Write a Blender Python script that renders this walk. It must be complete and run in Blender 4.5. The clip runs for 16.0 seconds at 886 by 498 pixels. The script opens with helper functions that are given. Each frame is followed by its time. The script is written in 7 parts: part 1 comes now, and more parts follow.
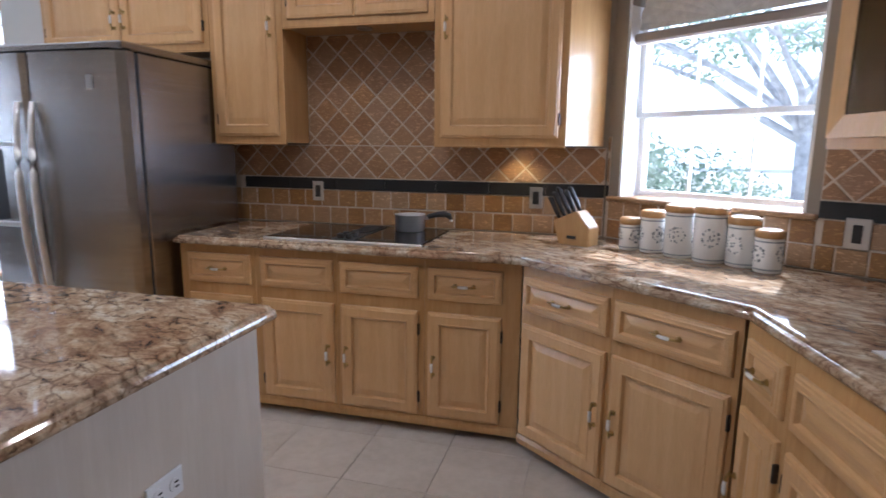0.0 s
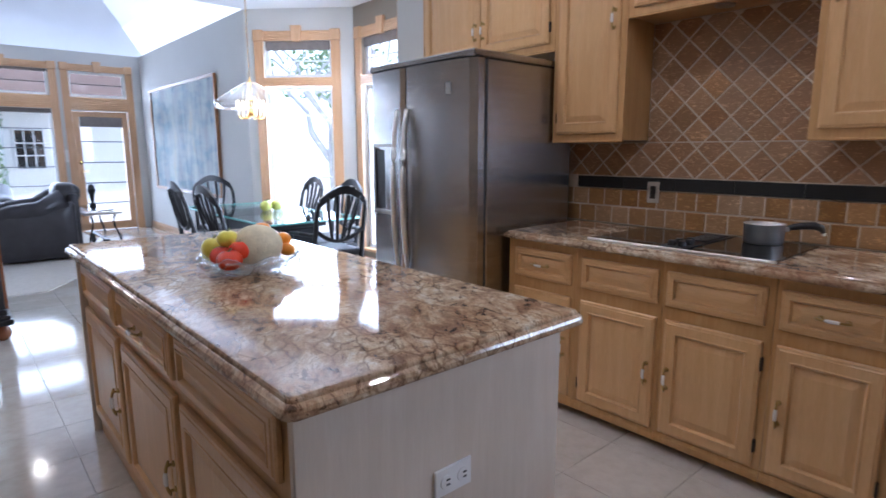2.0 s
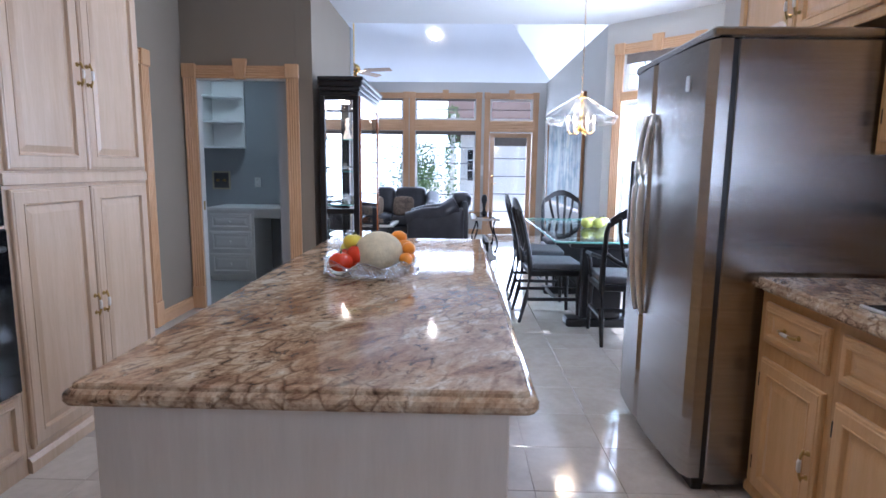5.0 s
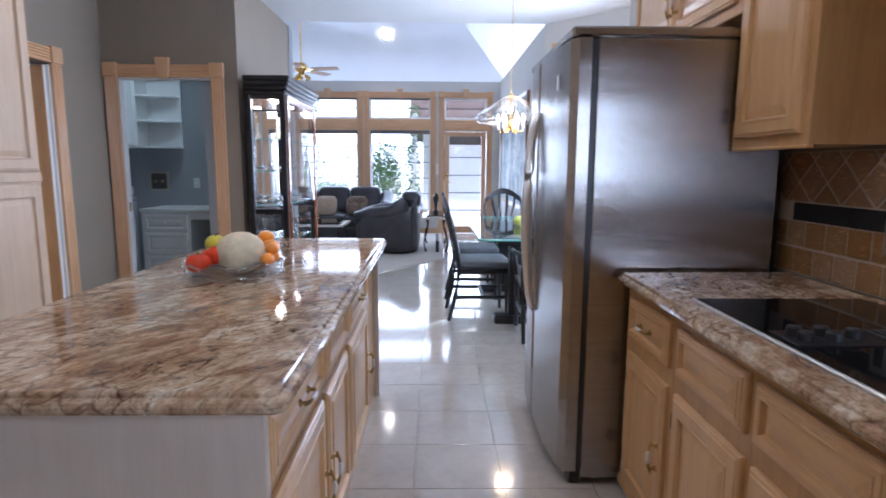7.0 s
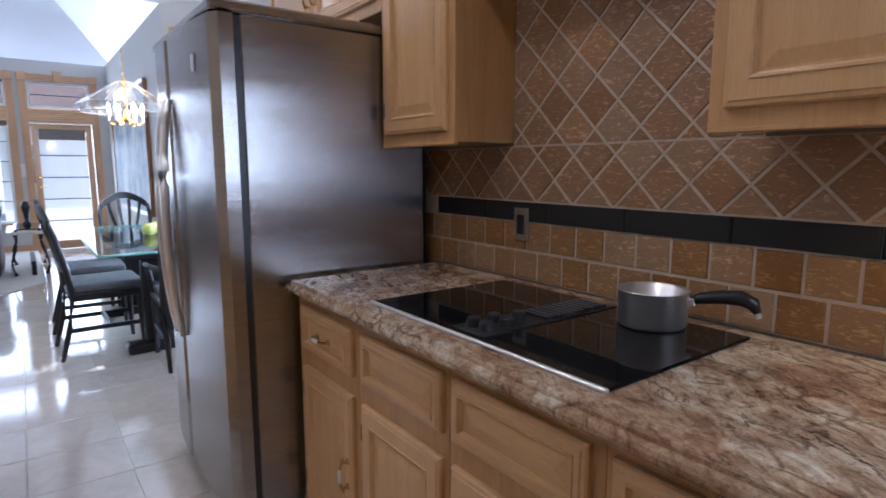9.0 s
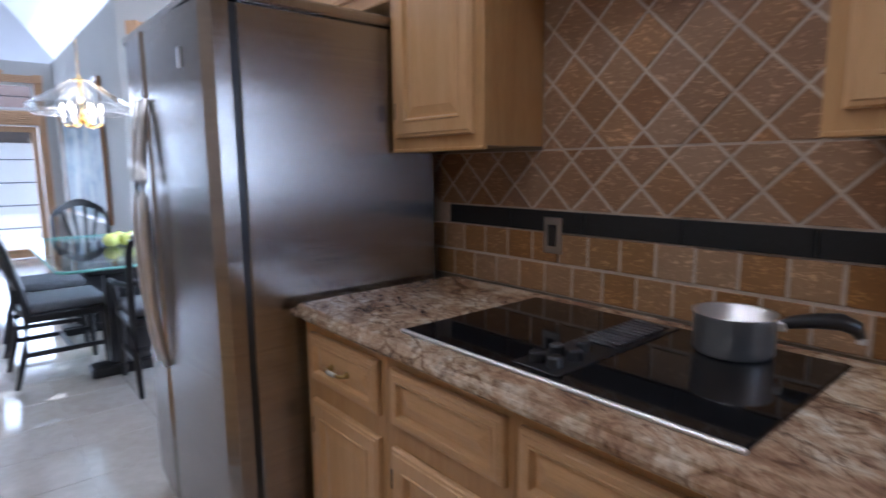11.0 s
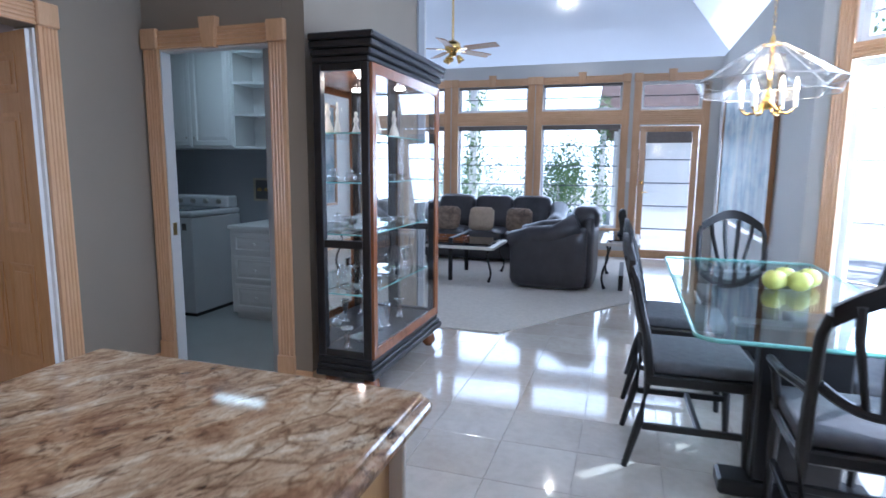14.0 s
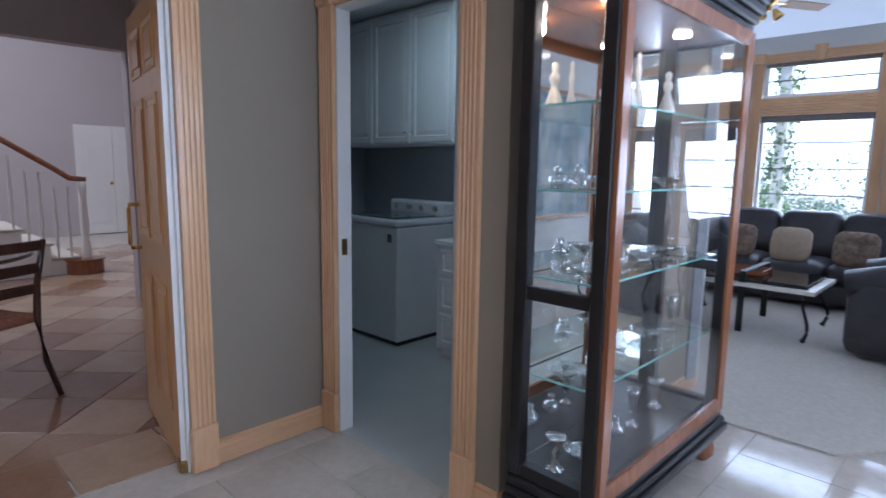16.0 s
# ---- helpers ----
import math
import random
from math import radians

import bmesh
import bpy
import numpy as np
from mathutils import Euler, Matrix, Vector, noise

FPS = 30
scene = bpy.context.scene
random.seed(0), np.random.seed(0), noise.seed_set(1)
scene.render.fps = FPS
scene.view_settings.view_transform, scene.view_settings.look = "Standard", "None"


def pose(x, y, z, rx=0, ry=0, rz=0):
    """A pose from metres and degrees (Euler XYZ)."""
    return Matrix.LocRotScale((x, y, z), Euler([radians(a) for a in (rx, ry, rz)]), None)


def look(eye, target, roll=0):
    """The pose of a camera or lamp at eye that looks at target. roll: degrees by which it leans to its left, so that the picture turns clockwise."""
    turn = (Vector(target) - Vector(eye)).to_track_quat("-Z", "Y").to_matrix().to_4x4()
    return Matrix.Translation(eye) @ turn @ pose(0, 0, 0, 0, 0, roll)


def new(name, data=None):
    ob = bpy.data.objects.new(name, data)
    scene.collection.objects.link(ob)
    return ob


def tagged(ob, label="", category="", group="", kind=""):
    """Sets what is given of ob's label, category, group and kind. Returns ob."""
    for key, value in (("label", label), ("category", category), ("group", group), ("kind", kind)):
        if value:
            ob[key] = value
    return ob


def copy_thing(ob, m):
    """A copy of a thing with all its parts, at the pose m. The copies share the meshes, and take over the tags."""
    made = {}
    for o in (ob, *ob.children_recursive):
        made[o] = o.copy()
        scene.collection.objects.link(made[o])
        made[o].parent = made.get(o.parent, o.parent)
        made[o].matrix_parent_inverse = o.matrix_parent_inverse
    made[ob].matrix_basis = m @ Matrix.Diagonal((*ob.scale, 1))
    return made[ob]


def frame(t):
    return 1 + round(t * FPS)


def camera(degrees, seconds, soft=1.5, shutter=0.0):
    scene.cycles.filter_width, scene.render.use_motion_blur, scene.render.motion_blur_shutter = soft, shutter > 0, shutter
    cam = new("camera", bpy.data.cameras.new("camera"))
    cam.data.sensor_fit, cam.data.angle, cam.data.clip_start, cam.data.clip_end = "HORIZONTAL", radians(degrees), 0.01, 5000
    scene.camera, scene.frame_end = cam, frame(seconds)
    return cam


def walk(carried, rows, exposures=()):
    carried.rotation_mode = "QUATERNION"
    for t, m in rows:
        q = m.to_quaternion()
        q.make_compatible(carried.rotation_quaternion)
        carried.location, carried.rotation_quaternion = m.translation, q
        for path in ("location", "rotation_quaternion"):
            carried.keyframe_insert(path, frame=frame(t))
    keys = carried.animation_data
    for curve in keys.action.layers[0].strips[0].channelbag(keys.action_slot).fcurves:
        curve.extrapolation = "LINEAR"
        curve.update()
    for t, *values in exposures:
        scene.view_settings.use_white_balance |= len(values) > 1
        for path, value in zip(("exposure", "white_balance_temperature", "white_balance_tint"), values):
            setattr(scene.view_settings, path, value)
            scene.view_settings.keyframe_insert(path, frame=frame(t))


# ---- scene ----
cam = camera(76.0, 16.0, 1.6, 0.3)
PATH = [
    (0, (0.627, 0.581, 1.369), (0.119, 2.483, 1.015), 0.6),
    (0.5, (0.631, 0.573, 1.352), (-0.143, 2.385, 1.007), 0.6),
    (1, (0.632, 0.572, 1.336), (-0.399, 2.252, 0.997), 0.5),
    (1.5, (0.6, 0.605, 1.36), (-0.624, 2.146, 1.006), -0.0),
    (2, (0.599, 0.746, 1.334), (-0.879, 2.05, 0.99), -0.1),
    (2.5, (0.665, 0.889, 1.319), (-0.959, 2.008, 0.989), 0.0),
    (3, (0.739, 1.043, 1.301), (-1.05, 1.88, 0.986), 0.8),
    (3.5, (0.702, 1.23, 1.323), (-1.21, 1.721, 1.003), 0.7),
    (4, (0.706, 1.46, 1.317), (-1.257, 1.682, 1.002), 0.5),
    (6.3, (0.709, 2.196, 1.308), (-1.266, 2.074, 1.021), 0.5),
    (6.5, (0.698, 2.231, 1.326), (-1.276, 2.111, 1.029), 0.2),
    (7, (0.706, 2.272, 1.312), (-1.273, 2.304, 1.023), 0.3),
    (7.5, (0.703, 2.32, 1.304), (-1.253, 2.623, 1.02), 0.2),
    (8, (0.636, 2.315, 1.291), (-1.238, 2.954, 1.008), 0.0),
    (8.5, (0.529, 2.297, 1.299), (-1.201, 3.257, 1.01), -0.1),
    (10.8, (0.204, 2.193, 1.305), (-1.184, 3.607, 1.034), 0.3),
    (11, (0.161, 2.235, 1.327), (-1.343, 3.521, 1.036), -0.6),
    (11.5, (0.028, 2.323, 1.36), (-1.761, 3.167, 1.064), -0.8),
    (12, (-0.147, 2.326, 1.345), (-2.072, 2.791, 1.062), -0.0),
    (12.5, (-0.373, 2.333, 1.354), (-2.349, 2.454, 1.068), 0.3),
    (13, (-0.712, 2.37, 1.363), (-2.686, 2.218, 1.074), 0.3),
    (13.5, (-1.029, 2.42, 1.343), (-2.96, 1.984, 1.056), 0.3),
    (14, (-1.437, 2.358, 1.358), (-3.319, 1.746, 1.069), 0.5),
    (14.5, (-1.822, 2.3, 1.341), (-3.618, 1.468, 1.055), 0.5),
    (15, (-2.179, 2.175, 1.356), (-3.848, 1.114, 1.061), 0.7),
    (15.5, (-2.515, 2.023, 1.347), (-4.075, 0.805, 1.063), 0.5),
    (16, (-2.753, 1.814, 1.327), (-4.175, 0.437, 1.044), 0.9),
]
walk(cam, [(t, look(eye, target, roll)) for t, eye, target, roll in PATH], [(0, 0.56, 5350, 15), (2.5, 0.46, 5200, 16), (7, 0.36, 5300, 17), (11, 0.28, 5150, 16), (13, 0.24, 5050, 13), (16, 0.11, 5200, 15)])

# ---- light ----
world = bpy.data.worlds.new("world")
scene.world = world
world.use_nodes = True
wn, wl = world.node_tree.nodes, world.node_tree.links
sky = wn.new("ShaderNodeTexSky")
sky.sky_type, sky.sun_disc = "NISHITA", False
SUN_UP, SUN_AT = radians(55), radians(22)
sky.sun_elevation, sky.sun_rotation = SUN_UP, SUN_AT
wl.new(sky.outputs[0], wn["Background"].inputs[0])
wn["Background"].inputs[1].default_value = 0.15
scene.view_settings.exposure = 0.0


def lamp(name, kind, m, power, colour=(1, 1, 1), **values):
    data = bpy.data.lights.new(name, kind)
    data.energy, data.color = power, colour
    if "size" in values:
        data.shape = "RECTANGLE"
        data.size, data.size_y = values["size"]
    if "angle" in values:
        data.angle = values["angle"]
    if "radius" in values:
        data.shadow_soft_size = values["radius"]
    if "spot" in values:
        data.spot_size, data.spot_blend = radians(values["spot"]), 0.6
    ob = new(name, data)
    ob.matrix_world = m
    return ob


SUN_FROM = Vector((math.sin(SUN_AT) * math.cos(SUN_UP), math.cos(SUN_AT) * math.cos(SUN_UP), math.sin(SUN_UP)))
lamp("sun", "SUN", look(SUN_FROM * 30, (0, 0, 0)), 5.0, (1.0, 0.96, 0.9), angle=radians(0.5))
KITCHEN_LIGHTS = [(-1.05, 1.55), (-0.35, 2.55), (-1.85, 2.55), (0.35, 1.0), (-2.6, 0.9)]
KITCHEN_POWER = 12

# ---- materials ----
def nodes_of(name):
    m = bpy.data.materials.new(name)
    m.use_nodes = True
    return m, m.node_tree.nodes, m.node_tree.links, m.node_tree.nodes["Principled BSDF"]


def put(b, **values):
    for key, value in values.items():
        b.inputs[key.replace("_", " ")].default_value = value


def ramp(n, l, source, stops):
    r = n.new("ShaderNodeValToRGB")
    while len(r.color_ramp.elements) < len(stops):
        r.color_ramp.elements.new(0.5)
    for e, (p, c) in zip(r.color_ramp.elements, stops):
        e.position, e.color = p, (*c, 1)
    l.new(source, r.inputs[0])
    return r.outputs[0]


def coords(n, l, scale=(1, 1, 1), kind="Object"):
    c, m = n.new("ShaderNodeTexCoord"), n.new("ShaderNodeMapping")
    l.new(c.outputs[kind], m.inputs[0])
    m.inputs["Scale"].default_value = scale
    return m.outputs[0]


def noise_of(n, l, co, scale, detail=4, rough=0.55, distortion=0.0):
    t = n.new("ShaderNodeTexNoise")
    l.new(co, t.inputs["Vector"])
    t.inputs["Scale"].default_value, t.inputs["Detail"].default_value = scale, detail
    t.inputs["Roughness"].default_value, t.inputs["Distortion"].default_value = rough, distortion
    return t.outputs[0]


def mixed(n, l, a, b, factor, mode="MULTIPLY"):
    m = n.new("ShaderNodeMix")
    m.data_type, m.blend_type = "RGBA", mode
    for socket, value in ((m.inputs[6], a), (m.inputs[7], b)):
        if isinstance(value, tuple):
            socket.default_value = (*value, 1)
        else:
            l.new(value, socket)
    if isinstance(factor, float):
        m.inputs[0].default_value = factor
    else:
        l.new(factor, m.inputs[0])
    return m.outputs[2]


def bump(n, l, b, height, strength, distance=0.002):
    u = n.new("ShaderNodeBump")
    u.inputs["Strength"].default_value, u.inputs["Distance"].default_value = strength, distance
    l.new(height, u.inputs["Height"])
    l.new(u.outputs[0], b.inputs["Normal"])


def plain(name, colour, rough=0.5, metal=0.0, vary=0.12, scale=6.0, relief=0.0, grain=60.0, **values):
    """Paint, plastic, metal: one colour with soft blotches and fine grain."""
    m, n, l, b = nodes_of(name)
    co = coords(n, l)
    lo, hi = tuple(c * (1 - vary) for c in colour), tuple(min(1, c * (1 + vary)) for c in colour)
    l.new(ramp(n, l, noise_of(n, l, co, scale), [(0.3, lo), (0.7, hi)]), b.inputs["Base Color"])
    put(b, Roughness=rough, Metallic=metal, **values)
    if relief:
        bump(n, l, b, noise_of(n, l, co, grain, 3), relief)
    return m


def wood(name, light, dark, rough=0.35, along="z", coat=0.0, strength=1.0):
    """Long grain along one axis, with broad tone changes from piece to piece."""
    m, n, l, b = nodes_of(name)
    s = {"x": (1.2, 14, 14), "y": (14, 1.2, 14), "z": (14, 14, 1.2)}[along]
    co = coords(n, l, s)
    g = noise_of(n, l, co, 2.2, 6, 0.6, 0.6)
    fine = noise_of(n, l, coords(n, l, tuple(v * 6 for v in s)), 3.0, 3)
    blot = noise_of(n, l, coords(n, l), 2.5, 3)
    c = ramp(n, l, g, [(0.3, dark), (0.68, light)])
    c = mixed(n, l, c, ramp(n, l, fine, [(0.3, (0.86, 0.84, 0.8)), (0.7, (1, 1, 1))]), 0.7 * strength)
    c = mixed(n, l, c, ramp(n, l, blot, [(0.3, (0.88, 0.86, 0.82)), (0.7, (1.0, 1.0, 1.0))]), 0.8)
    info = n.new("ShaderNodeObjectInfo")
    c = mixed(n, l, c, ramp(n, l, info.outputs["Random"], [(0.0, (0.93, 0.92, 0.9)), (1.0, (1, 1, 1))]), 1.0)
    l.new(c, b.inputs["Base Color"])
    put(b, Roughness=rough, Coat_Weight=coat * 1.6, Coat_Roughness=0.10)
    bump(n, l, b, fine, 0.08, 0.001)
    return m


def granite_of():
    """Cream ground with drawn-out tan and rust clouds, broken dark veins and clustered flecks."""
    m, n, l, b = nodes_of("granite")
    co = coords(n, l)
    turn, flow = n.new("ShaderNodeMapping"), n.new("ShaderNodeMapping")
    turn.inputs["Rotation"].default_value = (0, 0, radians(28))
    l.new(co, turn.inputs[0])
    flow.inputs["Scale"].default_value = (0.66, 1.2, 1.0)
    l.new(turn.outputs[0], flow.inputs[0])
    jag, bent = n.new("ShaderNodeTexNoise"), n.new("ShaderNodeVectorMath")
    jag.inputs["Scale"].default_value, jag.inputs["Detail"].default_value = 6.0, 5
    l.new(co, jag.inputs["Vector"])
    bent.operation = "MULTIPLY_ADD"
    l.new(jag.outputs["Color"], bent.inputs[0])
    bent.inputs[1].default_value = (0.09, 0.09, 0.09)
    l.new(flow.outputs[0], bent.inputs[2])
    way = bent.outputs[0]
    big, mid = noise_of(n, l, way, 3.0, 5, 0.6, 0.4), noise_of(n, l, way, 15.0, 6, 0.66, 0.3)
    small, tiny = noise_of(n, l, way, 55.0, 5, 0.7), noise_of(n, l, co, 190.0, 3, 0.6)
    pale = ramp(n, l, mid, [(0.33, (0.27, 0.17, 0.105)), (0.43, (0.40, 0.28, 0.18)), (0.52, (0.50, 0.38, 0.255)), (0.64, (0.66, 0.58, 0.455))])
    rust = ramp(n, l, mid, [(0.34, (0.18, 0.10, 0.06)), (0.44, (0.30, 0.175, 0.10)), (0.53, (0.41, 0.27, 0.16)), (0.66, (0.53, 0.415, 0.285))])
    c = mixed(n, l, rust, pale, ramp(n, l, big, [(0.43, (0, 0, 0)), (0.53, (1, 1, 1))]), "MIX")
    c = mixed(n, l, c, ramp(n, l, small, [(0.38, (0.62, 0.55, 0.5)), (0.5, (1, 1, 1)), (0.64, (1.15, 1.15, 1.15))]), 0.75)
    crack = n.new("ShaderNodeTexVoronoi")
    crack.feature = "DISTANCE_TO_EDGE"
    crack.inputs["Scale"].default_value = 17.0
    l.new(way, crack.inputs["Vector"])
    vein = ramp(n, l, crack.outputs["Distance"], [(0.0, (0.28, 0.22, 0.19)), (0.035, (0.60, 0.52, 0.46)), (0.08, (1, 1, 1))])
    where = ramp(n, l, noise_of(n, l, way, 6.0, 5, 0.7), [(0.44, (0, 0, 0)), (0.58, (0.85, 0.85, 0.85))])
    c = mixed(n, l, c, vein, where)
    spot = ramp(n, l, noise_of(n, l, way, 34.0, 5, 0.75, 0.6), [(0.37, (0.06, 0.05, 0.05)), (0.42, (0.42, 0.33, 0.29)), (0.46, (1, 1, 1))])
    c = mixed(n, l, c, spot, ramp(n, l, noise_of(n, l, way, 5.0, 3), [(0.40, (0.08, 0.08, 0.08)), (0.60, (0.8, 0.8, 0.8))]))
    c = mixed(n, l, c, ramp(n, l, tiny, [(0.36, (0.5, 0.45, 0.42)), (0.46, (1, 1, 1))]), 0.45)
    l.new(c, b.inputs["Base Color"])
    put(b, Roughness=0.06, IOR=1.5)
    return m


def stone_tile(name, stops, rough, pits=0.5, scale=9.0, gloss=0.0):
    """Tile that varies from piece to piece, with clouds and small pits."""
    m, n, l, b = nodes_of(name)
    info = n.new("ShaderNodeObjectInfo")
    off = n.new("ShaderNodeVectorMath")
    off.operation = "SCALE"
    off.inputs[0].default_value = (7.0, 13.0, 5.0)
    l.new(info.outputs["Random"], off.inputs["Scale"])
    add = n.new("ShaderNodeVectorMath")
    l.new(coords(n, l), add.inputs[0])
    l.new(off.outputs[0], add.inputs[1])
    cloud = noise_of(n, l, add.outputs[0], scale, 5, 0.6, 0.5)
    fine = noise_of(n, l, add.outputs[0], scale * 7, 4, 0.6)
    c = ramp(n, l, info.outputs["Random"], stops)
    c = mixed(n, l, c, ramp(n, l, cloud, [(0.3, (0.80, 0.77, 0.74)), (0.7, (1.0, 1.0, 1.0))]), 0.8)
    c = mixed(n, l, c, ramp(n, l, fine, [(0.35, (0.8, 0.78, 0.75)), (0.6, (1, 1, 1))]), 0.35)
    if pits:
        lie = n.new("ShaderNodeMapping")
        lie.inputs["Scale"].default_value = (0.8, 1.0, 2.6)
        l.new(add.outputs[0], lie.inputs[0])
        p = ramp(n, l, noise_of(n, l, lie.outputs[0], scale * 5, 3, 0.6, 1.2), [(0.56, (1, 1, 1)), (0.62, (1.9, 2.0, 2.2)), (0.68, (2.4, 2.7, 3.0))])
        c = mixed(n, l, c, p, pits)
    l.new(c, b.inputs["Base Color"])
    put(b, Roughness=rough, Coat_Weight=gloss, Coat_Roughness=0.05)
    if pits:
        bump(n, l, b, fine, 0.25, 0.002)
    return m


def glass_of(name, tint=(1, 1, 1), rough=0.0, mix=0.0):
    m, n, l, b = nodes_of(name)
    put(b, Base_Color=(*tint, 1), Roughness=rough, Transmission_Weight=1.0, IOR=1.45)
    return m


def thin_glass(name, tint=(1, 1, 1), gloss=0.08):
    """A pane: mostly clear, with a mirror-like share of gloss."""
    m, n, l, b = nodes_of(name)
    n.remove(b)
    t, g, x, f = n.new("ShaderNodeBsdfTransparent"), n.new("ShaderNodeBsdfGlossy"), n.new("ShaderNodeMixShader"), n.new("ShaderNodeLayerWeight")
    t.inputs[0].default_value = (*tint, 1)
    g.inputs["Roughness"].default_value = 0.01
    f.inputs["Blend"].default_value = 0.5
    p, q = n.new("ShaderNodeMath"), n.new("ShaderNodeMath")
    p.operation, q.operation = "POWER", "MULTIPLY_ADD"
    p.inputs[1].default_value = 4.0
    q.inputs[1].default_value, q.inputs[2].default_value = 0.6, gloss * 0.5
    l.new(f.outputs["Facing"], p.inputs[0])
    l.new(p.outputs[0], q.inputs[0])
    l.new(q.outputs[0], x.inputs[0])
    l.new(t.outputs[0], x.inputs[1])
    l.new(g.outputs[0], x.inputs[2])
    l.new(x.outputs[0], n["Material Output"].inputs[0])
    return m


def glow(name, colour, power):
    m, n, l, b = nodes_of(name)
    put(b, Base_Color=(*colour, 1), Emission_Color=(*colour, 1), Emission_Strength=power)
    return m


def steel_of():
    """Brushed sheet: long reflections across the grain, slightly wavy, with faint bands."""
    m, n, l, b = nodes_of("brushed steel")
    g = noise_of(n, l, coords(n, l, (0.5, 0.5, 70)), 6.0, 4)
    wave = noise_of(n, l, coords(n, l, (0.06, 0.06, 3.2)), 1.7, 3, 0.55)
    l.new(ramp(n, l, g, [(0.3, (0.34, 0.325, 0.315)), (0.7, (0.44, 0.425, 0.41))]), b.inputs["Base Color"])
    put(b, Metallic=1.0, Roughness=0.24, Anisotropic=0.9)
    geo, tang = n.new("ShaderNodeNewGeometry"), n.new("ShaderNodeVectorMath")
    tang.operation = "CROSS_PRODUCT"
    l.new(geo.outputs["True Normal"], tang.inputs[0])
    tang.inputs[1].default_value = (0, 0, 1)
    l.new(tang.outputs[0], b.inputs["Tangent"])
    mixb = n.new("ShaderNodeMath")
    mixb.operation = "MULTIPLY_ADD"
    l.new(wave, mixb.inputs[0])
    mixb.inputs[1].default_value = 12.0
    l.new(g, mixb.inputs[2])
    bump(n, l, b, mixb.outputs[0], 0.17, 0.0016)
    return m


FRAME = wood("warm maple frame", (0.66, 0.405, 0.175), (0.54, 0.305, 0.11), 0.34, "z", 0.15)
MAPLE = wood("pickled maple", (0.77, 0.50, 0.25), (0.70, 0.425, 0.19), 0.30, "z", 0.15)
MAPLE_X = wood("pickled maple across", (0.77, 0.50, 0.25), (0.70, 0.425, 0.19), 0.30, "x", 0.15)
PALE = wood("whitewashed maple", (0.66, 0.51, 0.375), (0.58, 0.43, 0.295), 0.34, "z", 0.1, 0.6)
PALE_PLY = wood("whitewashed birch panel", (0.71, 0.635, 0.55), (0.655, 0.575, 0.49), 0.36, "z", 0.1, 0.35)
TRIM = wood("natural pine trim", (0.77, 0.50, 0.295), (0.68, 0.405, 0.215), 0.33, "z", 0.15)
TRIM_X = wood("natural pine trim across", (0.77, 0.50, 0.295), (0.68, 0.405, 0.215), 0.33, "x", 0.15)
TRIM_Y = wood("natural pine trim lengthwise", (0.77, 0.50, 0.295), (0.68, 0.405, 0.215), 0.33, "y", 0.15)
PINE = wood("clear pine door", (0.74, 0.46, 0.22), (0.64, 0.36, 0.15), 0.33, "z", 0.2)
CHERRY = wood("cherry trim", (0.34, 0.13, 0.055), (0.22, 0.075, 0.03), 0.25, "z", 0.3)
GRANITE = granite_of()
STEEL = steel_of()
DARK_STEEL = plain("dark side steel", (0.18, 0.17, 0.17), 0.35, 0.9, 0.08)
PAN_STEEL = plain("polished pan steel", (0.80, 0.79, 0.78), 0.42, 1.0, 0.05, 20)
CHROME = plain("satin nickel", (0.55, 0.53, 0.5), 0.3, 1.0, 0.05, 20)
BRASS = plain("aged brass", (0.45, 0.31, 0.12), 0.28, 1.0, 0.2, 30)
GOLD = plain("polished brass", (0.83, 0.56, 0.2), 0.14, 1.0, 0.05, 30)
CERAMIC = plain("white ceramic", (0.82, 0.80, 0.76), 0.12, 0, 0.03, 30)
INK = plain("grey blue print", (0.33, 0.36, 0.36), 0.2, 0, 0.4, 40)
HINGE = plain("dark bronze", (0.06, 0.05, 0.045), 0.4, 0.8, 0.2, 40)
TAUPE = plain("taupe wall paint", (0.275, 0.232, 0.182), 0.75, 0, 0.03, 1.5, 0.12, 160)
GREIGE = plain("pale grey wall paint", (0.60, 0.59, 0.56), 0.75, 0, 0.025, 1.5, 0.12, 160)
LAUNDRY = plain("blue grey wall paint", (0.33, 0.345, 0.365), 0.75, 0, 0.025, 1.5, 0.1, 160)
FOYER = plain("lavender wall paint", (0.50, 0.46, 0.47), 0.75, 0, 0.025, 1.5, 0.1, 160)
WHITE = plain("white paint", (0.80, 0.80, 0.79), 0.5, 0, 0.02, 3)
CEIL = plain("white ceiling paint", (0.76, 0.77, 0.78), 0.85, 0, 0.015, 2, 0.15, 90)
ENAMEL = plain("white enamel", (0.78, 0.79, 0.80), 0.18, 0, 0.02, 3)
GROUT = plain("pale grout", (0.58, 0.49, 0.39), 0.85, 0, 0.1, 40, 0.2, 200)
FLOOR_GROUT = plain("beige grout", (0.54, 0.50, 0.45), 0.7, 0, 0.08, 20)
TRAV = stone_tile("tumbled travertine", [(0.0, (0.27, 0.13, 0.048)), (0.3, (0.35, 0.215, 0.125)), (0.55, (0.31, 0.165, 0.07)), (0.8, (0.39, 0.26, 0.16)), (1.0, (0.37, 0.185, 0.062))], 0.45, 0.7)
SQUARE = stone_tile("travertine square", [(0.0, (0.27, 0.125, 0.032)), (0.5, (0.34, 0.18, 0.065)), (1.0, (0.40, 0.255, 0.14))], 0.42, 0.6)
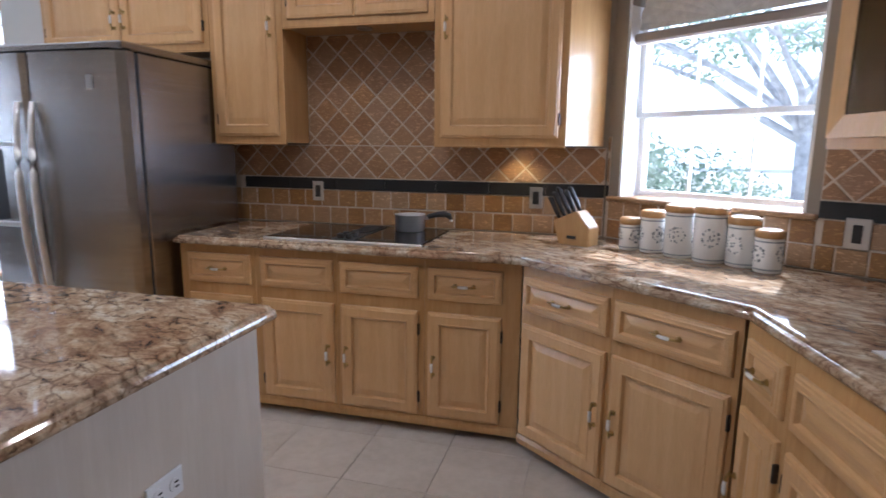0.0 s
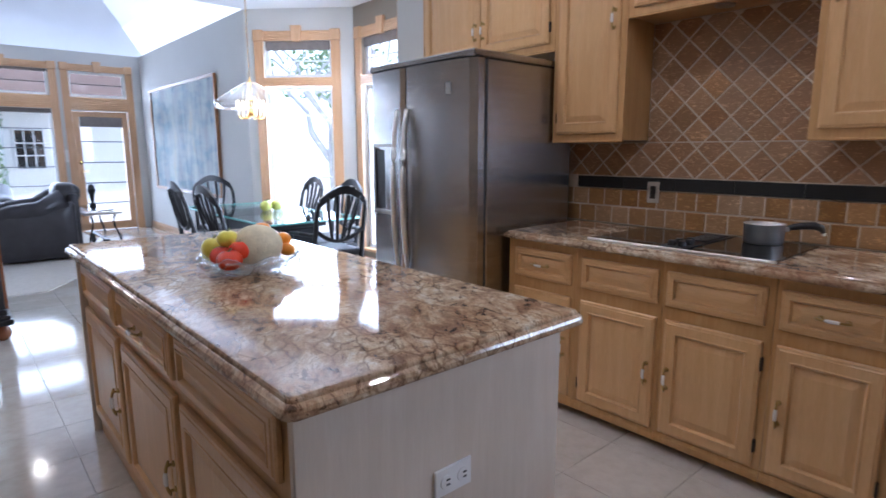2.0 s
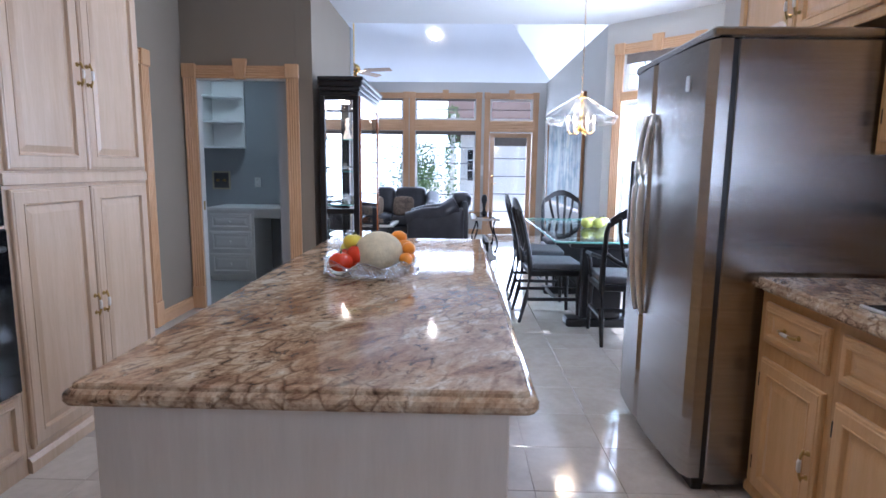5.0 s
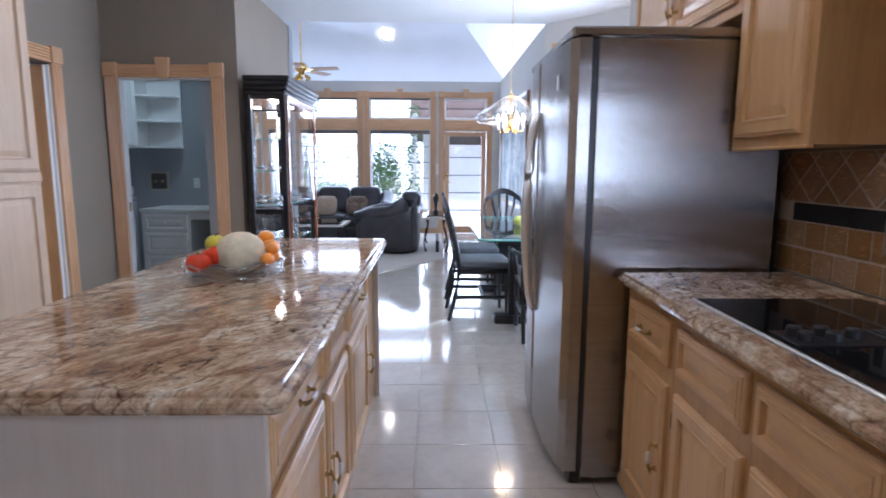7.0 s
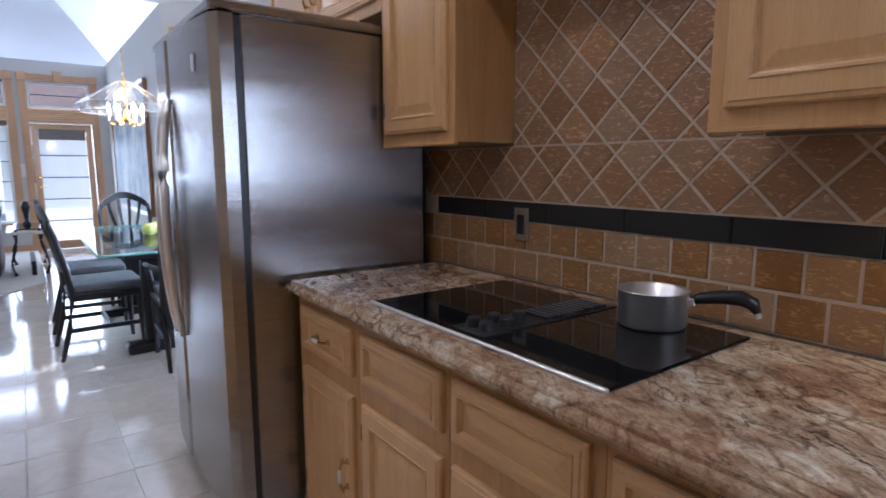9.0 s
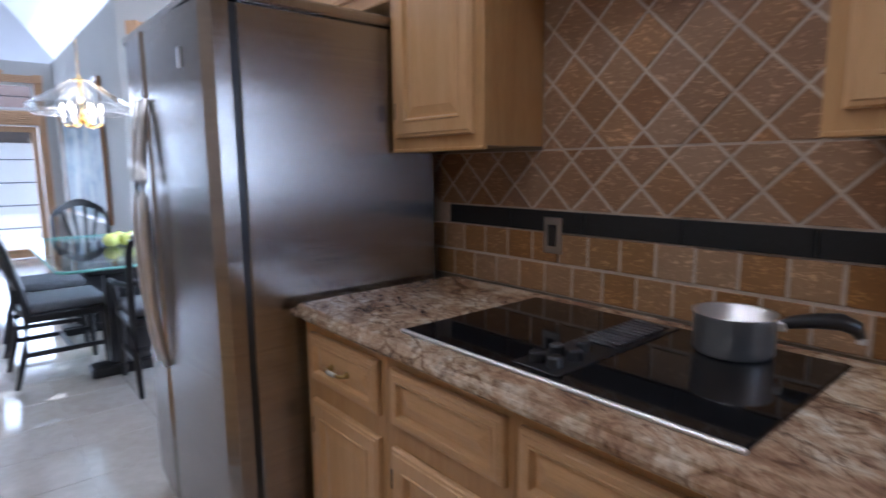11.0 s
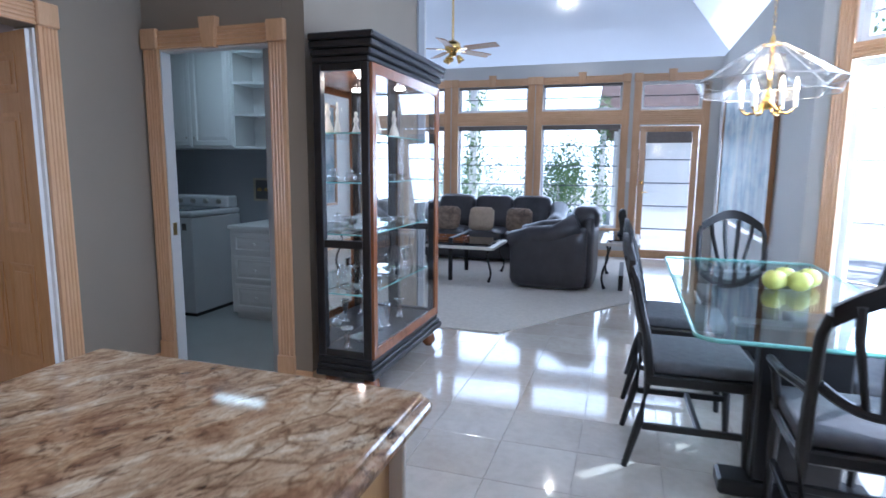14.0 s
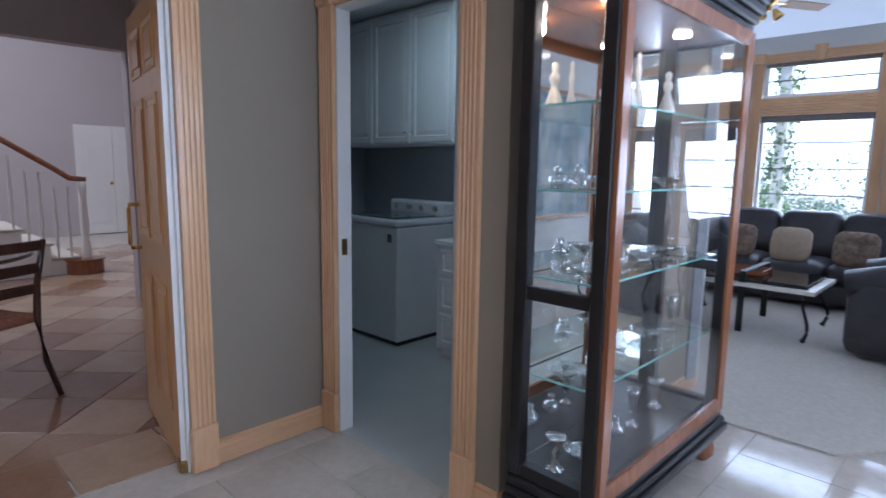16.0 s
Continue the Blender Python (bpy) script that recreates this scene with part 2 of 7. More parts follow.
BLACK_TILE = stone_tile("black pencil tile", [(0.0, (0.005, 0.005, 0.006)), (1.0, (0.011, 0.011, 0.011))], 0.62, 0.3)
PORCELAIN = stone_tile("polished porcelain", [(0.0, (0.57, 0.525, 0.465)), (0.5, (0.60, 0.555, 0.495)), (1.0, (0.61, 0.57, 0.515))], 0.10, 0.0, 3.0, 0.4)
SLATE = stone_tile("mixed slate floor", [(0.0, (0.22, 0.11, 0.07)), (0.25, (0.42, 0.26, 0.165)), (0.5, (0.50, 0.37, 0.26)), (0.75, (0.32, 0.175, 0.11)), (1.0, (0.54, 0.41, 0.29))], 0.18, 0.0, 5.0, 0.2)
LAUNDRY_FLOOR = plain("grey vinyl floor", (0.42, 0.43, 0.42), 0.35, 0, 0.06, 3)
CARPET = plain("beige carpet", (0.56, 0.52, 0.46), 0.95, 0, 0.08, 30, 0.8, 700)
BLACK_GLASS = plain("black ceramic glass", (0.006, 0.006, 0.007), 0.05, 0, 0.1, 3, IOR=1.36)
BLACK_PLASTIC = plain("black plastic", (0.015, 0.015, 0.016), 0.35, 0, 0.1, 20)
EBONY = plain("black lacquered wood", (0.012, 0.011, 0.012), 0.28, 0, 0.3, 12, 0.05, 60)
LEATHER = plain("charcoal leather", (0.035, 0.032, 0.035), 0.36, 0, 0.25, 8, 0.35, 180)
CUSHION = plain("grey seat fabric", (0.10, 0.10, 0.11), 0.85, 0, 0.15, 30, 0.4, 500)
PILLOW = plain("tan cushion fabric", (0.30, 0.21, 0.14), 0.85, 0, 0.3, 18, 0.3, 300)
IRON = plain("dark wrought iron", (0.02, 0.018, 0.017), 0.45, 0.6, 0.2, 30)
DARK_WOOD = wood("dark mahogany", (0.10, 0.045, 0.028), (0.05, 0.02, 0.014), 0.25, "z", 0.3)
KNIFE_WOOD = wood("knife block beech", (0.62, 0.38, 0.16), (0.5, 0.28, 0.10), 0.35, "z", 0.1)
# Dark grey: the shade of bars against bright glass, put into their colour.
GLAZING = plain("backlit glazing bar", (0.13, 0.14, 0.15), 0.5, 0, 0.1, 20)
PANE = thin_glass("window pane")
SHADE_GLASS = thin_glass("bevelled shade glass", (0.97, 0.97, 0.96), 0.5)
CRYSTAL = thin_glass("crystal glass", (0.98, 0.99, 1.0), 0.7)
SHELF_GLASS = glass_of("green edged glass", (0.86, 0.97, 0.93))
TABLE_GLASS = thin_glass("table glass", (0.90, 0.97, 0.96), 0.16)
GLASS_EDGE = plain("green glass edge", (0.22, 0.52, 0.47), 0.12, 0, 0.2, 30)
MIRROR = plain("silvered mirror", (0.86, 0.88, 0.87), 0.02, 1.0, 0.0, 3)
MELON = plain("netted melon rind", (0.62, 0.55, 0.38), 0.7, 0, 0.12, 40, 0.9, 90)
TOMATO = plain("tomato skin", (0.62, 0.05, 0.015), 0.18, 0, 0.2, 12)
ORANGE = plain("orange peel", (0.80, 0.27, 0.015), 0.3, 0, 0.12, 12, 0.2, 150)
YELLOW_GREEN = plain("yellow green apple skin", (0.62, 0.55, 0.06), 0.28, 0, 0.2, 12)
APPLE = plain("green apple skin", (0.50, 0.52, 0.12), 0.25, 0, 0.2, 12)
BLIND = plain("taupe pleated blind", (0.22, 0.19, 0.17), 0.8, 0, 0.1, 20, 0.2, 80)
BULB = glow("warm bulb", (1.0, 0.82, 0.55), 10.0)
DOWNLIGHT = glow("downlight lens", (1.0, 0.86, 0.66), 40.0)

# ---- helpers for meshes ----
def link_mesh(name, bm, material, parent=None, label="", smooth=False):
    data = bpy.data.meshes.new(name)
    bmesh.ops.recalc_face_normals(bm, faces=bm.faces)
    for f in bm.faces:
        f.smooth = smooth
    bm.to_mesh(data)
    bm.free()
    for mt in material if isinstance(material, (list, tuple)) else (material,):
        data.materials.append(mt)
    ob = new(name, data)
    if parent is not None:
        ob.parent = parent
    if label:
        ob["label"] = label
    return ob


def part(name, bm, material, parent, label="", smooth=False):
    return link_mesh(name, bm, material, parent, label, smooth)


def thing(name, m, label, category, group=""):
    ob = new(name)
    ob.empty_display_size = 0.1
    ob.matrix_basis = m
    return tagged(ob, label, category, group)


def structure(name, bm, material, label="", smooth=False):
    ob = link_mesh(name, bm, material, None, label, smooth)
    return tagged(ob, label, "", "", "structure")


def box(x0, x1, y0, y1, z0, z1, bevel=0.0, bm=None, segments=1, m=None):
    bm = bm if bm is not None else bmesh.new()
    made = bmesh.ops.create_cube(bm, size=1.0)["verts"]
    for v in made:
        v.co = Vector((x0 + (v.co.x + 0.5) * (x1 - x0), y0 + (v.co.y + 0.5) * (y1 - y0), z0 + (v.co.z + 0.5) * (z1 - z0)))
    if bevel:
        edges = list({e for v in made for e in v.link_edges})
        out = bmesh.ops.bevel(bm, geom=edges, offset=bevel, segments=segments, affect="EDGES", profile=0.5)
        made = list({v for f in out["faces"] for v in f.verts} | {v for v in made if v.is_valid})
    if m is not None:
        bmesh.ops.transform(bm, matrix=m, verts=made)
    return bm


def lathe(profile, steps=24, bm=None, m=None):
    """Turns a list of (radius, height) about z."""
    bm = bm if bm is not None else bmesh.new()
    rings = []
    for r, z in profile:
        if r < 1e-5:
            rings.append([bm.verts.new((0, 0, z))])
        else:
            rings.append([bm.verts.new((r * math.cos(2 * math.pi * i / steps), r * math.sin(2 * math.pi * i / steps), z)) for i in range(steps)])
    for a, b in zip(rings, rings[1:]):
        for i in range(steps):
            j = (i + 1) % steps
            if len(a) == 1 and len(b) == 1:
                continue
            if len(a) == 1:
                bm.faces.new((a[0], b[i], b[j]))
            elif len(b) == 1:
                bm.faces.new((a[i], a[j], b[0]))
            else:
                bm.faces.new((a[i], a[j], b[j], b[i]))
    if m is not None:
        bmesh.ops.transform(bm, matrix=m, verts=[v for r in rings for v in r])
    return bm


def tube(points, radius, steps=8, bm=None, closed=False):
    """A round rod through points; radius is a number or one for each point."""
    bm = bm if bm is not None else bmesh.new()
    pts = [Vector(p) for p in points]
    n = len(pts)
    rings = []
    for i, p in enumerate(pts):
        a = pts[i - 1] if i or closed else p
        b = pts[(i + 1) % n] if i < n - 1 or closed else p
        d = (b - a).normalized()
        side = d.cross(Vector((0, 0, 1)))
        if side.length < 0.05:
            side = d.cross(Vector((0, 1, 0)))
        side.normalize()
        up = side.cross(d)
        r = radius[i] if isinstance(radius, (list, tuple)) else radius
        rings.append([bm.verts.new(p + r * (math.cos(2 * math.pi * k / steps) * side + math.sin(2 * math.pi * k / steps) * up)) for k in range(steps)])
    pairs = list(zip(rings, rings[1:])) + ([(rings[-1], rings[0])] if closed else [])
    for a, b in pairs:
        for k in range(steps):
            bm.faces.new((a[k], a[(k + 1) % steps], b[(k + 1) % steps], b[k]))
    if not closed:
        bm.faces.new(rings[0][::-1])
        bm.faces.new(rings[-1])
    return bm


def prism(outline, z0, z1, bm=None, bevel=0.0, segments=2):
    """An upright block over a plan outline (counter-clockwise)."""
    bm = bm if bm is not None else bmesh.new()
    lo, hi = [bm.verts.new((x, y, z0)) for x, y in outline], [bm.verts.new((x, y, z1)) for x, y in outline]
    top, n = bm.faces.new(hi), len(outline)
    bm.faces.new(lo[::-1])
    for i in range(n):
        bm.faces.new((lo[i], lo[(i + 1) % n], hi[(i + 1) % n], hi[i]))
    if bevel:
        bmesh.ops.bevel(bm, geom=list(bm.edges), offset=bevel, segments=segments, affect="EDGES", profile=0.6)
    return bm


def sweep(profile, length, bm=None, m=None):
    """A moulding: a closed (y, z) profile drawn out along x."""
    bm = bm if bm is not None else bmesh.new()
    a, b = [bm.verts.new((0, y, z)) for y, z in profile], [bm.verts.new((length, y, z)) for y, z in profile]
    n = len(profile)
    for i in range(n):
        bm.faces.new((a[i], a[(i + 1) % n], b[(i + 1) % n], b[i]))
    bm.faces.new(a[::-1])
    bm.faces.new(b)
    if m is not None:
        bmesh.ops.transform(bm, matrix=m, verts=a + b)
    return bm


def ball(radius, squash=(1, 1, 1), centre=(0, 0, 0), bm=None, u=20, v=12):
    bm = bm if bm is not None else bmesh.new()
    made = bmesh.ops.create_uvsphere(bm, u_segments=u, v_segments=v, radius=radius)["verts"]
    for w in made:
        w.co = Vector((w.co.x * squash[0] + centre[0], w.co.y * squash[1] + centre[1], w.co.z * squash[2] + centre[2]))
    return bm


def rect_ring(x0, x1, z0, z1, w, y0, y1, bm=None, step=0.0):
    """A frame of four mitred rails round a rectangle in the xz plane, from y0 (front) to y1, with its inner lip step further back."""
    bm = bm if bm is not None else bmesh.new()
    o = [(x0, z0), (x1, z0), (x1, z1), (x0, z1)]
    i = [(x0 + w, z0 + w), (x1 - w, z0 + w), (x1 - w, z1 - w), (x0 + w, z1 - w)]
    of, inn = [bm.verts.new((x, y0, z)) for x, z in o], [bm.verts.new((x, y0 + step, z)) for x, z in i]
    ob, ib = [bm.verts.new((x, y1, z)) for x, z in o], [bm.verts.new((x, y1, z)) for x, z in i]
    for k in range(4):
        j = (k + 1) % 4
        bm.faces.new((of[k], of[j], inn[j], inn[k]))
        bm.faces.new((inn[k], inn[j], ib[j], ib[k]))
        bm.faces.new((ob[k], of[k], of[j], ob[j])[::-1])
        bm.faces.new((ib[k], ib[j], ob[j], ob[k]))
    return bm

# ---- walls, floors, ceilings ----
CEILING = 2.90


def wall(name, x, y, angle, length, z0, z1, material, holes=(), thick=0.14, label=""):
    """A wall from (x, y) along angle, the room on its right-hand side, with openings (s0, s1, z0, z1) cut through it."""
    bm = bmesh.new()
    ss = sorted({0.0, length, *[h[0] for h in holes], *[h[1] for h in holes]})
    zs = sorted({z0, z1, *[h[2] for h in holes], *[h[3] for h in holes]})
    ss, zs = [s for s in ss if 0 <= s <= length], [z for z in zs if z0 <= z <= z1]
    verts = {}

    def vert(i, j, k):
        if (i, j, k) not in verts:
            verts[i, j, k] = bm.verts.new((ss[i], thick * k, zs[j]))
        return verts[i, j, k]

    def solid(i, j):
        if not (0 <= i < len(ss) - 1 and 0 <= j < len(zs) - 1):
            return False
        s, z = (ss[i] + ss[i + 1]) / 2, (zs[j] + zs[j + 1]) / 2
        return not any(h[0] < s < h[1] and h[2] < z < h[3] for h in holes)

    for i in range(len(ss) - 1):
        for j in range(len(zs) - 1):
            if not solid(i, j):
                continue
            for k in (0, 1):
                bm.faces.new((vert(i, j, k), vert(i + 1, j, k), vert(i + 1, j + 1, k), vert(i, j + 1, k)))
            for di, dj, a, b in ((-1, 0, (i, j), (i, j + 1)), (1, 0, (i + 1, j), (i + 1, j + 1)), (0, -1, (i, j), (i + 1, j)), (0, 1, (i, j + 1), (i + 1, j + 1))):
                if not solid(i + di, j + dj):
                    bm.faces.new((vert(*a, 0), vert(*b, 0), vert(*b, 1), vert(*a, 1)))
    ob = structure(name, bm, material, label)
    ob.matrix_basis = pose(x, y, 0, 0, 0, angle)
    return ob


def flutes(width, depth, count=4):
    """The section of a fluted board, as (y, z) with its front at -depth."""
    out, pitch = [(0, 0), (-depth, 0)], (width - 0.02) / count
    for i in range(count):
        a = 0.01 + i * pitch
        out += [(-depth, a + 0.1 * pitch), (-depth + 0.006, a + 0.3 * pitch), (-depth + 0.006, a + 0.7 * pitch), (-depth, a + 0.9 * pitch)]
    return out + [(-depth, width), (0, width)]


CAS = 0.105


def casing(owner, s0, s1, z1, z0=0.0, plinth=True, materials=None, sill=False):
    """Fluted side boards, corner blocks, a head board and a keystone round an opening, on the room side of a wall."""
    up, across = materials or (TRIM, TRIM_X)
    stand = Matrix.Rotation(radians(-90), 4, "Y")
    base = z0 + (0.2 if plinth else 0.0)
    for s in (s0 - CAS, s1):
        part("casing_board", sweep(flutes(CAS, 0.022), z1 - base, m=pose(s + CAS, 0, base) @ stand), up, owner)
        if plinth:
            part("plinth_block", box(s - 0.006, s + CAS + 0.006, -0.032, 0, z0, z0 + 0.2, 0.004), up, owner)
        part("corner_block", box(s - 0.008, s + CAS + 0.008, -0.036, 0, z1, z1 + CAS + 0.016, 0.006), up, owner)
    part("head_board", sweep(flutes(CAS, 0.022), s1 - s0 - 0.016, m=pose(s0 + 0.008, 0, z1)), across, owner)
    mid, bm = (s0 + s1) / 2, bmesh.new()
    lo, hi = 0.042, 0.06
    key = [(-lo, z1 - 0.012), (lo, z1 - 0.012), (hi, z1 + CAS + 0.055), (-hi, z1 + CAS + 0.055)]
    f, b = [bm.verts.new((mid + x, -0.045, z)) for x, z in key], [bm.verts.new((mid + x, -0.003, z)) for x, z in key]
    bm.faces.new(f)
    bm.faces.new(b)
    for i in range(4):
        bm.faces.new((f[i], f[(i + 1) % 4], b[(i + 1) % 4], b[i]))
    part("keystone", bm, up, owner)
    if sill:
        part("window_sill", box(s0 - CAS, s1 + CAS, -0.05, 0, z0 - 0.035, z0, 0.005), across, owner)


def sash(owner, s0, s1, z0, z1, bars=(), uprights=(), y=0.07, rail=0.04, material=None, pane_name="pane", bar=None):
    mt = material or WHITE
    part("sash_frame", rect_ring(s0, s1, z0, z1, rail, y - 0.02, y + 0.03, step=0.006), mt, owner)
    for z in bars:
        part("glazing_bar", box(s0 + rail, s1 - rail, y - 0.012, y + 0.02, z - 0.007, z + 0.007, 0.003), bar or mt, owner)
    for s in uprights:
        part("glazing_bar", box(s - 0.011, s + 0.011, y - 0.01, y + 0.018, z0 + rail, z1 - rail, 0.003), mt, owner)
    pane = part(pane_name, box(s0 + rail - 0.004, s1 - rail + 0.004, y + 0.004, y + 0.008, z0 + rail - 0.004, z1 - rail + 0.004), PANE, owner)
    pane.visible_shadow = False


def window(name, x, y, angle, label):
    ob = new(name)
    ob.matrix_basis = pose(x, y, 0, 0, 0, angle)
    return tagged(ob, label, "window", "", "structure")


NORTH = 3.67
CORNER = (0.678, NORTH)
DIAG = -38.0
DIAG_LEN = 1.25
DX, DY = math.cos(radians(DIAG)), math.sin(radians(DIAG))
EAST0 = (CORNER[0] + DX * DIAG_LEN, CORNER[1] + DY * DIAG_LEN)
EAST = -80.0
EAST_LEN = 4.2
EX, EY = math.cos(radians(EAST)), math.sin(radians(EAST))
BAY = [(-5.95, 3.52), (-5.05, 4.40), (-3.95, 4.40), (-3.07, 3.52)]
LIVING_X = -10.38
SOUTH = -0.56
LAUNDRY_X = -4.345
BLOCK_Y = 0.585
LD0, LD1 = -0.437, 0.36

# kitchen
wall("wall_north", -2.68, NORTH, 0, CORNER[0] + 2.68, 0, CEILING, TAUPE)
wall("wall_window", *CORNER, DIAG, DIAG_LEN, 0, CEILING, TAUPE, [(0.075, 0.95, 1.12, 2.42)], 0.22)
wall("wall_east", *EAST0, EAST, EAST_LEN, 0, CEILING, TAUPE)
SE = (EAST0[0] + EX * EAST_LEN, EAST0[1] + EY * EAST_LEN)
wall("wall_south", SE[0], SOUTH, 180, SE[0] - LAUNDRY_X, 0, CEILING, TAUPE, [(SE[0] + 2.78, SE[0] + 3.66, 0, 2.05)])
wall("wall_laundry", LAUNDRY_X, SOUTH - 0.14, 90, BLOCK_Y - 0.142 - SOUTH + 0.14, 0, CEILING, TAUPE, [(LD0 - SOUTH + 0.14, LD1 - SOUTH + 0.14, 0, 2.052)], 0.08)
wall("wall_stub", BAY[3][0], BAY[3][1], 0, 0.385, 0, CEILING, GREIGE)
wall("wall_curio", LAUNDRY_X, BLOCK_Y, 180, 1.95, 0, CEILING, TAUPE)
# living room
LIVE = LIVING_X
WIN_Y0 = -4.0
living_holes = [(-1.64, -0.54, 0.45, 1.99), (-0.31, 0.81, 0.45, 1.99), (1.035, 2.20, 0.45, 1.99), (2.465, 3.28, 0.0, 1.97)]
top_holes = [(a, b, 2.205, 2.595) for a, b, c, d in living_holes]
wall("wall_living", LIVE, WIN_Y0, 90, 3.52 - WIN_Y0 + 0.14, 0, CEILING, GREIGE, [(a - WIN_Y0, b - WIN_Y0, c, d) for a, b, c, d in living_holes + top_holes])
wall("wall_picture", LIVE, BAY[0][1], 0, BAY[0][0] - LIVE, 0, CEILING, GREIGE)
wall("wall_living_south", -6.35, WIN_Y0, 180, -6.35 - LIVE, 0, CEILING, GREIGE)
wall("wall_living_east", -6.35, BLOCK_Y, -90, BLOCK_Y - WIN_Y0, 0, CEILING, GREIGE, thick=0.10)
# bay
seg = [(BAY[i], BAY[i + 1]) for i in range(3)]
BAY_LEN = [math.dist(a, b) for a, b in seg]
BAY_ANG = [math.degrees(math.atan2(b[1] - a[1], b[0] - a[0])) for a, b in seg]
BAY_WIN = [(0.22, 1.00), (0.16, 0.94), (0.22, 1.00)]
for i in range(3):
    a, b = BAY_WIN[i]
    wall(f"wall_bay_{i + 1}", *seg[i][0], BAY_ANG[i], BAY_LEN[i], 0, CEILING, TAUPE if i else GREIGE, [(a, b, 0.22, 2.05), (a, b, 2.15, 2.55)])

for i in range(3):
    a, b = BAY_WIN[i]
    w = window(f"window_bay_{i + 1}", *seg[i][0], BAY_ANG[i], "tall white window with a transom, pine casing and keystone")
    casing(w, a, b, 2.55, 0.22, False, sill=True)
    part("transom_board", sweep(flutes(0.10, 0.022), b - a, m=pose(a, 0, 2.05)), TRIM_X, w)
    sash(w, a, b, 0.22, 2.05, (0.62, 1.02, 1.42, 1.74))
    sash(w, a, b, 2.15, 2.55, (2.34,))
    part("blind", box(a + 0.02, b - 0.02, 0.012, 0.03, 2.45, 2.55, 0.004), BLIND, w, "raised taupe pleated blind")

w = window("window_living", LIVE, 0, 90, "wide row of living room windows with pine casings")
for a, b, c, d in living_holes[:3]:
    casing(w, a, b, 2.595, 0.45, False, (TRIM, TRIM_X))
    part("transom_board", sweep(flutes(0.20, 0.024, 6), b - a, m=pose(a, 0, 1.995)), TRIM_X, w)
    sash(w, a, b, c, d, (0.78, 1.08, 1.38, 1.68), rail=0.035, bar=GLAZING)
    sash(w, a, b, 2.205, 2.595, (2.40,), rail=0.035, bar=GLAZING)
    part("blind", box(a + 0.01, b - 0.01, 0.01, 0.05, 1.92, 1.99, 0.006), BLIND, w, "raised dark pleated blind")
    part("blind", box(a + 0.01, b - 0.01, 0.01, 0.05, 2.555, 2.595, 0.006), BLIND, w, "raised dark pleated blind")
    part("window_sill", box(a - 0.1, b + 0.1, -0.05, 0, 0.41, 0.45, 0.005), TRIM_X, w)

w = window("patio_door", LIVE, 0, 90, "white glazed patio door with pine casing and transom")
a, b = living_holes[3][:2]
casing(w, a, b, 2.595, 0.0, True)
part("transom_board", sweep(flutes(0.20, 0.024, 6), b - a, m=pose(a, 0, 1.985)), TRIM_X, w)
sash(w, a, b, 2.205, 2.595, (2.40,), rail=0.035, bar=GLAZING)
part("door_leaf", rect_ring(a + 0.01, b - 0.01, 0.012, 1.96, 0.085, 0.03, 0.075, step=0.006), TRIM, w, "pine stained door frame")
part("kick_rail", box(a + 0.09, b - 0.09, 0.032, 0.073, 0.09, 0.14, 0.004), TRIM, w)
for z in (0.46, 0.80, 1.14, 1.48):
    part("glazing_bar", box(a + 0.09, b - 0.09, 0.04, 0.07, z - 0.009, z + 0.009, 0.003), GLAZING, w)
pn = part("pane", box(a + 0.09, b - 0.09, 0.05, 0.054, 0.13, 1.88), PANE, w)
pn.visible_shadow = False
part("blind", box(a + 0.10, b - 0.10, 0.0, 0.028, 1.72, 1.88, 0.006), BLIND, w, "raised taupe pleated blind")
part("door_handle", tube([(a + 0.06, -0.03, 0.98), (a + 0.06, -0.03, 1.0), (a + 0.15, -0.03, 1.0)], 0.009), GOLD, w, "brass lever handle")
part("deadbolt", lathe([(0, 0), (0.026, 0), (0.024, 0.012), (0, 0.014)], 16, m=pose(a + 0.06, 0.028, 1.14, 90)), GOLD, w)

# kitchen window in the angled wall: two sashes under an arched head
w = window("window_kitchen", CORNER[0] - DX * 0.035, CORNER[1] - DY * 0.035, DIAG, "white arched kitchen sash window with a pleated shade")
sash(w, 0.125, 0.972, 1.135, 1.545, (), (), 0.15, 0.026)
sash(w, 0.125, 0.972, 1.525, 2.10, (), (), 0.12, 0.026)
for s in (0.40, 0.69):
    part("glazing_bar", box(s - 0.004, s + 0.004, 0.148, 0.166, 1.15, 1.85), WHITE, w)
part("window_sill", box(0.06, 1.03, -0.035, 0.2, 1.105, 1.13, 0.006), SQUARE, w, "travertine sill")
part("jamb_lining", box(0.111, 0.125, 0.002, 0.2, 1.13, 2.1), WHITE, w)
part("jamb_lining", box(0.972, 0.984, 0.002, 0.2, 1.13, 2.1), WHITE, w)
bm = bmesh.new()
for i in range(17):
    a0, a1 = math.pi * i / 17, math.pi * (i + 1) / 17
    c = Vector((0.548, 0.07, 1.94))
    p = [c, c + Vector((0.425 * math.cos(a0), 0, 0.425 * math.sin(a0))), c + Vector((0.425 * math.cos((a0 + a1) / 2), 0.014, 0.425 * math.sin((a0 + a1) / 2))), c + Vector((0.425 * math.cos(a1), 0, 0.425 * math.sin(a1)))]
    v = [bm.verts.new(q) for q in p]
    bm.faces.new((v[0], v[1], v[2]))
    bm.faces.new((v[0], v[2], v[3]))
fan_shade = part("fan_shade", bm, plain("pale fan shade", (0.72, 0.70, 0.66), 0.8, 0, 0.1, 30), w, "pleated fan-shaped arch shade")
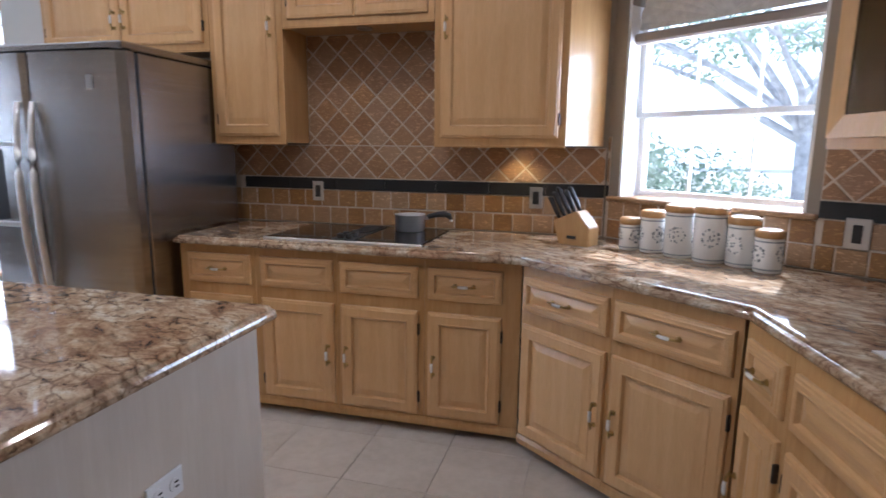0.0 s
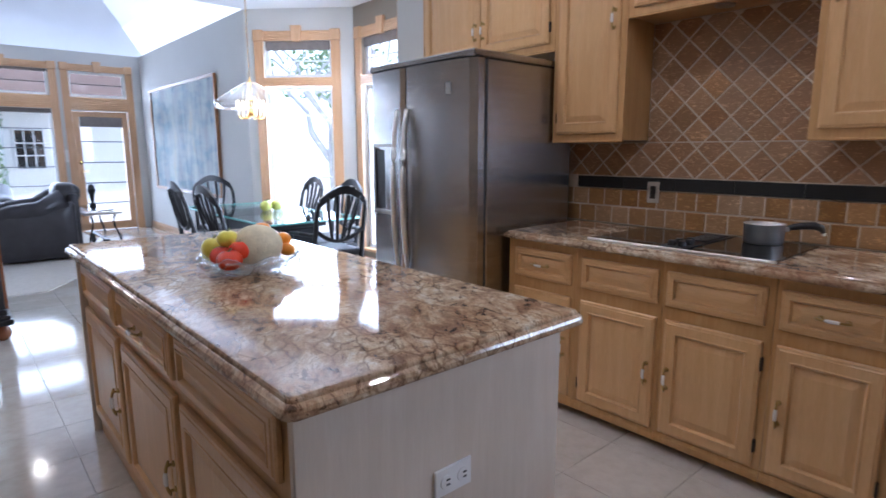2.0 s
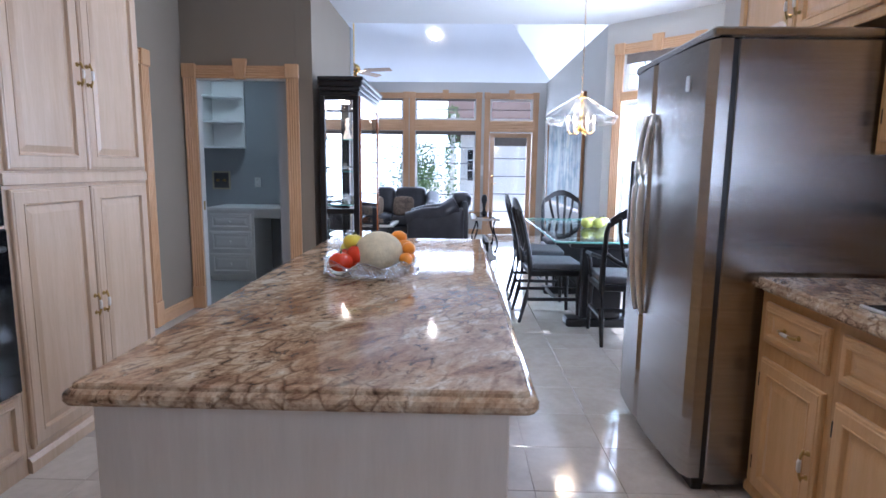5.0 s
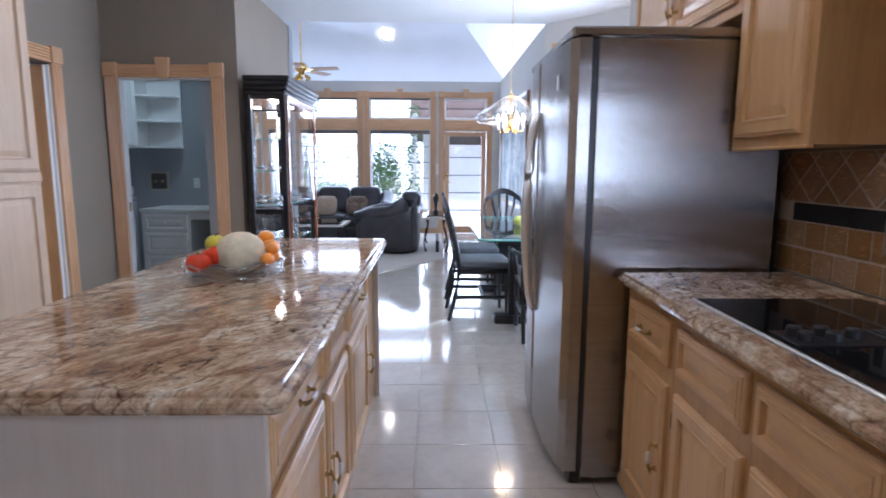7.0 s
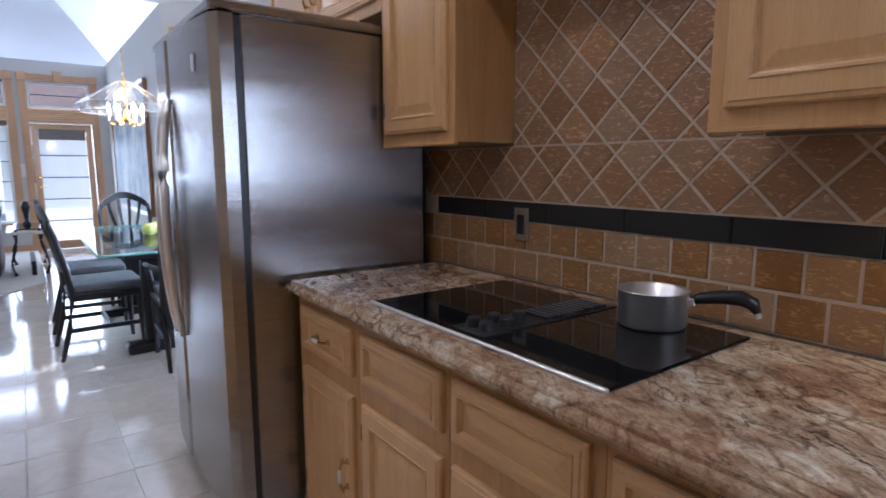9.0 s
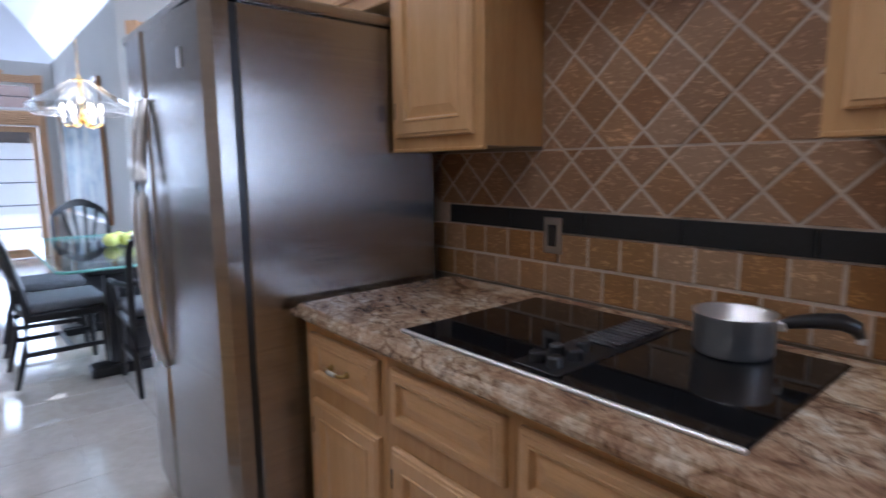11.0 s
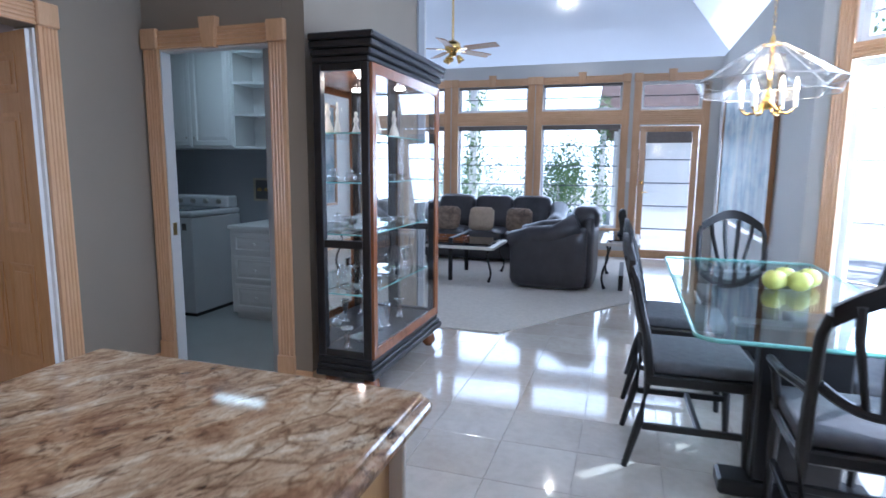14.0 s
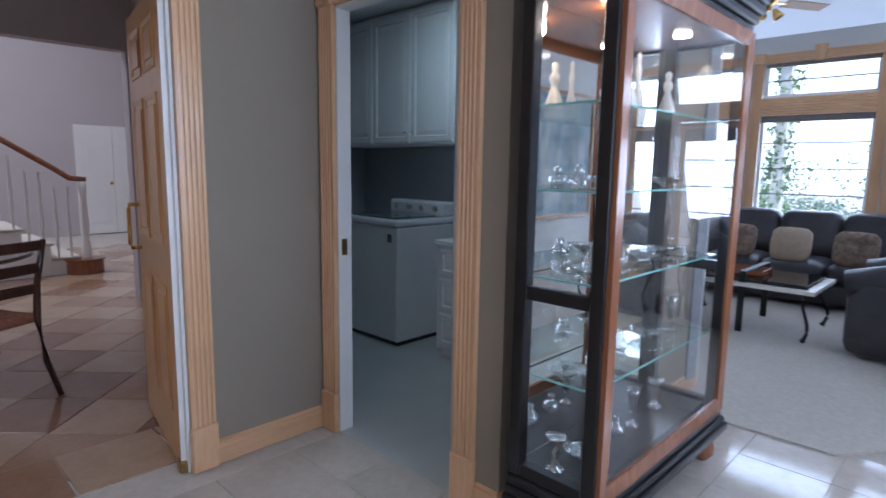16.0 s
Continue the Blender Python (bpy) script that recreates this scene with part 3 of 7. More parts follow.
part("shade_rail", box(0.115, 0.98, 0.04, 0.10, 1.875, 1.925, 0.01), plain("grey shade rail", (0.34, 0.29, 0.25), 0.6), w, "rolled taupe shade")
bm = bmesh.new()
steps = 18
arc = [(0.548 + 0.437 * math.cos(math.pi * i / steps), 1.95 + 0.437 * math.sin(math.pi * i / steps)) for i in range(steps + 1)]
for i in range(steps):
    (xa, za), (xb, zb) = arc[i], arc[i + 1]
    f = [bm.verts.new(q) for q in ((xa, 0.003, za), (xb, 0.003, zb), (xb, 0.003, 2.419), (xa, 0.003, 2.419))]
    r = [bm.verts.new(q) for q in ((xa, 0.19, za), (xb, 0.19, zb), (xb, 0.19, 2.419), (xa, 0.19, 2.419))]
    bm.faces.new(f)
    bm.faces.new(r)
    bm.faces.new((f[0], f[1], r[1], r[0]))
bmesh.ops.remove_doubles(bm, verts=bm.verts, dist=1e-4)
part("arch_infill", bm, TAUPE, w, "painted arched head")

# doorways
w = window("door_1", LAUNDRY_X, 0, 90, "pine cased laundry doorway with a keystone")
casing(w, LD0, LD1, 2.052)
part("jamb_lining", box(LD0 + 0.0015, LD0 + 0.008, 0.002, 0.078, 0, 2.038), WHITE, w, "white painted jamb")
part("jamb_lining", box(LD1 - 0.008, LD1 - 0.0015, 0.002, 0.078, 0, 2.038), WHITE, w, "white painted jamb")
part("jamb_lining", box(LD0 + 0.0015, LD1 - 0.0015, 0.002, 0.078, 2.0385, 2.0505), WHITE, w, "white painted jamb")
part("strike_plate", box(LD0 + 0.008, LD0 + 0.011, 0.02, 0.05, 0.90, 0.98), BRASS, w)
w["category"] = "door"
w = window("door_2", 0, SOUTH, 180, "pine cased doorway with its six-panel pine door open")
casing(w, 2.78, 3.66, 2.05)
part("jamb_lining", box(2.7815, 2.794, 0.002, 0.138, 0, 2.036), WHITE, w, "white painted jamb")
part("jamb_lining", box(3.646, 3.6585, 0.002, 0.138, 0, 2.036), WHITE, w, "white painted jamb")
w["category"] = "door"

# baseboards
BASE = [(0, 0), (-0.016, 0), (-0.016, 0.075), (-0.010, 0.088), (-0.010, 0.1), (0, 0.11)]


def baseboard(x, y, angle, s0, s1):
    ob = structure("baseboard", sweep(BASE, s1 - s0, m=pose(s0, 0, 0)), TRIM_X, "natural pine baseboard")
    ob.matrix_basis = pose(x, y, 0, 0, 0, angle)


baseboard(0, SOUTH, 180, 3.773, -LAUNDRY_X - 0.02)
baseboard(LAUNDRY_X, 0, 90, LD1 + 0.113, BLOCK_Y)
baseboard(LAUNDRY_X, BLOCK_Y, 180, -0.016, 1.95)
baseboard(LIVE, BAY[0][1], 0, 0, BAY[0][0] - LIVE)
baseboard(LIVE, 0, 90, WIN_Y0, 2.35)
for i in range(3):
    baseboard(*seg[i][0], BAY_ANG[i], 0, BAY_LEN[i])

# floors: a bed of grout under the tiles, carpet with a bound edge
structure("floor", box(-10.6, 2.4, SOUTH - 0.1, 4.6, -0.12, -0.006), FLOOR_GROUT, "beige grout bed under polished tiles")
structure("floor_laundry", box(-6.35, LAUNDRY_X - 0.004, -2.6, BLOCK_Y - 0.144, -0.1, 0.001), LAUNDRY_FLOOR, "grey vinyl laundry floor")
structure("carpet", prism([(LIVE, WIN_Y0), (-6.36, WIN_Y0), (-6.36, BLOCK_Y - 0.001), (-5.87, BLOCK_Y - 0.001), (-5.87, 1.40), (-7.35, 2.42), (LIVE, 2.42)], -0.05, 0.012), CARPET, "beige cut-pile carpet")
# ceilings
plan = [(SE[0] + 0.3, SOUTH - 0.14), (EAST0[0] + 0.3, EAST0[1]), (CORNER[0] + 0.2, NORTH + 0.2), (-2.6, NORTH + 0.2), (BAY[3][0], BAY[3][1] + 0.14), (BAY[2][0] + 0.06, BAY[2][1] + 0.15), (BAY[1][0] - 0.06, BAY[1][1] + 0.15), (BAY[0][0], BAY[0][1] + 0.15), (BAY[0][0], SOUTH - 0.14)]
structure("ceiling", prism(plan, CEILING, CEILING + 0.12), CEIL, "white flat ceiling")
bm = bmesh.new()
x0, x1, y0, y1, rise, run = LIVE - 0.14, BAY[0][0] + 0.14, WIN_Y0 - 0.14, BAY[0][1] + 0.14, 1.6, 1.6
low = [bm.verts.new((x, y, CEILING)) for x, y in ((x0, y0), (x1, y0), (x1, y1), (x0, y1))]
high = [bm.verts.new((x, y, CEILING + rise)) for x, y in ((x0 + run, y0 + run), (x1 - 0.02, y0 + run), (x1 - 0.02, y1 - run), (x0 + run, y1 - run))]
for i in (0, 2, 3):
    bm.faces.new((low[i], low[(i + 1) % 4], high[(i + 1) % 4], high[i]))
bm.faces.new(high)
bm.faces.new((low[1], low[2], high[2], high[1]))
bmesh.ops.solidify(bm, geom=list(bm.faces), thickness=-0.08)
structure("ceiling_vault", bm, CEIL, "white hipped vault ceiling")

# laundry room shell
wall("wall_laundry_west", -6.13, -2.6, 90, 3.2, 0, CEILING, LAUNDRY)
wall("wall_laundry_south", LAUNDRY_X, -2.5, 180, 1.9, 0, CEILING, LAUNDRY)
wall("wall_laundry_north", -6.2, BLOCK_Y - 0.145, 0, 1.66, 0, CEILING, LAUNDRY, thick=0.002)
wall("wall_laundry_east", LAUNDRY_X - 0.085, BLOCK_Y - 0.146, -90, 0.19, 0, CEILING, LAUNDRY, thick=0.002)
structure("ceiling_laundry", box(-6.35, LAUNDRY_X - 0.15, -2.6, BLOCK_Y - 0.15, 2.55, 2.6), CEIL, "white laundry ceiling")
# dining room and hall beyond the open door
structure("floor_dining", box(-9.0, 2.4, -11.5, SOUTH - 0.1, -0.12, -0.006), FLOOR_GROUT, "grout bed under slate tiles")
wall("wall_dining_north", LAUNDRY_X - 0.2, SOUTH - 0.145, 0, 6.7, 0, CEILING, TAUPE, [(LAUNDRY_X * -1 + 0.2 - 3.66, LAUNDRY_X * -1 + 0.2 - 2.78, 0, 2.05)], thick=0.002)
wall("wall_dining_far", 2.2, -4.1, 180, 6.86, 0, CEILING, FOYER, [(3.4, 6.82 - 0.02, 0, 2.35)])
wall("wall_dining_west", -4.66, -4.1, 90, 2.7, 0, CEILING, FOYER)
wall("wall_dining_jog", -4.8, -1.4, 0, 0.4545, 0, CEILING, FOYER, thick=0.1)
wall("wall_dining_nook", LAUNDRY_X, -1.4, 90, 0.699, 0, CEILING, FOYER, thick=0.08)
wall("wall_dining_east", 2.2, SOUTH - 0.14, -90, 3.5, 0, CEILING, FOYER)
wall("wall_hall_far", 2.2, -10.2, 180, 11.2, 0, 5.2, FOYER)
wall("wall_hall_west", -6.9, -10.2, 90, 6.2, 0, 5.2, FOYER)
wall("wall_hall_east", 2.2, -4.2, -90, 6.0, 0, 5.2, FOYER)
wall("wall_hall_north", -6.9, -4.26, 0, 9.1, CEILING, 5.2, FOYER)
wall("wall_hall_nib", -6.9, -4.26, 0, 2.2, 0, CEILING, FOYER)
structure("ceiling_dining", box(-4.8, 2.4, -4.2, SOUTH - 0.14, CEILING, CEILING + 0.1), CEIL, "white dining room ceiling")
structure("ceiling_hall", box(-7.1, 2.4, -10.4, -4.0, 5.2, 5.3), CEIL, "white hall ceiling")

# window light
def sky_lamp(name, x, y, angle, s0, s1, z0, z1, power, out=0.3):
    c = pose(x, y, 0, 0, 0, angle) @ Vector(((s0 + s1) / 2, out, (z0 + z1) / 2))
    inward = pose(0, 0, 0, 0, 0, angle) @ Vector((0, -1, -0.4))
    lamp(name, "AREA", look(c, c + inward), power, (0.84, 0.92, 1.0), size=(s1 - s0, z1 - z0))


for a, b, c, d in living_holes:
    sky_lamp("sky_lamp", LIVE, 0, 90, a, b, 0.3, 2.595, 35)
for i in range(3):
    sky_lamp("sky_lamp", *seg[i][0], BAY_ANG[i], *BAY_WIN[i], 0.22, 2.55, 52)
sky_lamp("sky_lamp", *CORNER, DIAG, 0.075, 0.95, 1.12, 1.9, 22)
# Two added ceiling fills with no fixture, brightening the hall and dining room.
lamp("hall_lamp", "AREA", look((-3.0, -7.0, 5.1), (-3.0, -7.0, 0)), 150, (1, 0.93, 0.85), size=(2.5, 2.5))
lamp("dining_lamp", "AREA", look((-0.5, -2.4, 2.85), (-0.5, -2.4, 0)), 34, (1, 0.9, 0.8), size=(1.5, 1.5))

# ---- kitchen cabinets ----
def panel_mesh(x0, x1, z0, z1, yf, frame=0.05, thick=0.02):
    """A raised-panel front in one skin: a moulded edge, a frame, a bead and a raised field. Its face is at yf, looking along -y."""
    bm, field = bmesh.new(), min(0.028, (x1 - x0) * 0.1)
    steps = [(0, yf + thick), (0, yf + 0.009), (0.004, yf + 0.004), (0.011, yf + 0.003), (0.014, yf), (frame, yf), (frame + 0.002, yf - 0.003), (frame + 0.007, yf - 0.002), (frame + 0.013, yf + 0.011), (frame + 0.018, yf + 0.011), (frame + 0.018 + field, yf + 0.004)]
    loops = [[bm.verts.new(p) for p in ((x0 + i, y, z0 + i), (x1 - i, y, z0 + i), (x1 - i, y, z1 - i), (x0 + i, y, z1 - i))] for i, y in steps]
    for a, b in zip(loops, loops[1:]):
        for k in range(4):
            bm.faces.new((a[k], a[(k + 1) % 4], b[(k + 1) % 4], b[k]))
    bm.faces.new(loops[-1])
    bm.faces.new(loops[0][::-1])
    return bm


def handle(owner, x, y, z, upright):
    """A brass bow pull on two posts, with a pale ceramic grip."""
    turn = pose(x, y, z, 0, 90 if upright else 0, 0)
    for s in (-1, 1):
        part("handle_post", lathe([(0, 0), (0.011, 0), (0.010, 0.004), (0.005, 0.008), (0.005, 0.02), (0, 0.021)], 8, m=turn @ pose(s * 0.042, 0, 0, 90)), BRASS, owner)
    bm = tube([(-0.057, -0.016, 0), (-0.045, -0.019, 0), (-0.034, -0.024, 0), (-0.02, -0.026, 0), (0.02, -0.026, 0), (0.034, -0.024, 0), (0.045, -0.019, 0), (0.057, -0.016, 0)], [0.003, 0.006, 0.005, 0.0045, 0.0045, 0.005, 0.006, 0.003], 8)
    bmesh.ops.transform(bm, matrix=turn, verts=bm.verts)
    part("handle", bm, BRASS, owner, "aged brass pull", True)
    bm = tube([(-0.022, -0.026, 0), (-0.012, -0.028, 0), (0.012, -0.028, 0), (0.022, -0.026, 0)], [0.0055, 0.007, 0.007, 0.0055], 10)
    bmesh.ops.transform(bm, matrix=turn, verts=bm.verts)
    part("handle_grip", bm, CERAMIC, owner, "pale ceramic grip", True)


def hinge(owner, x, y, z):
    part("hinge", box(x - 0.005, x + 0.005, y - 0.006, y + 0.012, z - 0.028, z + 0.028, 0.003), HINGE, owner)


def door(owner, x0, x1, z0, z1, y, grip="", material=None, grip_z=None, hinges=True, name="cabinet_door", frame=0.05):
    d = part(name, panel_mesh(x0, x1, z0, z1, y, frame), material or MAPLE, owner)
    if grip:
        z = grip_z if grip_z is not None else (z0 + z1) / 2
        handle(d, x1 - 0.028 if grip == "right" else x0 + 0.028, y, z, True)
        if hinges:
            hx = x0 - 0.002 if grip == "right" else x1 + 0.002
            for z in (z0 + 0.09, z1 - 0.09):
                hinge(d, hx, y + 0.01, z)
    return d


def drawer(owner, x0, x1, z0, z1, y, grip=True, material=None):
    d = part("drawer_front", panel_mesh(x0, x1, z0, z1, y, 0.026), material or MAPLE_X, owner)
    if grip:
        handle(d, (x0 + x1) / 2, y, (z0 + z1) / 2, False)
    return d


def base_cabinet(m, width, depth, label, drawer_grip=True, door_grip="right", doors=1, body_mat=None, drawer_mat=None, group="base cabinets", body=True, insets=(0.03, 0.03), drawers=1):
    """A base unit with its face at y = 0, doors proud of it by 2 cm."""
    c = thing("base_cabinet", m, label, "cabinet", group)
    part("cabinet_body", box(0.001, width - 0.001, 0, depth, 0.075, 0.868), body_mat or FRAME, c)
    part("toe_kick", box(0.001, width - 0.001, 0.06, 0.075, 0.002, 0.0745), FRAME, c)
    part("base_moulding", sweep([(-0.010, 0.045), (-0.010, 0.07), (-0.004, 0.085), (-0.0005, 0.085), (-0.0005, 0.045)], width - 0.002, m=pose(0.001, 0, 0)), drawer_mat or FRAME, c)
    a, b = insets[0], width - insets[1]
    step = (b - a) / doors
    for i in range(drawers):
        ds = (b - a) / drawers
        drawer(c, a + i * ds + (0.008 if i else 0), a + (i + 1) * ds - (0.008 if i < drawers - 1 else 0), 0.673, 0.825, -0.02, drawer_grip, drawer_mat)
    for i in range(doors):
        side = door_grip if doors == 1 else ("right" if i == 0 else "left")
        door(c, a + i * step + (0.006 if i else 0), a + (i + 1) * step - (0.006 if i < doors - 1 else 0), 0.095, 0.612, -0.02, side, body_mat)
    return c


FACE = 3.035
LABEL = "pickled maple base cabinet under the granite worktop"
units = [(-1.445, -1.005, True, "right", (0.05, 0.025)), (-1.005, -0.557, False, "right", (0.035, 0.02)), (-0.557, -0.115, False, "left", (0.02, 0.03)), (-0.115, 0.335, True, "left", (0.02, 0.085))]
for a, b, pull, side, ins in units:
    base_cabinet(pose(a, FACE, 0), b - a, NORTH - FACE - 0.004, LABEL, pull, side, insets=ins)
D0 = Vector((0.345, 2.995))
for a, b, pull, side, ins in ((0.0, 0.47, True, "right", (0.012, 0.015)), (0.47, 0.945, True, "left", (0.015, 0.02))):
    base_cabinet(pose(D0.x + DX * a, D0.y + DY * a, 0, 0, 0, DIAG), b - a, 0.5, "pickled maple corner base cabinet under the kitchen window", pull, side, insets=ins)
T0 = D0 + Vector((DX, DY)) * 0.945
base_cabinet(pose(T0.x + EX * 0.02, T0.y + EY * 0.02, 0, 0, 0, EAST), 0.27, 0.45, "narrow pickled maple base cabinet by the sink", True, "left", insets=(0.03, 0.02))
s = 0.29
for width, n in ((0.86, 2), (0.6, 1), (0.9, 2)):
    base_cabinet(pose(T0.x + EX * s, T0.y + EY * s, 0, 0, 0, EAST), width, 0.5, "pickled maple sink run base cabinet", n == 1, "left", n, drawers=n)
    s += width

# worktop in one piece round the corner
c0, c1 = Vector((0.330, 2.965)), Vector((1.085, 2.375))
far = s + 0.05
c2 = c1 + Vector((EX, EY)) * far
bw = 0.004
n_diag, n_east = Vector((math.sin(radians(DIAG)), -math.cos(radians(DIAG)))), Vector((math.sin(radians(EAST)), -math.cos(radians(EAST))))
e0 = Vector(EAST0) + n_diag * bw + n_east * bw
e2 = Vector(EAST0) + Vector((EX, EY)) * (far + 0.62) + n_east * bw
top = [(-1.445, 2.985), tuple(c0), tuple(c1), tuple(c2), tuple(e2), tuple(e0), (CORNER[0] - 0.002, NORTH - bw), (-1.462, NORTH - bw)]
wt = thing("worktop", pose(0, 0, 0), "speckled brown and cream granite worktop with a rounded edge", "countertop")


def inset(outline, d):
    """The outline moved inwards by d (counter-clockwise outline)."""
    out, n = [], len(outline)
    for i in range(n):
        p, q, r = Vector(outline[i - 1]), Vector(outline[i]), Vector(outline[(i + 1) % n])
        e0, e1 = (q - p).normalized(), (r - q).normalized()
        n0, n1 = Vector((-e0.y, e0.x)), Vector((-e1.y, e1.x))
        out.append(tuple(q + (n0 + n1) * (d / max(0.3, 1 + n0.dot(n1)))))
    return out


def slab(outline, name="granite_slab"):
    """A stone top with a stepped, rounded edge."""
    bm, n = bmesh.new(), len(outline)
    loops = [[bm.verts.new((x, y, z)) for x, y in inset(outline, d)] for d, z in ((0.012, 0.872), (0.004, 0.874), (0.0, 0.880), (0.0, 0.889), (0.004, 0.896), (0.012, 0.9005), (0.016, 0.9015), (0.0175, 0.908), (0.021, 0.9115), (0.026, 0.912))]
    for a, b in zip(loops, loops[1:]):
        for i in range(n):
            f = bm.faces.new((a[i], a[(i + 1) % n], b[(i + 1) % n], b[i]))
    bm.faces.new(loops[-1])
    bm.faces.new(loops[0][::-1])
    return bm


part(name="granite_slab", bm=slab(top), material=GRANITE, parent=wt, smooth=False)

# island
ISL = (-2.47, -0.245, 1.135, 2.01)
it = thing("island_top", pose(0, 0, 0), "polished brown and cream granite island top", "countertop")
outline = []
for cx, cy, a0 in ((ISL[1] - 0.03, ISL[2] + 0.03, -90), (ISL[1] - 0.03, ISL[3] - 0.03, 0), (ISL[0] + 0.03, ISL[3] - 0.03, 90), (ISL[0] + 0.03, ISL[2] + 0.03, 180)):
    outline += [(cx + 0.03 * math.cos(radians(a0 + k * 22.5)), cy + 0.03 * math.sin(radians(a0 + k * 22.5))) for k in range(5)]
part("granite_slab", slab(outline), GRANITE, it)
IY0, IY1, IX0, IX1 = 1.17, 1.96, -2.415, -0.295
isl = thing("kitchen_island", pose(0, 0, 0), "whitewashed maple kitchen island with drawers and doors on both sides", "island")
part("island_body", box(IX0, IX1 - 0.02, IY0 + 0.03, IY1 - 0.03, 0.0, 0.871), FRAME, isl)
part("end_panel", box(IX1 - 0.019, IX1, IY0, IY1, 0.0, 0.871, 0.003), PALE_PLY, isl, "whitewashed birch end panel")
part("end_panel", box(IX0 - 0.019, IX0 - 0.001, IY0, IY1, 0.0, 0.871, 0.003), PALE_PLY, isl)
def island_front(m, x0, x1, pull, grip):
    """A drawer over one door on a side of the island; m stands on that side's face."""
    d = part("drawer_front", panel_mesh(x0, x1, 0.673, 0.825, -0.022, 0.026), MAPLE_X, isl)
    d.matrix_basis = m
    if pull:
        handle(d, (x0 + x1) / 2, -0.022, 0.75, False)
    d = door(isl, x0, x1, 0.10, 0.625, -0.022, grip, MAPLE, hinges=False)
    d.matrix_basis = m


for a, b, pull in ((-1.03, -0.40, False), (-1.72, -1.09, True), (-2.39, -1.79, False)):
    island_front(pose(0, IY0 + 0.03, 0), a, b, pull, "right")
for a, b, pull, grip in ((0.36, 0.90, True, "right"), (0.95, 1.36, False, "left"), (1.42, 1.98, True, "right")):
    island_front(pose(0, IY1 - 0.03, 0, 0, 0, 180), a, b, pull, grip)

# outlet on the island end
def wall_plate(m, label, kind="outlet", cover=None, slot=None, w=0.07, hgt=0.115):
    o = thing("wall_outlet" if kind == "outlet" else "light_switch", m, label, "outlet" if kind == "outlet" else "switch")
    part("cover_plate", box(-w / 2, w / 2, -0.007, 0, -hgt / 2, hgt / 2, 0.003), cover or WHITE, o)
    if kind == "outlet":
        for z in (-0.026, 0.026):
            part("socket", lathe([(0, 0), (0.017, 0), (0.016, 0.003), (0, 0.004)], 14, m=pose(0, -0.0065, z, 90)), cover or WHITE, o)
            for x in (-0.006, 0.006):
                part("slot", box(x - 0.0015, x + 0.0015, -0.0125, -0.009, z - 0.001, z + 0.009), BLACK_PLASTIC, o)
    else:
        part("rocker", box(-0.016, 0.016, -0.011, -0.005, -0.034, 0.034, 0.002), slot or BLACK_PLASTIC, o)
    return o


wall_plate(pose(IX1, 1.562, 0.585, 0, 0, 90) @ pose(0, 0, 0, 0, 90, 0) @ pose(0, 0, 0, 0, 0, 0), "white duplex outlet on the island end panel")
for x in (-0.965, 0.32):
    wall_plate(pose(x, NORTH - 0.012, 1.105), "brushed metal switch plate with a dark rocker on the tiles", "switch", CHROME)
wall_plate(pose(CORNER[0] + DX * 1.135, CORNER[1] + DY * 1.135, 1.07, 0, 0, DIAG) @ pose(0, -0.012, 0), "brushed metal switch plate with a dark rocker on the tiles", "switch", CHROME, w=0.085)

# wall cabinets
UF = 3.405


def upper(x0, x1, z0, z1, label, doors=1, grip="right", grips=True, outline=None, gz=None, y=UF, mat=None):
    c = thing("wall_cabinet", pose(x0, y, 0), label, "cabinet", "wall cabinets")
    if outline:
        part("cabinet_body", prism([(px - x0, py - y) for px, py in outline], z0, z1), mat or FRAME, c)
    else:
        part("cabinet_body", box(0.001, x1 - x0 - 0.001, 0, NORTH - y - 0.004, z0, z1), mat or FRAME, c)
    part("bottom_trim", box(0.001, x1 - x0 - 0.001, -0.004, 0.018, z0 - 0.012, z0, 0.003), FRAME, c)
    w = x1 - x0
    a, b = 0.035, w - 0.035
    st = (b - a) / doors
    for i in range(doors):
        side = grip if doors == 1 else ("right" if i == 0 else "left")
        door(c, a + i * st + (0.006 if i else 0), a + (i + 1) * st - (0.006 if i < doors - 1 else 0), z0 + 0.035, z1 - 0.04, -0.02, side if grips else "", mat or MAPLE, gz if gz else z0 + 0.6)
    return c


upper(-1.467, -1.02, 1.384, 2.82, "tall narrow pickled maple wall cabinet by the range niche")
upper(-1.019, -0.182, 1.985, 2.82, "pickled maple wall cabinet over the cooktop niche with a downlight", 2, gz=2.15)
cR = upper(-0.181, 0.474, 1.38, 2.82, "wide pickled maple wall cabinet beside the window", 1, "left", outline=[(-0.18, NORTH - 0.004), (-0.18, UF), (0.474, UF), (0.652, NORTH - 0.004)], gz=1.94)
upper(-2.62, -1.468, 1.885, 2.82, "pickled maple cabinet over the refrigerator", 2, gz=2.06)
gc = thing("wall_cabinet", pose(EAST0[0] + EX * 0.1 + n_east.x * 0.335, EAST0[1] + EY * 0.1 + n_east.y * 0.335, 0, 0, 0, EAST), "glass-fronted pickled maple wall cabinet by the sink", "cabinet", "wall cabinets")
part("cabinet_body", box(0, 0.7, 0.002, 0.33, 1.375, 2.82), MAPLE, gc)
part("cabinet_door", rect_ring(0.03, 0.66, 1.41, 2.78, 0.07, -0.02, 0, step=0.01), MAPLE, gc)
part("door_glass", box(0.1, 0.59, -0.008, -0.004, 1.48, 2.71), thin_glass("cabinet pane", (0.35, 0.3, 0.28)), gc)

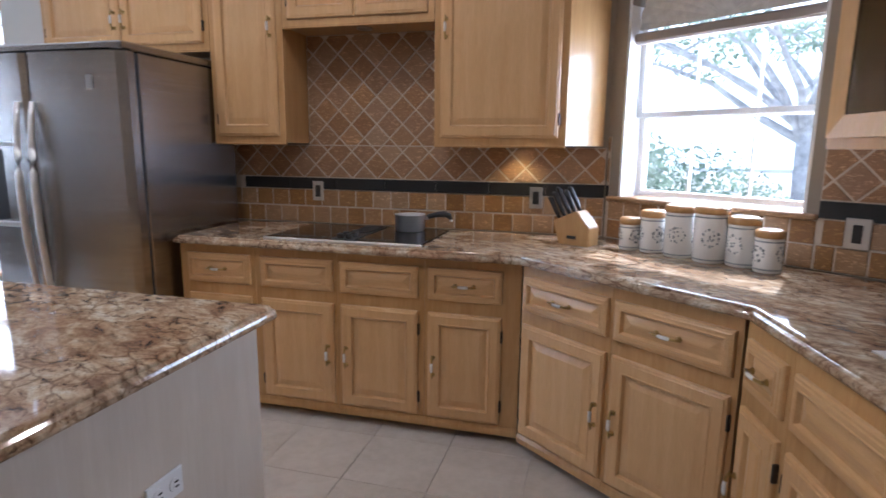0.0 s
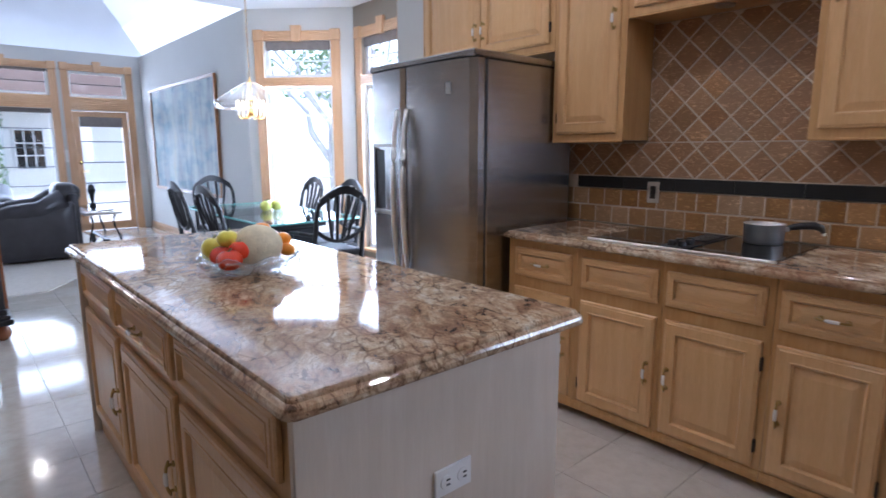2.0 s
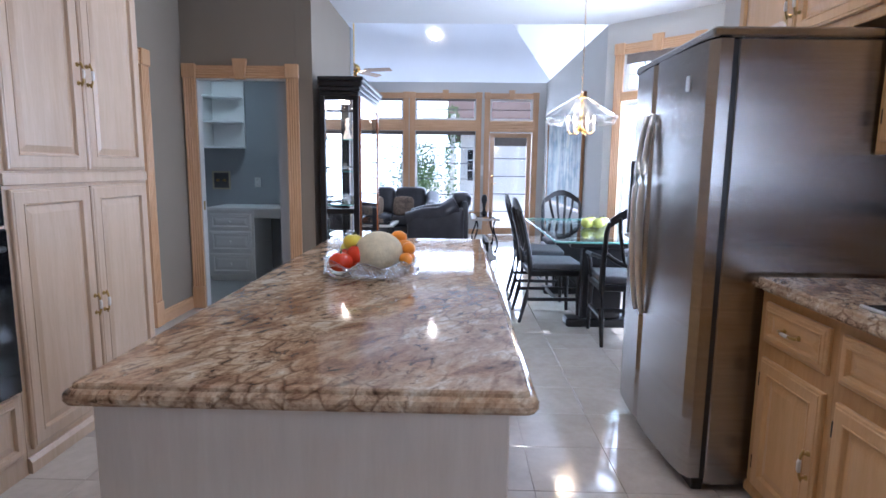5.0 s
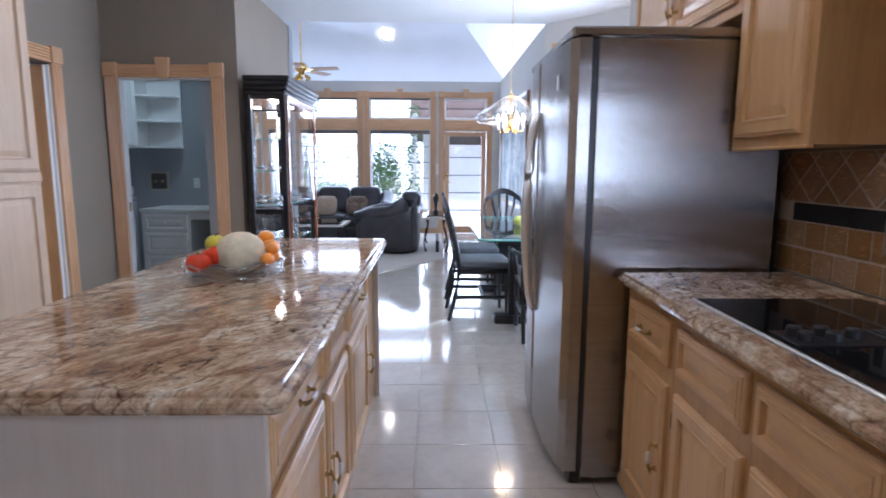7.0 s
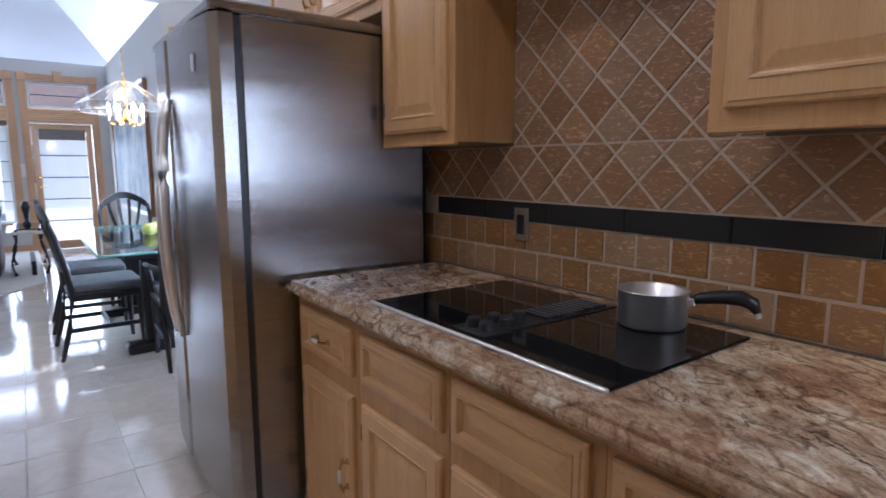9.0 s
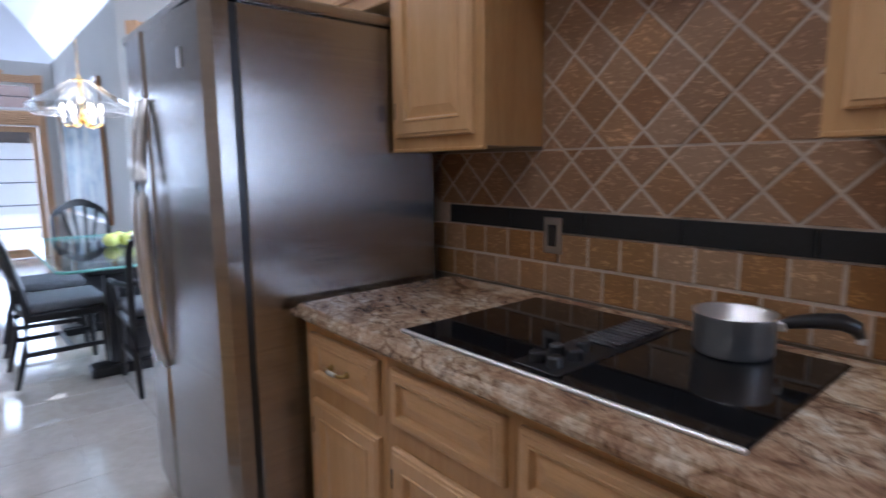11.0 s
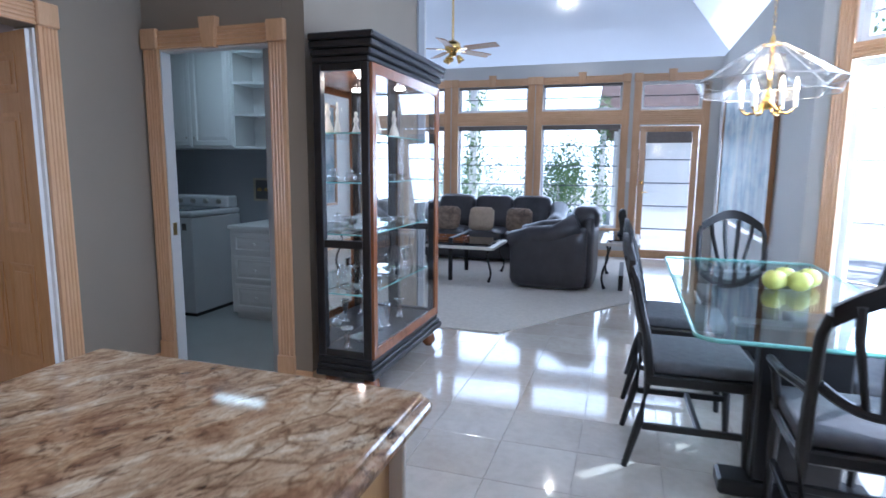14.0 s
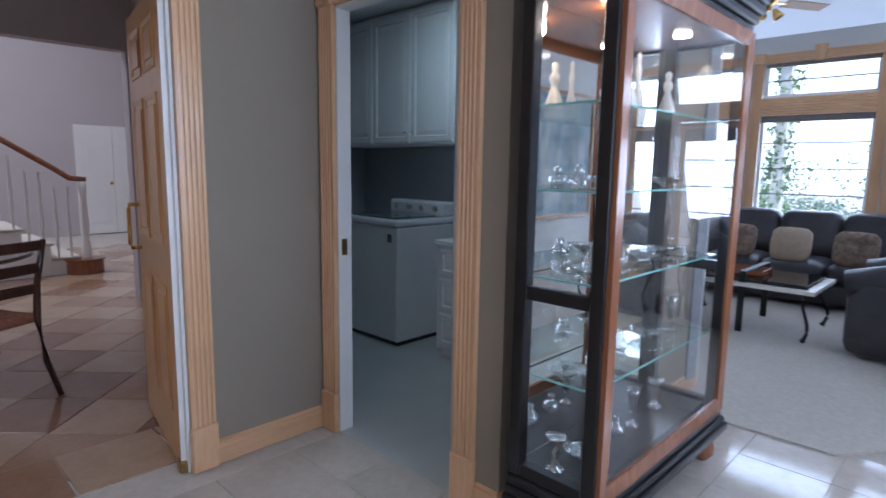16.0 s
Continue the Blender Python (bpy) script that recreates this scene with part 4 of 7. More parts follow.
dl = thing("downlight", pose(-0.60, 3.52, 1.984), "small chrome downlight under the niche cabinet", "light")
part("trim_ring", lathe([(0.030, 0), (0.044, 0), (0.042, -0.008), (0.030, -0.004)], 24), CHROME, dl, smooth=True)
part("lens", lathe([(0, -0.002), (0.031, -0.002)], 20), CHROME, dl, "unlit mirrored lamp")

uc_light = thing("under_cabinet_light", pose(0.235, 3.56, 1.3795), "small warm puck light under the wall cabinet, lit", "light")
part("trim_ring", lathe([(0.026, 0), (0.038, 0), (0.036, -0.012), (0.026, -0.008)], 24), CHROME, uc_light, smooth=True)
part("lens", lathe([(0, -0.006), (0.027, -0.006)], 20), BULB, uc_light)
lamp("under_cabinet_beam", "SPOT", look((0.235, 3.56, 1.36), (0.235, 3.62, 0.9)), 1.5, (1.0, 0.78, 0.36), radius=0.02, spot=110)

# refrigerator
FX0, FX1, FS = -2.39, -1.475, -2.03
fr = thing("refrigerator", pose(0, 0, 0), "stainless steel side-by-side refrigerator with a water dispenser", "refrigerator")
part("cabinet_body", box(FX0 + 0.005, FX1 - 0.004, 2.882, 3.60, 0.03, 1.79, 0.006), STEEL, fr)
part("gasket", box(FX0 + 0.01, FX1 - 0.009, 2.860, 2.883, 0.06, 1.785), BLACK_PLASTIC, fr)
part("base_grille", box(FX0 + 0.02, FX1 - 0.02, 2.84, 2.886, 0.0, 0.055, 0.004), BLACK_PLASTIC, fr)
part("top_cover", box(FX0 + 0.002, FX1 - 0.002, 2.785, 3.60, 1.7925, 1.83, 0.008), STEEL, fr, "steel top cover")


def bowed_door(x0, x1, z0, z1):
    bm, n = bmesh.new(), 14
    mid, half = (FX0 + FX1) / 2, (FX1 - FX0) / 2
    rows = []
    for i in range(n + 1):
        x = x0 + (x1 - x0) * i / n
        edge = min(x - x0, x1 - x) / 0.03
        y = 2.765 + 0.028 * ((x - mid) / half) ** 2 + (0.02 * (1 - min(1, edge)) ** 2)
        rows.append([bm.verts.new((x, yy, z)) for yy, z in ((2.859, z0), (y, z0), (y, z1), (2.859, z1))])
    for a, b in zip(rows, rows[1:]):
        for k in range(4):
            bm.faces.new((a[k], b[k], b[(k + 1) % 4], a[(k + 1) % 4]))
    bm.faces.new(rows[0])
    bm.faces.new(rows[-1][::-1])
    return bm


for x0, x1, nm in ((FX0, FS - 0.003, "freezer_door"), (FS + 0.003, FX1, "fridge_door")):
    d = part(nm, bowed_door(x0, x1, 0.065, 1.788), STEEL, fr)
    hx = FS - 0.045 if nm == "freezer_door" else FS + 0.045
    pts, k = [], 14
    for i in range(k + 1):
        t = i / k
        pts.append((hx, 2.765 - 0.010 - 0.036 * math.sin(math.pi * t) ** 0.7, 0.62 + 0.94 * t))
    part("handle", tube(pts, [0.012 + 0.006 * math.sin(math.pi * i / k) for i in range(k + 1)], 10), PAN_STEEL, d, "curved steel handle", True)
    if nm == "freezer_door":
        part("dispenser", box(FX0 + 0.06, FX0 + 0.25, 2.777, 2.81, 0.98, 1.34, 0.006), BLACK_PLASTIC, d, "black ice and water dispenser")
        part("dispenser_frame", rect_ring(FX0 + 0.045, FX0 + 0.265, 0.95, 1.37, 0.018, 2.768, 2.80), CHROME, d)
        part("dispenser_tray", box(FX0 + 0.06, FX0 + 0.25, 2.752, 2.80, 0.955, 0.975, 0.003), CHROME, d)
    else:
        part("badge", box(x1 - 0.2, x1 - 0.165, 2.772, 2.79, 1.62, 1.68, 0.002), CHROME, d)

# tall pantry cabinets and oven on the south side
def tall_unit(x0, x1, label, doors=2):
    w = x1 - x0
    c = thing("pantry_cabinet", pose(x1, 0.06, 0, 0, 0, 180), label, "cabinet", "pantry cabinets")
    part("cabinet_body", box(0.001, w - 0.001, 0, 0.61, 0.06, 2.82), PALE, c)
    part("base_moulding", sweep([(-0.018, 0.002), (-0.018, 0.05), (-0.006, 0.07), (0.05, 0.07), (0.05, 0.002)], w - 0.002, m=pose(0.001, 0, 0)), PALE, c)
    part("middle_rail", box(0.001, w - 0.001, -0.010, 0.0, 1.215, 1.265, 0.003), PALE, c)
    st = (w - 0.05) / doors
    for i in range(doors):
        a, b = 0.025 + i * st + (0.006 if i else 0), 0.025 + (i + 1) * st - (0.006 if i < doors - 1 else 0)
        g = "right" if i == 0 else "left"
        door(c, a, b, 0.10, 1.20, -0.02, g, PALE, 0.62, False, frame=0.06)
        door(c, a, b, 1.275, 2.78, -0.02, g, PALE, 1.72, False, frame=0.06)
    return c


tall_unit(-2.54, -1.49, "tall whitewashed maple pantry cabinet with four doors")
ov = thing("oven_cabinet", pose(-0.68, 0.06, 0, 0, 0, 180), "tall whitewashed cabinet with a black built-in oven", "oven")
part("cabinet_body", box(0.001, 0.808, 0, 0.61, 0.0, 2.82), PALE, ov)
part("oven_door", box(0.03, 0.78, -0.035, -0.001, 0.38, 1.05, 0.006), BLACK_GLASS, ov, "black glass oven door")
part("control_panel", box(0.03, 0.78, -0.03, -0.001, 1.06, 1.22, 0.006), BLACK_GLASS, ov)
part("oven_handle", tube([(0.1, -0.03, 0.98), (0.1, -0.07, 0.98), (0.71, -0.07, 0.98), (0.71, -0.03, 0.98)], 0.012), BLACK_PLASTIC, ov)
part("cabinet_door", panel_mesh(0.03, 0.78, 1.28, 2.76, -0.02), PALE, ov)
part("drawer_front", panel_mesh(0.03, 0.78, 0.10, 0.36, -0.02, 0.03), PALE, ov)

# cooktop and pan
ck = thing("cooktop", pose(0, 0, 0), "black glass electric cooktop with a centre vent", "cooktop")
part("glass_top", box(-0.962, -0.138, 3.063, 3.575, 0.911, 0.920, 0.003), BLACK_GLASS, ck)
part("front_trim", box(-0.964, -0.136, 3.052, 3.064, 0.911, 0.921, 0.003), PAN_STEEL, ck, "steel front trim")
part("centre_panel", box(-0.612, -0.492, 3.08, 3.56, 0.9195, 0.9235, 0.002), BLACK_PLASTIC, ck, "matt black control panel")
for i in range(11):
    part("vent_slat", box(-0.600, -0.504, 3.30 + i * 0.022, 3.312 + i * 0.022, 0.923, 0.930, 0.002), BLACK_PLASTIC, ck)
for x, y in ((-0.575, 3.12), (-0.53, 3.12), (-0.575, 3.185), (-0.53, 3.185), (-0.552, 3.245)):
    part("knob", lathe([(0, 0), (0.019, 0), (0.017, 0.018), (0.013, 0.022), (0, 0.022)], 16, m=pose(x, y, 0.9235)), BLACK_PLASTIC, ck, smooth=False)
for x, y, r in ((-0.83, 3.19, 0.075), (-0.80, 3.44, 0.095), (-0.33, 3.19, 0.095), (-0.28, 3.44, 0.075)):
    part("burner_ring", lathe([(r - 0.002, 0.9203), (r, 0.9205), (r + 0.002, 0.9203)], 40), plain("grey burner mark", (0.05, 0.05, 0.05), 0.2), ck)
pot = thing("saucepan", pose(-0.335, 3.485, 0.9208, 0, 0, 20), "small stainless saucepan with a black handle on the cooktop", "saucepan")
part("pan_body", lathe([(0, 0), (0.075, 0), (0.080, 0.006), (0.081, 0.082), (0.085, 0.087), (0.085, 0.089), (0.079, 0.087), (0.077, 0.01), (0, 0.006)], 36), PAN_STEEL, pot, smooth=True)
part("pan_handle", tube([(0.086, 0.0, 0.070), (0.108, 0.002, 0.078), (0.15, 0.004, 0.086), (0.19, 0.006, 0.088), (0.215, 0.008, 0.078), (0.225, 0.009, 0.058)], [0.010, 0.014, 0.016, 0.018, 0.016, 0.009], 10), BLACK_PLASTIC, pot, "black plastic handle", True)
part("hanging_ring", lathe([(0.004, 0), (0.009, 0.002), (0.009, 0.012), (0.004, 0.014)], 10, m=pose(0.226, 0.009, 0.045)), PAN_STEEL, pot)
part("handle_bracket", box(0.075, 0.098, -0.011, 0.011, 0.058, 0.078, 0.003), PAN_STEEL, pot)

# ---- worktop things ----
CANISTERS = [(0.79, 3.305, 0.045, 0.150), (0.885, 3.27, 0.052, 0.190), (0.985, 3.185, 0.060, 0.225), (1.095, 3.105, 0.064, 0.232), (1.205, 3.045, 0.058, 0.200), (1.275, 2.95, 0.050, 0.165)]
for x, y, r, h in CANISTERS:
    c = thing("canister", pose(x, y, 0.9125, 0, 0, random.uniform(0, 360)), "white ceramic canister with a printed wreath and a pale wooden lid", "canister", "canisters under the window")
    part("jar", lathe([(0, 0), (r - 0.004, 0), (r, 0.006), (r, h - 0.035), (r - 0.004, h - 0.03), (0, h - 0.03)], 32), CERAMIC, c, smooth=True)
    part("lid", lathe([(0, h - 0.032), (r + 0.002, h - 0.032), (r + 0.004, h - 0.022), (r + 0.002, h - 0.006), (r - 0.01, h), (0, h)], 32), KNIFE_WOOD, c, "pale wooden lid", True)
    for z in (0.014, h - 0.045):
        part("printed_band", lathe([(r + 0.0006, z - 0.003), (r + 0.0012, z), (r + 0.0006, z + 0.003)], 32), INK, c)
    for k in range(3):
        bm = bmesh.new()
        for i in range(14):
            a = 2 * math.pi * i / 14
            rr = min(0.032, r * 0.6)
            dx, dz = rr * math.cos(a) + random.uniform(-0.004, 0.004), rr * math.sin(a) + random.uniform(-0.004, 0.004)
            th = dx / r + k * 2.094
            ball(random.uniform(0.003, 0.007), (1, 1, 1), ((r - 0.001) * math.cos(th), (r - 0.001) * math.sin(th), h * 0.45 + dz), bm, 6, 4)
        for i in range(6):
            th = k * 2.094 + random.uniform(-0.012, 0.012) / r
            ball(0.005, (1, 1, 1), ((r - 0.001) * math.cos(th), (r - 0.001) * math.sin(th), h * 0.45 + random.uniform(-0.014, 0.014)), bm, 6, 4)
        o = part("printed_wreath", bm, INK, c, "grey and red printed wreath")

kb = thing("knife_block", pose(0.555, 3.37, 0.9125, 0, 0, -28), "light wooden knife block with black handled knives", "knife block")
bm = bmesh.new()
prof = [(-0.075, 0), (0.085, 0), (0.085, 0.09), (0.015, 0.165), (-0.11, 0.11)]
a, b = [bm.verts.new((x, -0.05, z)) for x, z in prof], [bm.verts.new((x, 0.05, z)) for x, z in prof]
bm.faces.new(a)
bm.faces.new(b[::-1])
for i in range(5):
    bm.faces.new((a[i], a[(i + 1) % 5], b[(i + 1) % 5], b[i]))
bmesh.ops.bevel(bm, geom=list(bm.edges), offset=0.004, segments=2, affect="EDGES")
part("block", bm, KNIFE_WOOD, kb)
part("maker_plate", box(-0.03, 0.02, -0.0522, -0.0495, 0.03, 0.045), BLACK_PLASTIC, kb)
for i in range(4):
    for j in range(2):
        x, z, yy = -0.085 + 0.028 * i, 0.118 + 0.0125 * i, -0.026 + 0.05 * j
        L = 0.085 + 0.015 * ((i + j) % 3)
        part("knife", tube([(x, yy, z), (x - 0.018, yy, z + 0.03), (x - 0.02 - L * 0.4, yy, z + 0.03 + L * 0.75), (x - 0.03 - L * 0.45, yy, z + 0.03 + L * 0.8)], [0.007, 0.011, 0.013, 0.009], 8), BLACK_PLASTIC, kb, "black knife handle", True)
sink = thing("kitchen_sink", pose(T0.x + EX * 0.75, T0.y + EY * 0.75, 0, 0, 0, EAST), "stainless undermount sink rim set in the granite", "sink")
part("sink_rim", rect_ring(-0.36, 0.36, -0.2, 0.2, 0.02, 0.0, 0.004), PAN_STEEL, sink)
sink.children[0].matrix_basis = pose(0, 0.31, 0.916, -90)
part("sink_bowl", box(-0.34, 0.34, 0.13, 0.49, 0.9125, 0.9135), DARK_STEEL, sink)

# fruit on the island
bowl = thing("fruit_bowl", pose(-1.345, 1.545, 0.9125), "low scalloped crystal bowl on the island", "bowl")
bm, n = bmesh.new(), 48
rings = []
for r, z, w in ((0.0, 0.006, 0), (0.07, 0.006, 0), (0.10, 0.012, 0.1), (0.145, 0.035, 0.5), (0.172, 0.058, 1.0), (0.168, 0.062, 1.0), (0.14, 0.040, 0.5), (0.095, 0.018, 0.1), (0.0, 0.012, 0)):
    rings.append([bm.verts.new((0, 0, z))] if r == 0 else [bm.verts.new(((r + w * 0.007 * math.cos(8 * 2 * math.pi * i / n)) * math.cos(2 * math.pi * i / n), (r + w * 0.007 * math.cos(8 * 2 * math.pi * i / n)) * math.sin(2 * math.pi * i / n), z + w * 0.012 * math.cos(8 * 2 * math.pi * i / n))) for i in range(n)])
for a, b in zip(rings, rings[1:]):
    for i in range(n):
        j = (i + 1) % n
        bm.faces.new((a[0], b[i], b[j]) if len(a) == 1 else (a[i], a[j], b[0]) if len(b) == 1 else (a[i], a[j], b[j], b[i]))
part("crystal_dish", bm, SHADE_GLASS, bowl, smooth=True)
for i in range(10):
    a = 2 * math.pi * i / 10
    part("foot_bead", tube([(0.172 * math.cos(a + 0.3 * math.sin(t * 6.28)), 0.172 * math.sin(a + 0.3 * math.sin(t * 6.28)), 0.035 + 0.022 * math.cos(t * 6.28)) for t in [k / 8 for k in range(8)]], 0.005, 6, closed=True), SHADE_GLASS, bowl, smooth=True)


def fruit(name, label, x, y, z, radius, material, squash=(1, 1, 1), turn=0, stem=None, cat="fruit", ribs=0):
    f = thing(name, pose(x, y, z, 0, 0, turn), label, cat)
    bm = ball(radius, squash, u=28, v=18)
    if ribs:
        for v in bm.verts:
            a = math.atan2(v.co.y, v.co.x)
            k = 1 + 0.03 * math.cos(ribs * a)
            v.co.x, v.co.y = v.co.x * k, v.co.y * k
            d = math.hypot(v.co.x, v.co.y) / radius
            v.co.z -= 0.12 * radius * math.exp(-14 * d * d) * (1 if v.co.z > 0 else -1)
    part("flesh", bm, material, f, smooth=True)
    if stem:
        part("stem", tube([(0, 0, radius * squash[2] * 0.86), (0.004, 0, radius * squash[2] * 1.05), (0.010, 0.003, radius * squash[2] * 1.16)], [0.004, 0.003, 0.0035], 6), stem, f)


STEM = plain("dry green stem", (0.12, 0.13, 0.03), 0.7)
fruit("cantaloupe", "netted pale cantaloupe in the crystal bowl", -1.34, 1.572, 0.9125 + 0.087, 0.080, MELON, (1.08, 1.10, 0.93))
fruit("tomato", "ripe red tomato in the crystal bowl", -1.275, 1.445, 0.9125 + 0.058, 0.043, TOMATO, (1, 1, 0.82), 10, STEM, "tomato", 5)
fruit("tomato", "ripe red tomato in the crystal bowl", -1.365, 1.455, 0.9125 + 0.060, 0.043, TOMATO, (1, 1, 0.84), 60, STEM, "tomato", 5)
fruit("tomato", "orange red tomato in the crystal bowl", -1.31, 1.495, 0.9125 + 0.082, 0.038, TOMATO, (1, 1, 0.86), 100, STEM, "tomato", 5)
fruit("yellow_apple", "yellow green apple in the crystal bowl", -1.435, 1.452, 0.9125 + 0.078, 0.042, YELLOW_GREEN, (1, 1, 0.95), 30, STEM, "apple", 5)
fruit("yellow_apple", "yellow green apple in the crystal bowl", -1.36, 1.475, 0.9125 + 0.118, 0.034, YELLOW_GREEN, (1.1, 1, 0.9), 80, STEM, "apple", 5)
for i, (dx, dy, dz) in enumerate(((-0.125, -0.02, 0.062), (-0.12, 0.04, 0.062), (-0.085, 0.09, 0.064), (-0.03, 0.128, 0.066), (0.03, 0.128, 0.064), (-0.10, 0.06, 0.100), (-0.06, 0.115, 0.100), (-0.115, 0.01, 0.102), (-0.012, 0.135, 0.098), (-0.095, 0.09, 0.13))):
    fruit("kumquat", "oblong bright orange fruit in the crystal bowl", -1.345 + dx, 1.545 + dy, 0.9125 + dz, 0.024, ORANGE, (1.4, 1.05, 1), 47 * i)

# ---- dining corner ----
TX0, TX1, TY0, TY1 = -5.60, -3.60, 2.62, 3.50
dt = thing("dining_table", pose(0, 0, 0), "glass dining table on black lacquered pedestals", "table")
outline = []
for cx, cy, a0 in ((TX1 - 0.07, TY0 + 0.07, -90), (TX1 - 0.07, TY1 - 0.07, 0), (TX0 + 0.07, TY1 - 0.07, 90), (TX0 + 0.07, TY0 + 0.07, 180)):
    outline += [(cx + 0.07 * math.cos(radians(a0 + k * 30)), cy + 0.07 * math.sin(radians(a0 + k * 30))) for k in range(4)]
part("glass_top", prism(outline, 0.742, 0.758, bevel=0.003, segments=1), TABLE_GLASS, dt, "clear glass with a green bevelled edge")
part("edge", tube([(x, y, 0.75) for x, y in outline + outline[:1]], [0.0085] * (len(outline) + 1), 8), GLASS_EDGE, dt, "green glass rim")
for x in (-5.22, -3.98):
    part("pedestal_foot", box(x - 0.075, x + 0.075, 2.78, 3.35, 0.0, 0.07, 0.012), EBONY, dt)
    part("pedestal_column", box(x - 0.05, x + 0.05, 2.90, 3.23, 0.071, 0.66, 0.01), EBONY, dt)
    part("pedestal_cap", box(x - 0.065, x + 0.065, 2.80, 3.33, 0.661, 0.741, 0.012), EBONY, dt)
part("stretcher", box(-5.17, -4.03, 3.03, 3.10, 0.18, 0.27, 0.008), EBONY, dt)


def dining_chair(m, arms=False):
    """Faces +y; the back stands at -y."""
    c = thing("dining_chair", m, "black lacquered dining chair with a slatted arched back and grey seat", "chair", "chairs round the dining table")
    w, d = 0.24, 0.22
    part("seat_frame", box(-w, w, -d, d, 0.405, 0.455, 0.008), EBONY, c)
    bm = box(-w + 0.008, w - 0.008, -d + 0.02, d + 0.012, 0.455, 0.515, 0.022, segments=3)
    part("seat", bm, CUSHION, c, "grey padded seat", True)
    for s in (-1, 1):
        part("leg", tube([(s * (w - 0.022), d - 0.022, 0.41), (s * (w - 0.02), d - 0.02, 0.2), (s * (w - 0.018), d - 0.012, 0)], [0.024, 0.02, 0.015], 8), EBONY, c)
        part("leg", tube([(s * (w - 0.022), -d - 0.075, 0), (s * (w - 0.022), -d - 0.02, 0.22), (s * (w - 0.022), -d + 0.012, 0.45), (s * (w - 0.02), -d - 0.01, 0.62), (s * (w - 0.02), -d - 0.065, 0.86), (s * (w - 0.035), -d - 0.085, 0.93)], [0.014, 0.02, 0.024, 0.021, 0.019, 0.016], 8), EBONY, c, "raked back leg and post")
        part("stretcher", box(s * (w - 0.022) - 0.011, s * (w - 0.022) + 0.011, -d - 0.01, d - 0.02, 0.19, 0.22, 0.003), EBONY, c)
        if arms:
            part("arm", tube([(s * (w - 0.02), -d - 0.02, 0.66), (s * (w + 0.03), -0.08, 0.665), (s * (w + 0.035), 0.1, 0.655), (s * (w + 0.01), 0.13, 0.60), (s * (w - 0.01), 0.13, 0.45)], 0.016, 8), EBONY, c)
    part("stretcher", box(-w + 0.03, w - 0.03, 0.0, 0.022, 0.19, 0.22, 0.003), EBONY, c)
    arch = [(x, -d - 0.085 - 0.03 * math.cos(x / 0.205 * 1.57), 0.925 + 0.10 * math.cos(x / 0.205 * 1.57)) for x in [-0.205 + 0.41 * i / 12 for i in range(13)]]
    bm = bmesh.new()
    rows = [[bm.verts.new((x, y + dy, z + dz)) for dy, dz in ((-0.012, -0.035), (-0.012, 0.03), (0.012, 0.03), (0.012, -0.035))] for x, y, z in arch]
    for a, b in zip(rows, rows[1:]):
        for k in range(4):
            bm.faces.new((a[k], a[(k + 1) % 4], b[(k + 1) % 4], b[k]))
    bm.faces.new(rows[0])
    bm.faces.new(rows[-1][::-1])
    part("crest_rail", bm, EBONY, c)
    low = [(x, -d - 0.012 - 0.02 * abs(x) / 0.205, 0.60 + 0.09 * (abs(x) / 0.205) ** 2) for x in [-0.205 + 0.41 * i / 10 for i in range(11)]]
    part("lower_rail", tube(low, 0.019, 8), EBONY, c)
    for s in (-1.5, -0.5, 0.5, 1.5):
        part("slat", tube([(s * 0.045, -d - 0.02, 0.605), (s * 0.062, -d - 0.04, 0.72), (s * 0.085, -d - 0.08, 0.86), (s * 0.092, -d - 0.105, 0.985 - 0.012 * abs(s))], [0.012, 0.014, 0.016, 0.017], 6), EBONY, c)
    return c


first = dining_chair(pose(-4.25, 2.69, 0, 0, 0, 2))
for m in (pose(-5.03, 2.69, 0, 0, 0, -2), pose(-4.25, 3.49, 0, 0, 0, 181), pose(-5.02, 3.50, 0, 0, 0, 178), pose(-5.78, 3.10, 0, 0, 0, -90)):
    copy_thing(first, m)
dining_chair(pose(-3.66, 3.17, 0, 0, 0, 88), True)
for i, (x, y, z) in enumerate(((-4.63, 3.08, 0.806), (-4.74, 3.15, 0.806), (-4.62, 3.19, 0.806), (-4.74, 3.26, 0.806))):
    fruit("green_apple", "yellow green apple on the glass table", x, y, z, 0.056, APPLE, (1, 1, 0.92), 50 * i, STEM, "apple", 5)

LX, LY = -4.583, 2.97
pl = thing("pendant_lamp", pose(LX, LY, 0), "brass pendant lamp with a faceted clear glass shade", "pendant lamp")
part("canopy", lathe([(0, 2.899), (0.065, 2.899), (0.055, 2.875), (0.01, 2.86), (0, 2.86)], 20), GOLD, pl, smooth=True)
for i in range(30):
    z = 2.86 - 0.03 * i
    part("chain_link", tube([(0.007 * math.cos(a) * (1 if i % 2 else 0), 0.007 * math.cos(a) * (0 if i % 2 else 1), z - 0.015 + 0.019 * math.sin(a)) for a in [k * 1.0472 for k in range(6)]], 0.0022, 5, closed=True), GOLD, pl)
part("finial", lathe([(0, 1.985), (0.01, 1.98), (0.014, 1.955), (0.045, 1.945), (0.048, 1.935), (0, 1.935)], 20), GOLD, pl, smooth=True)
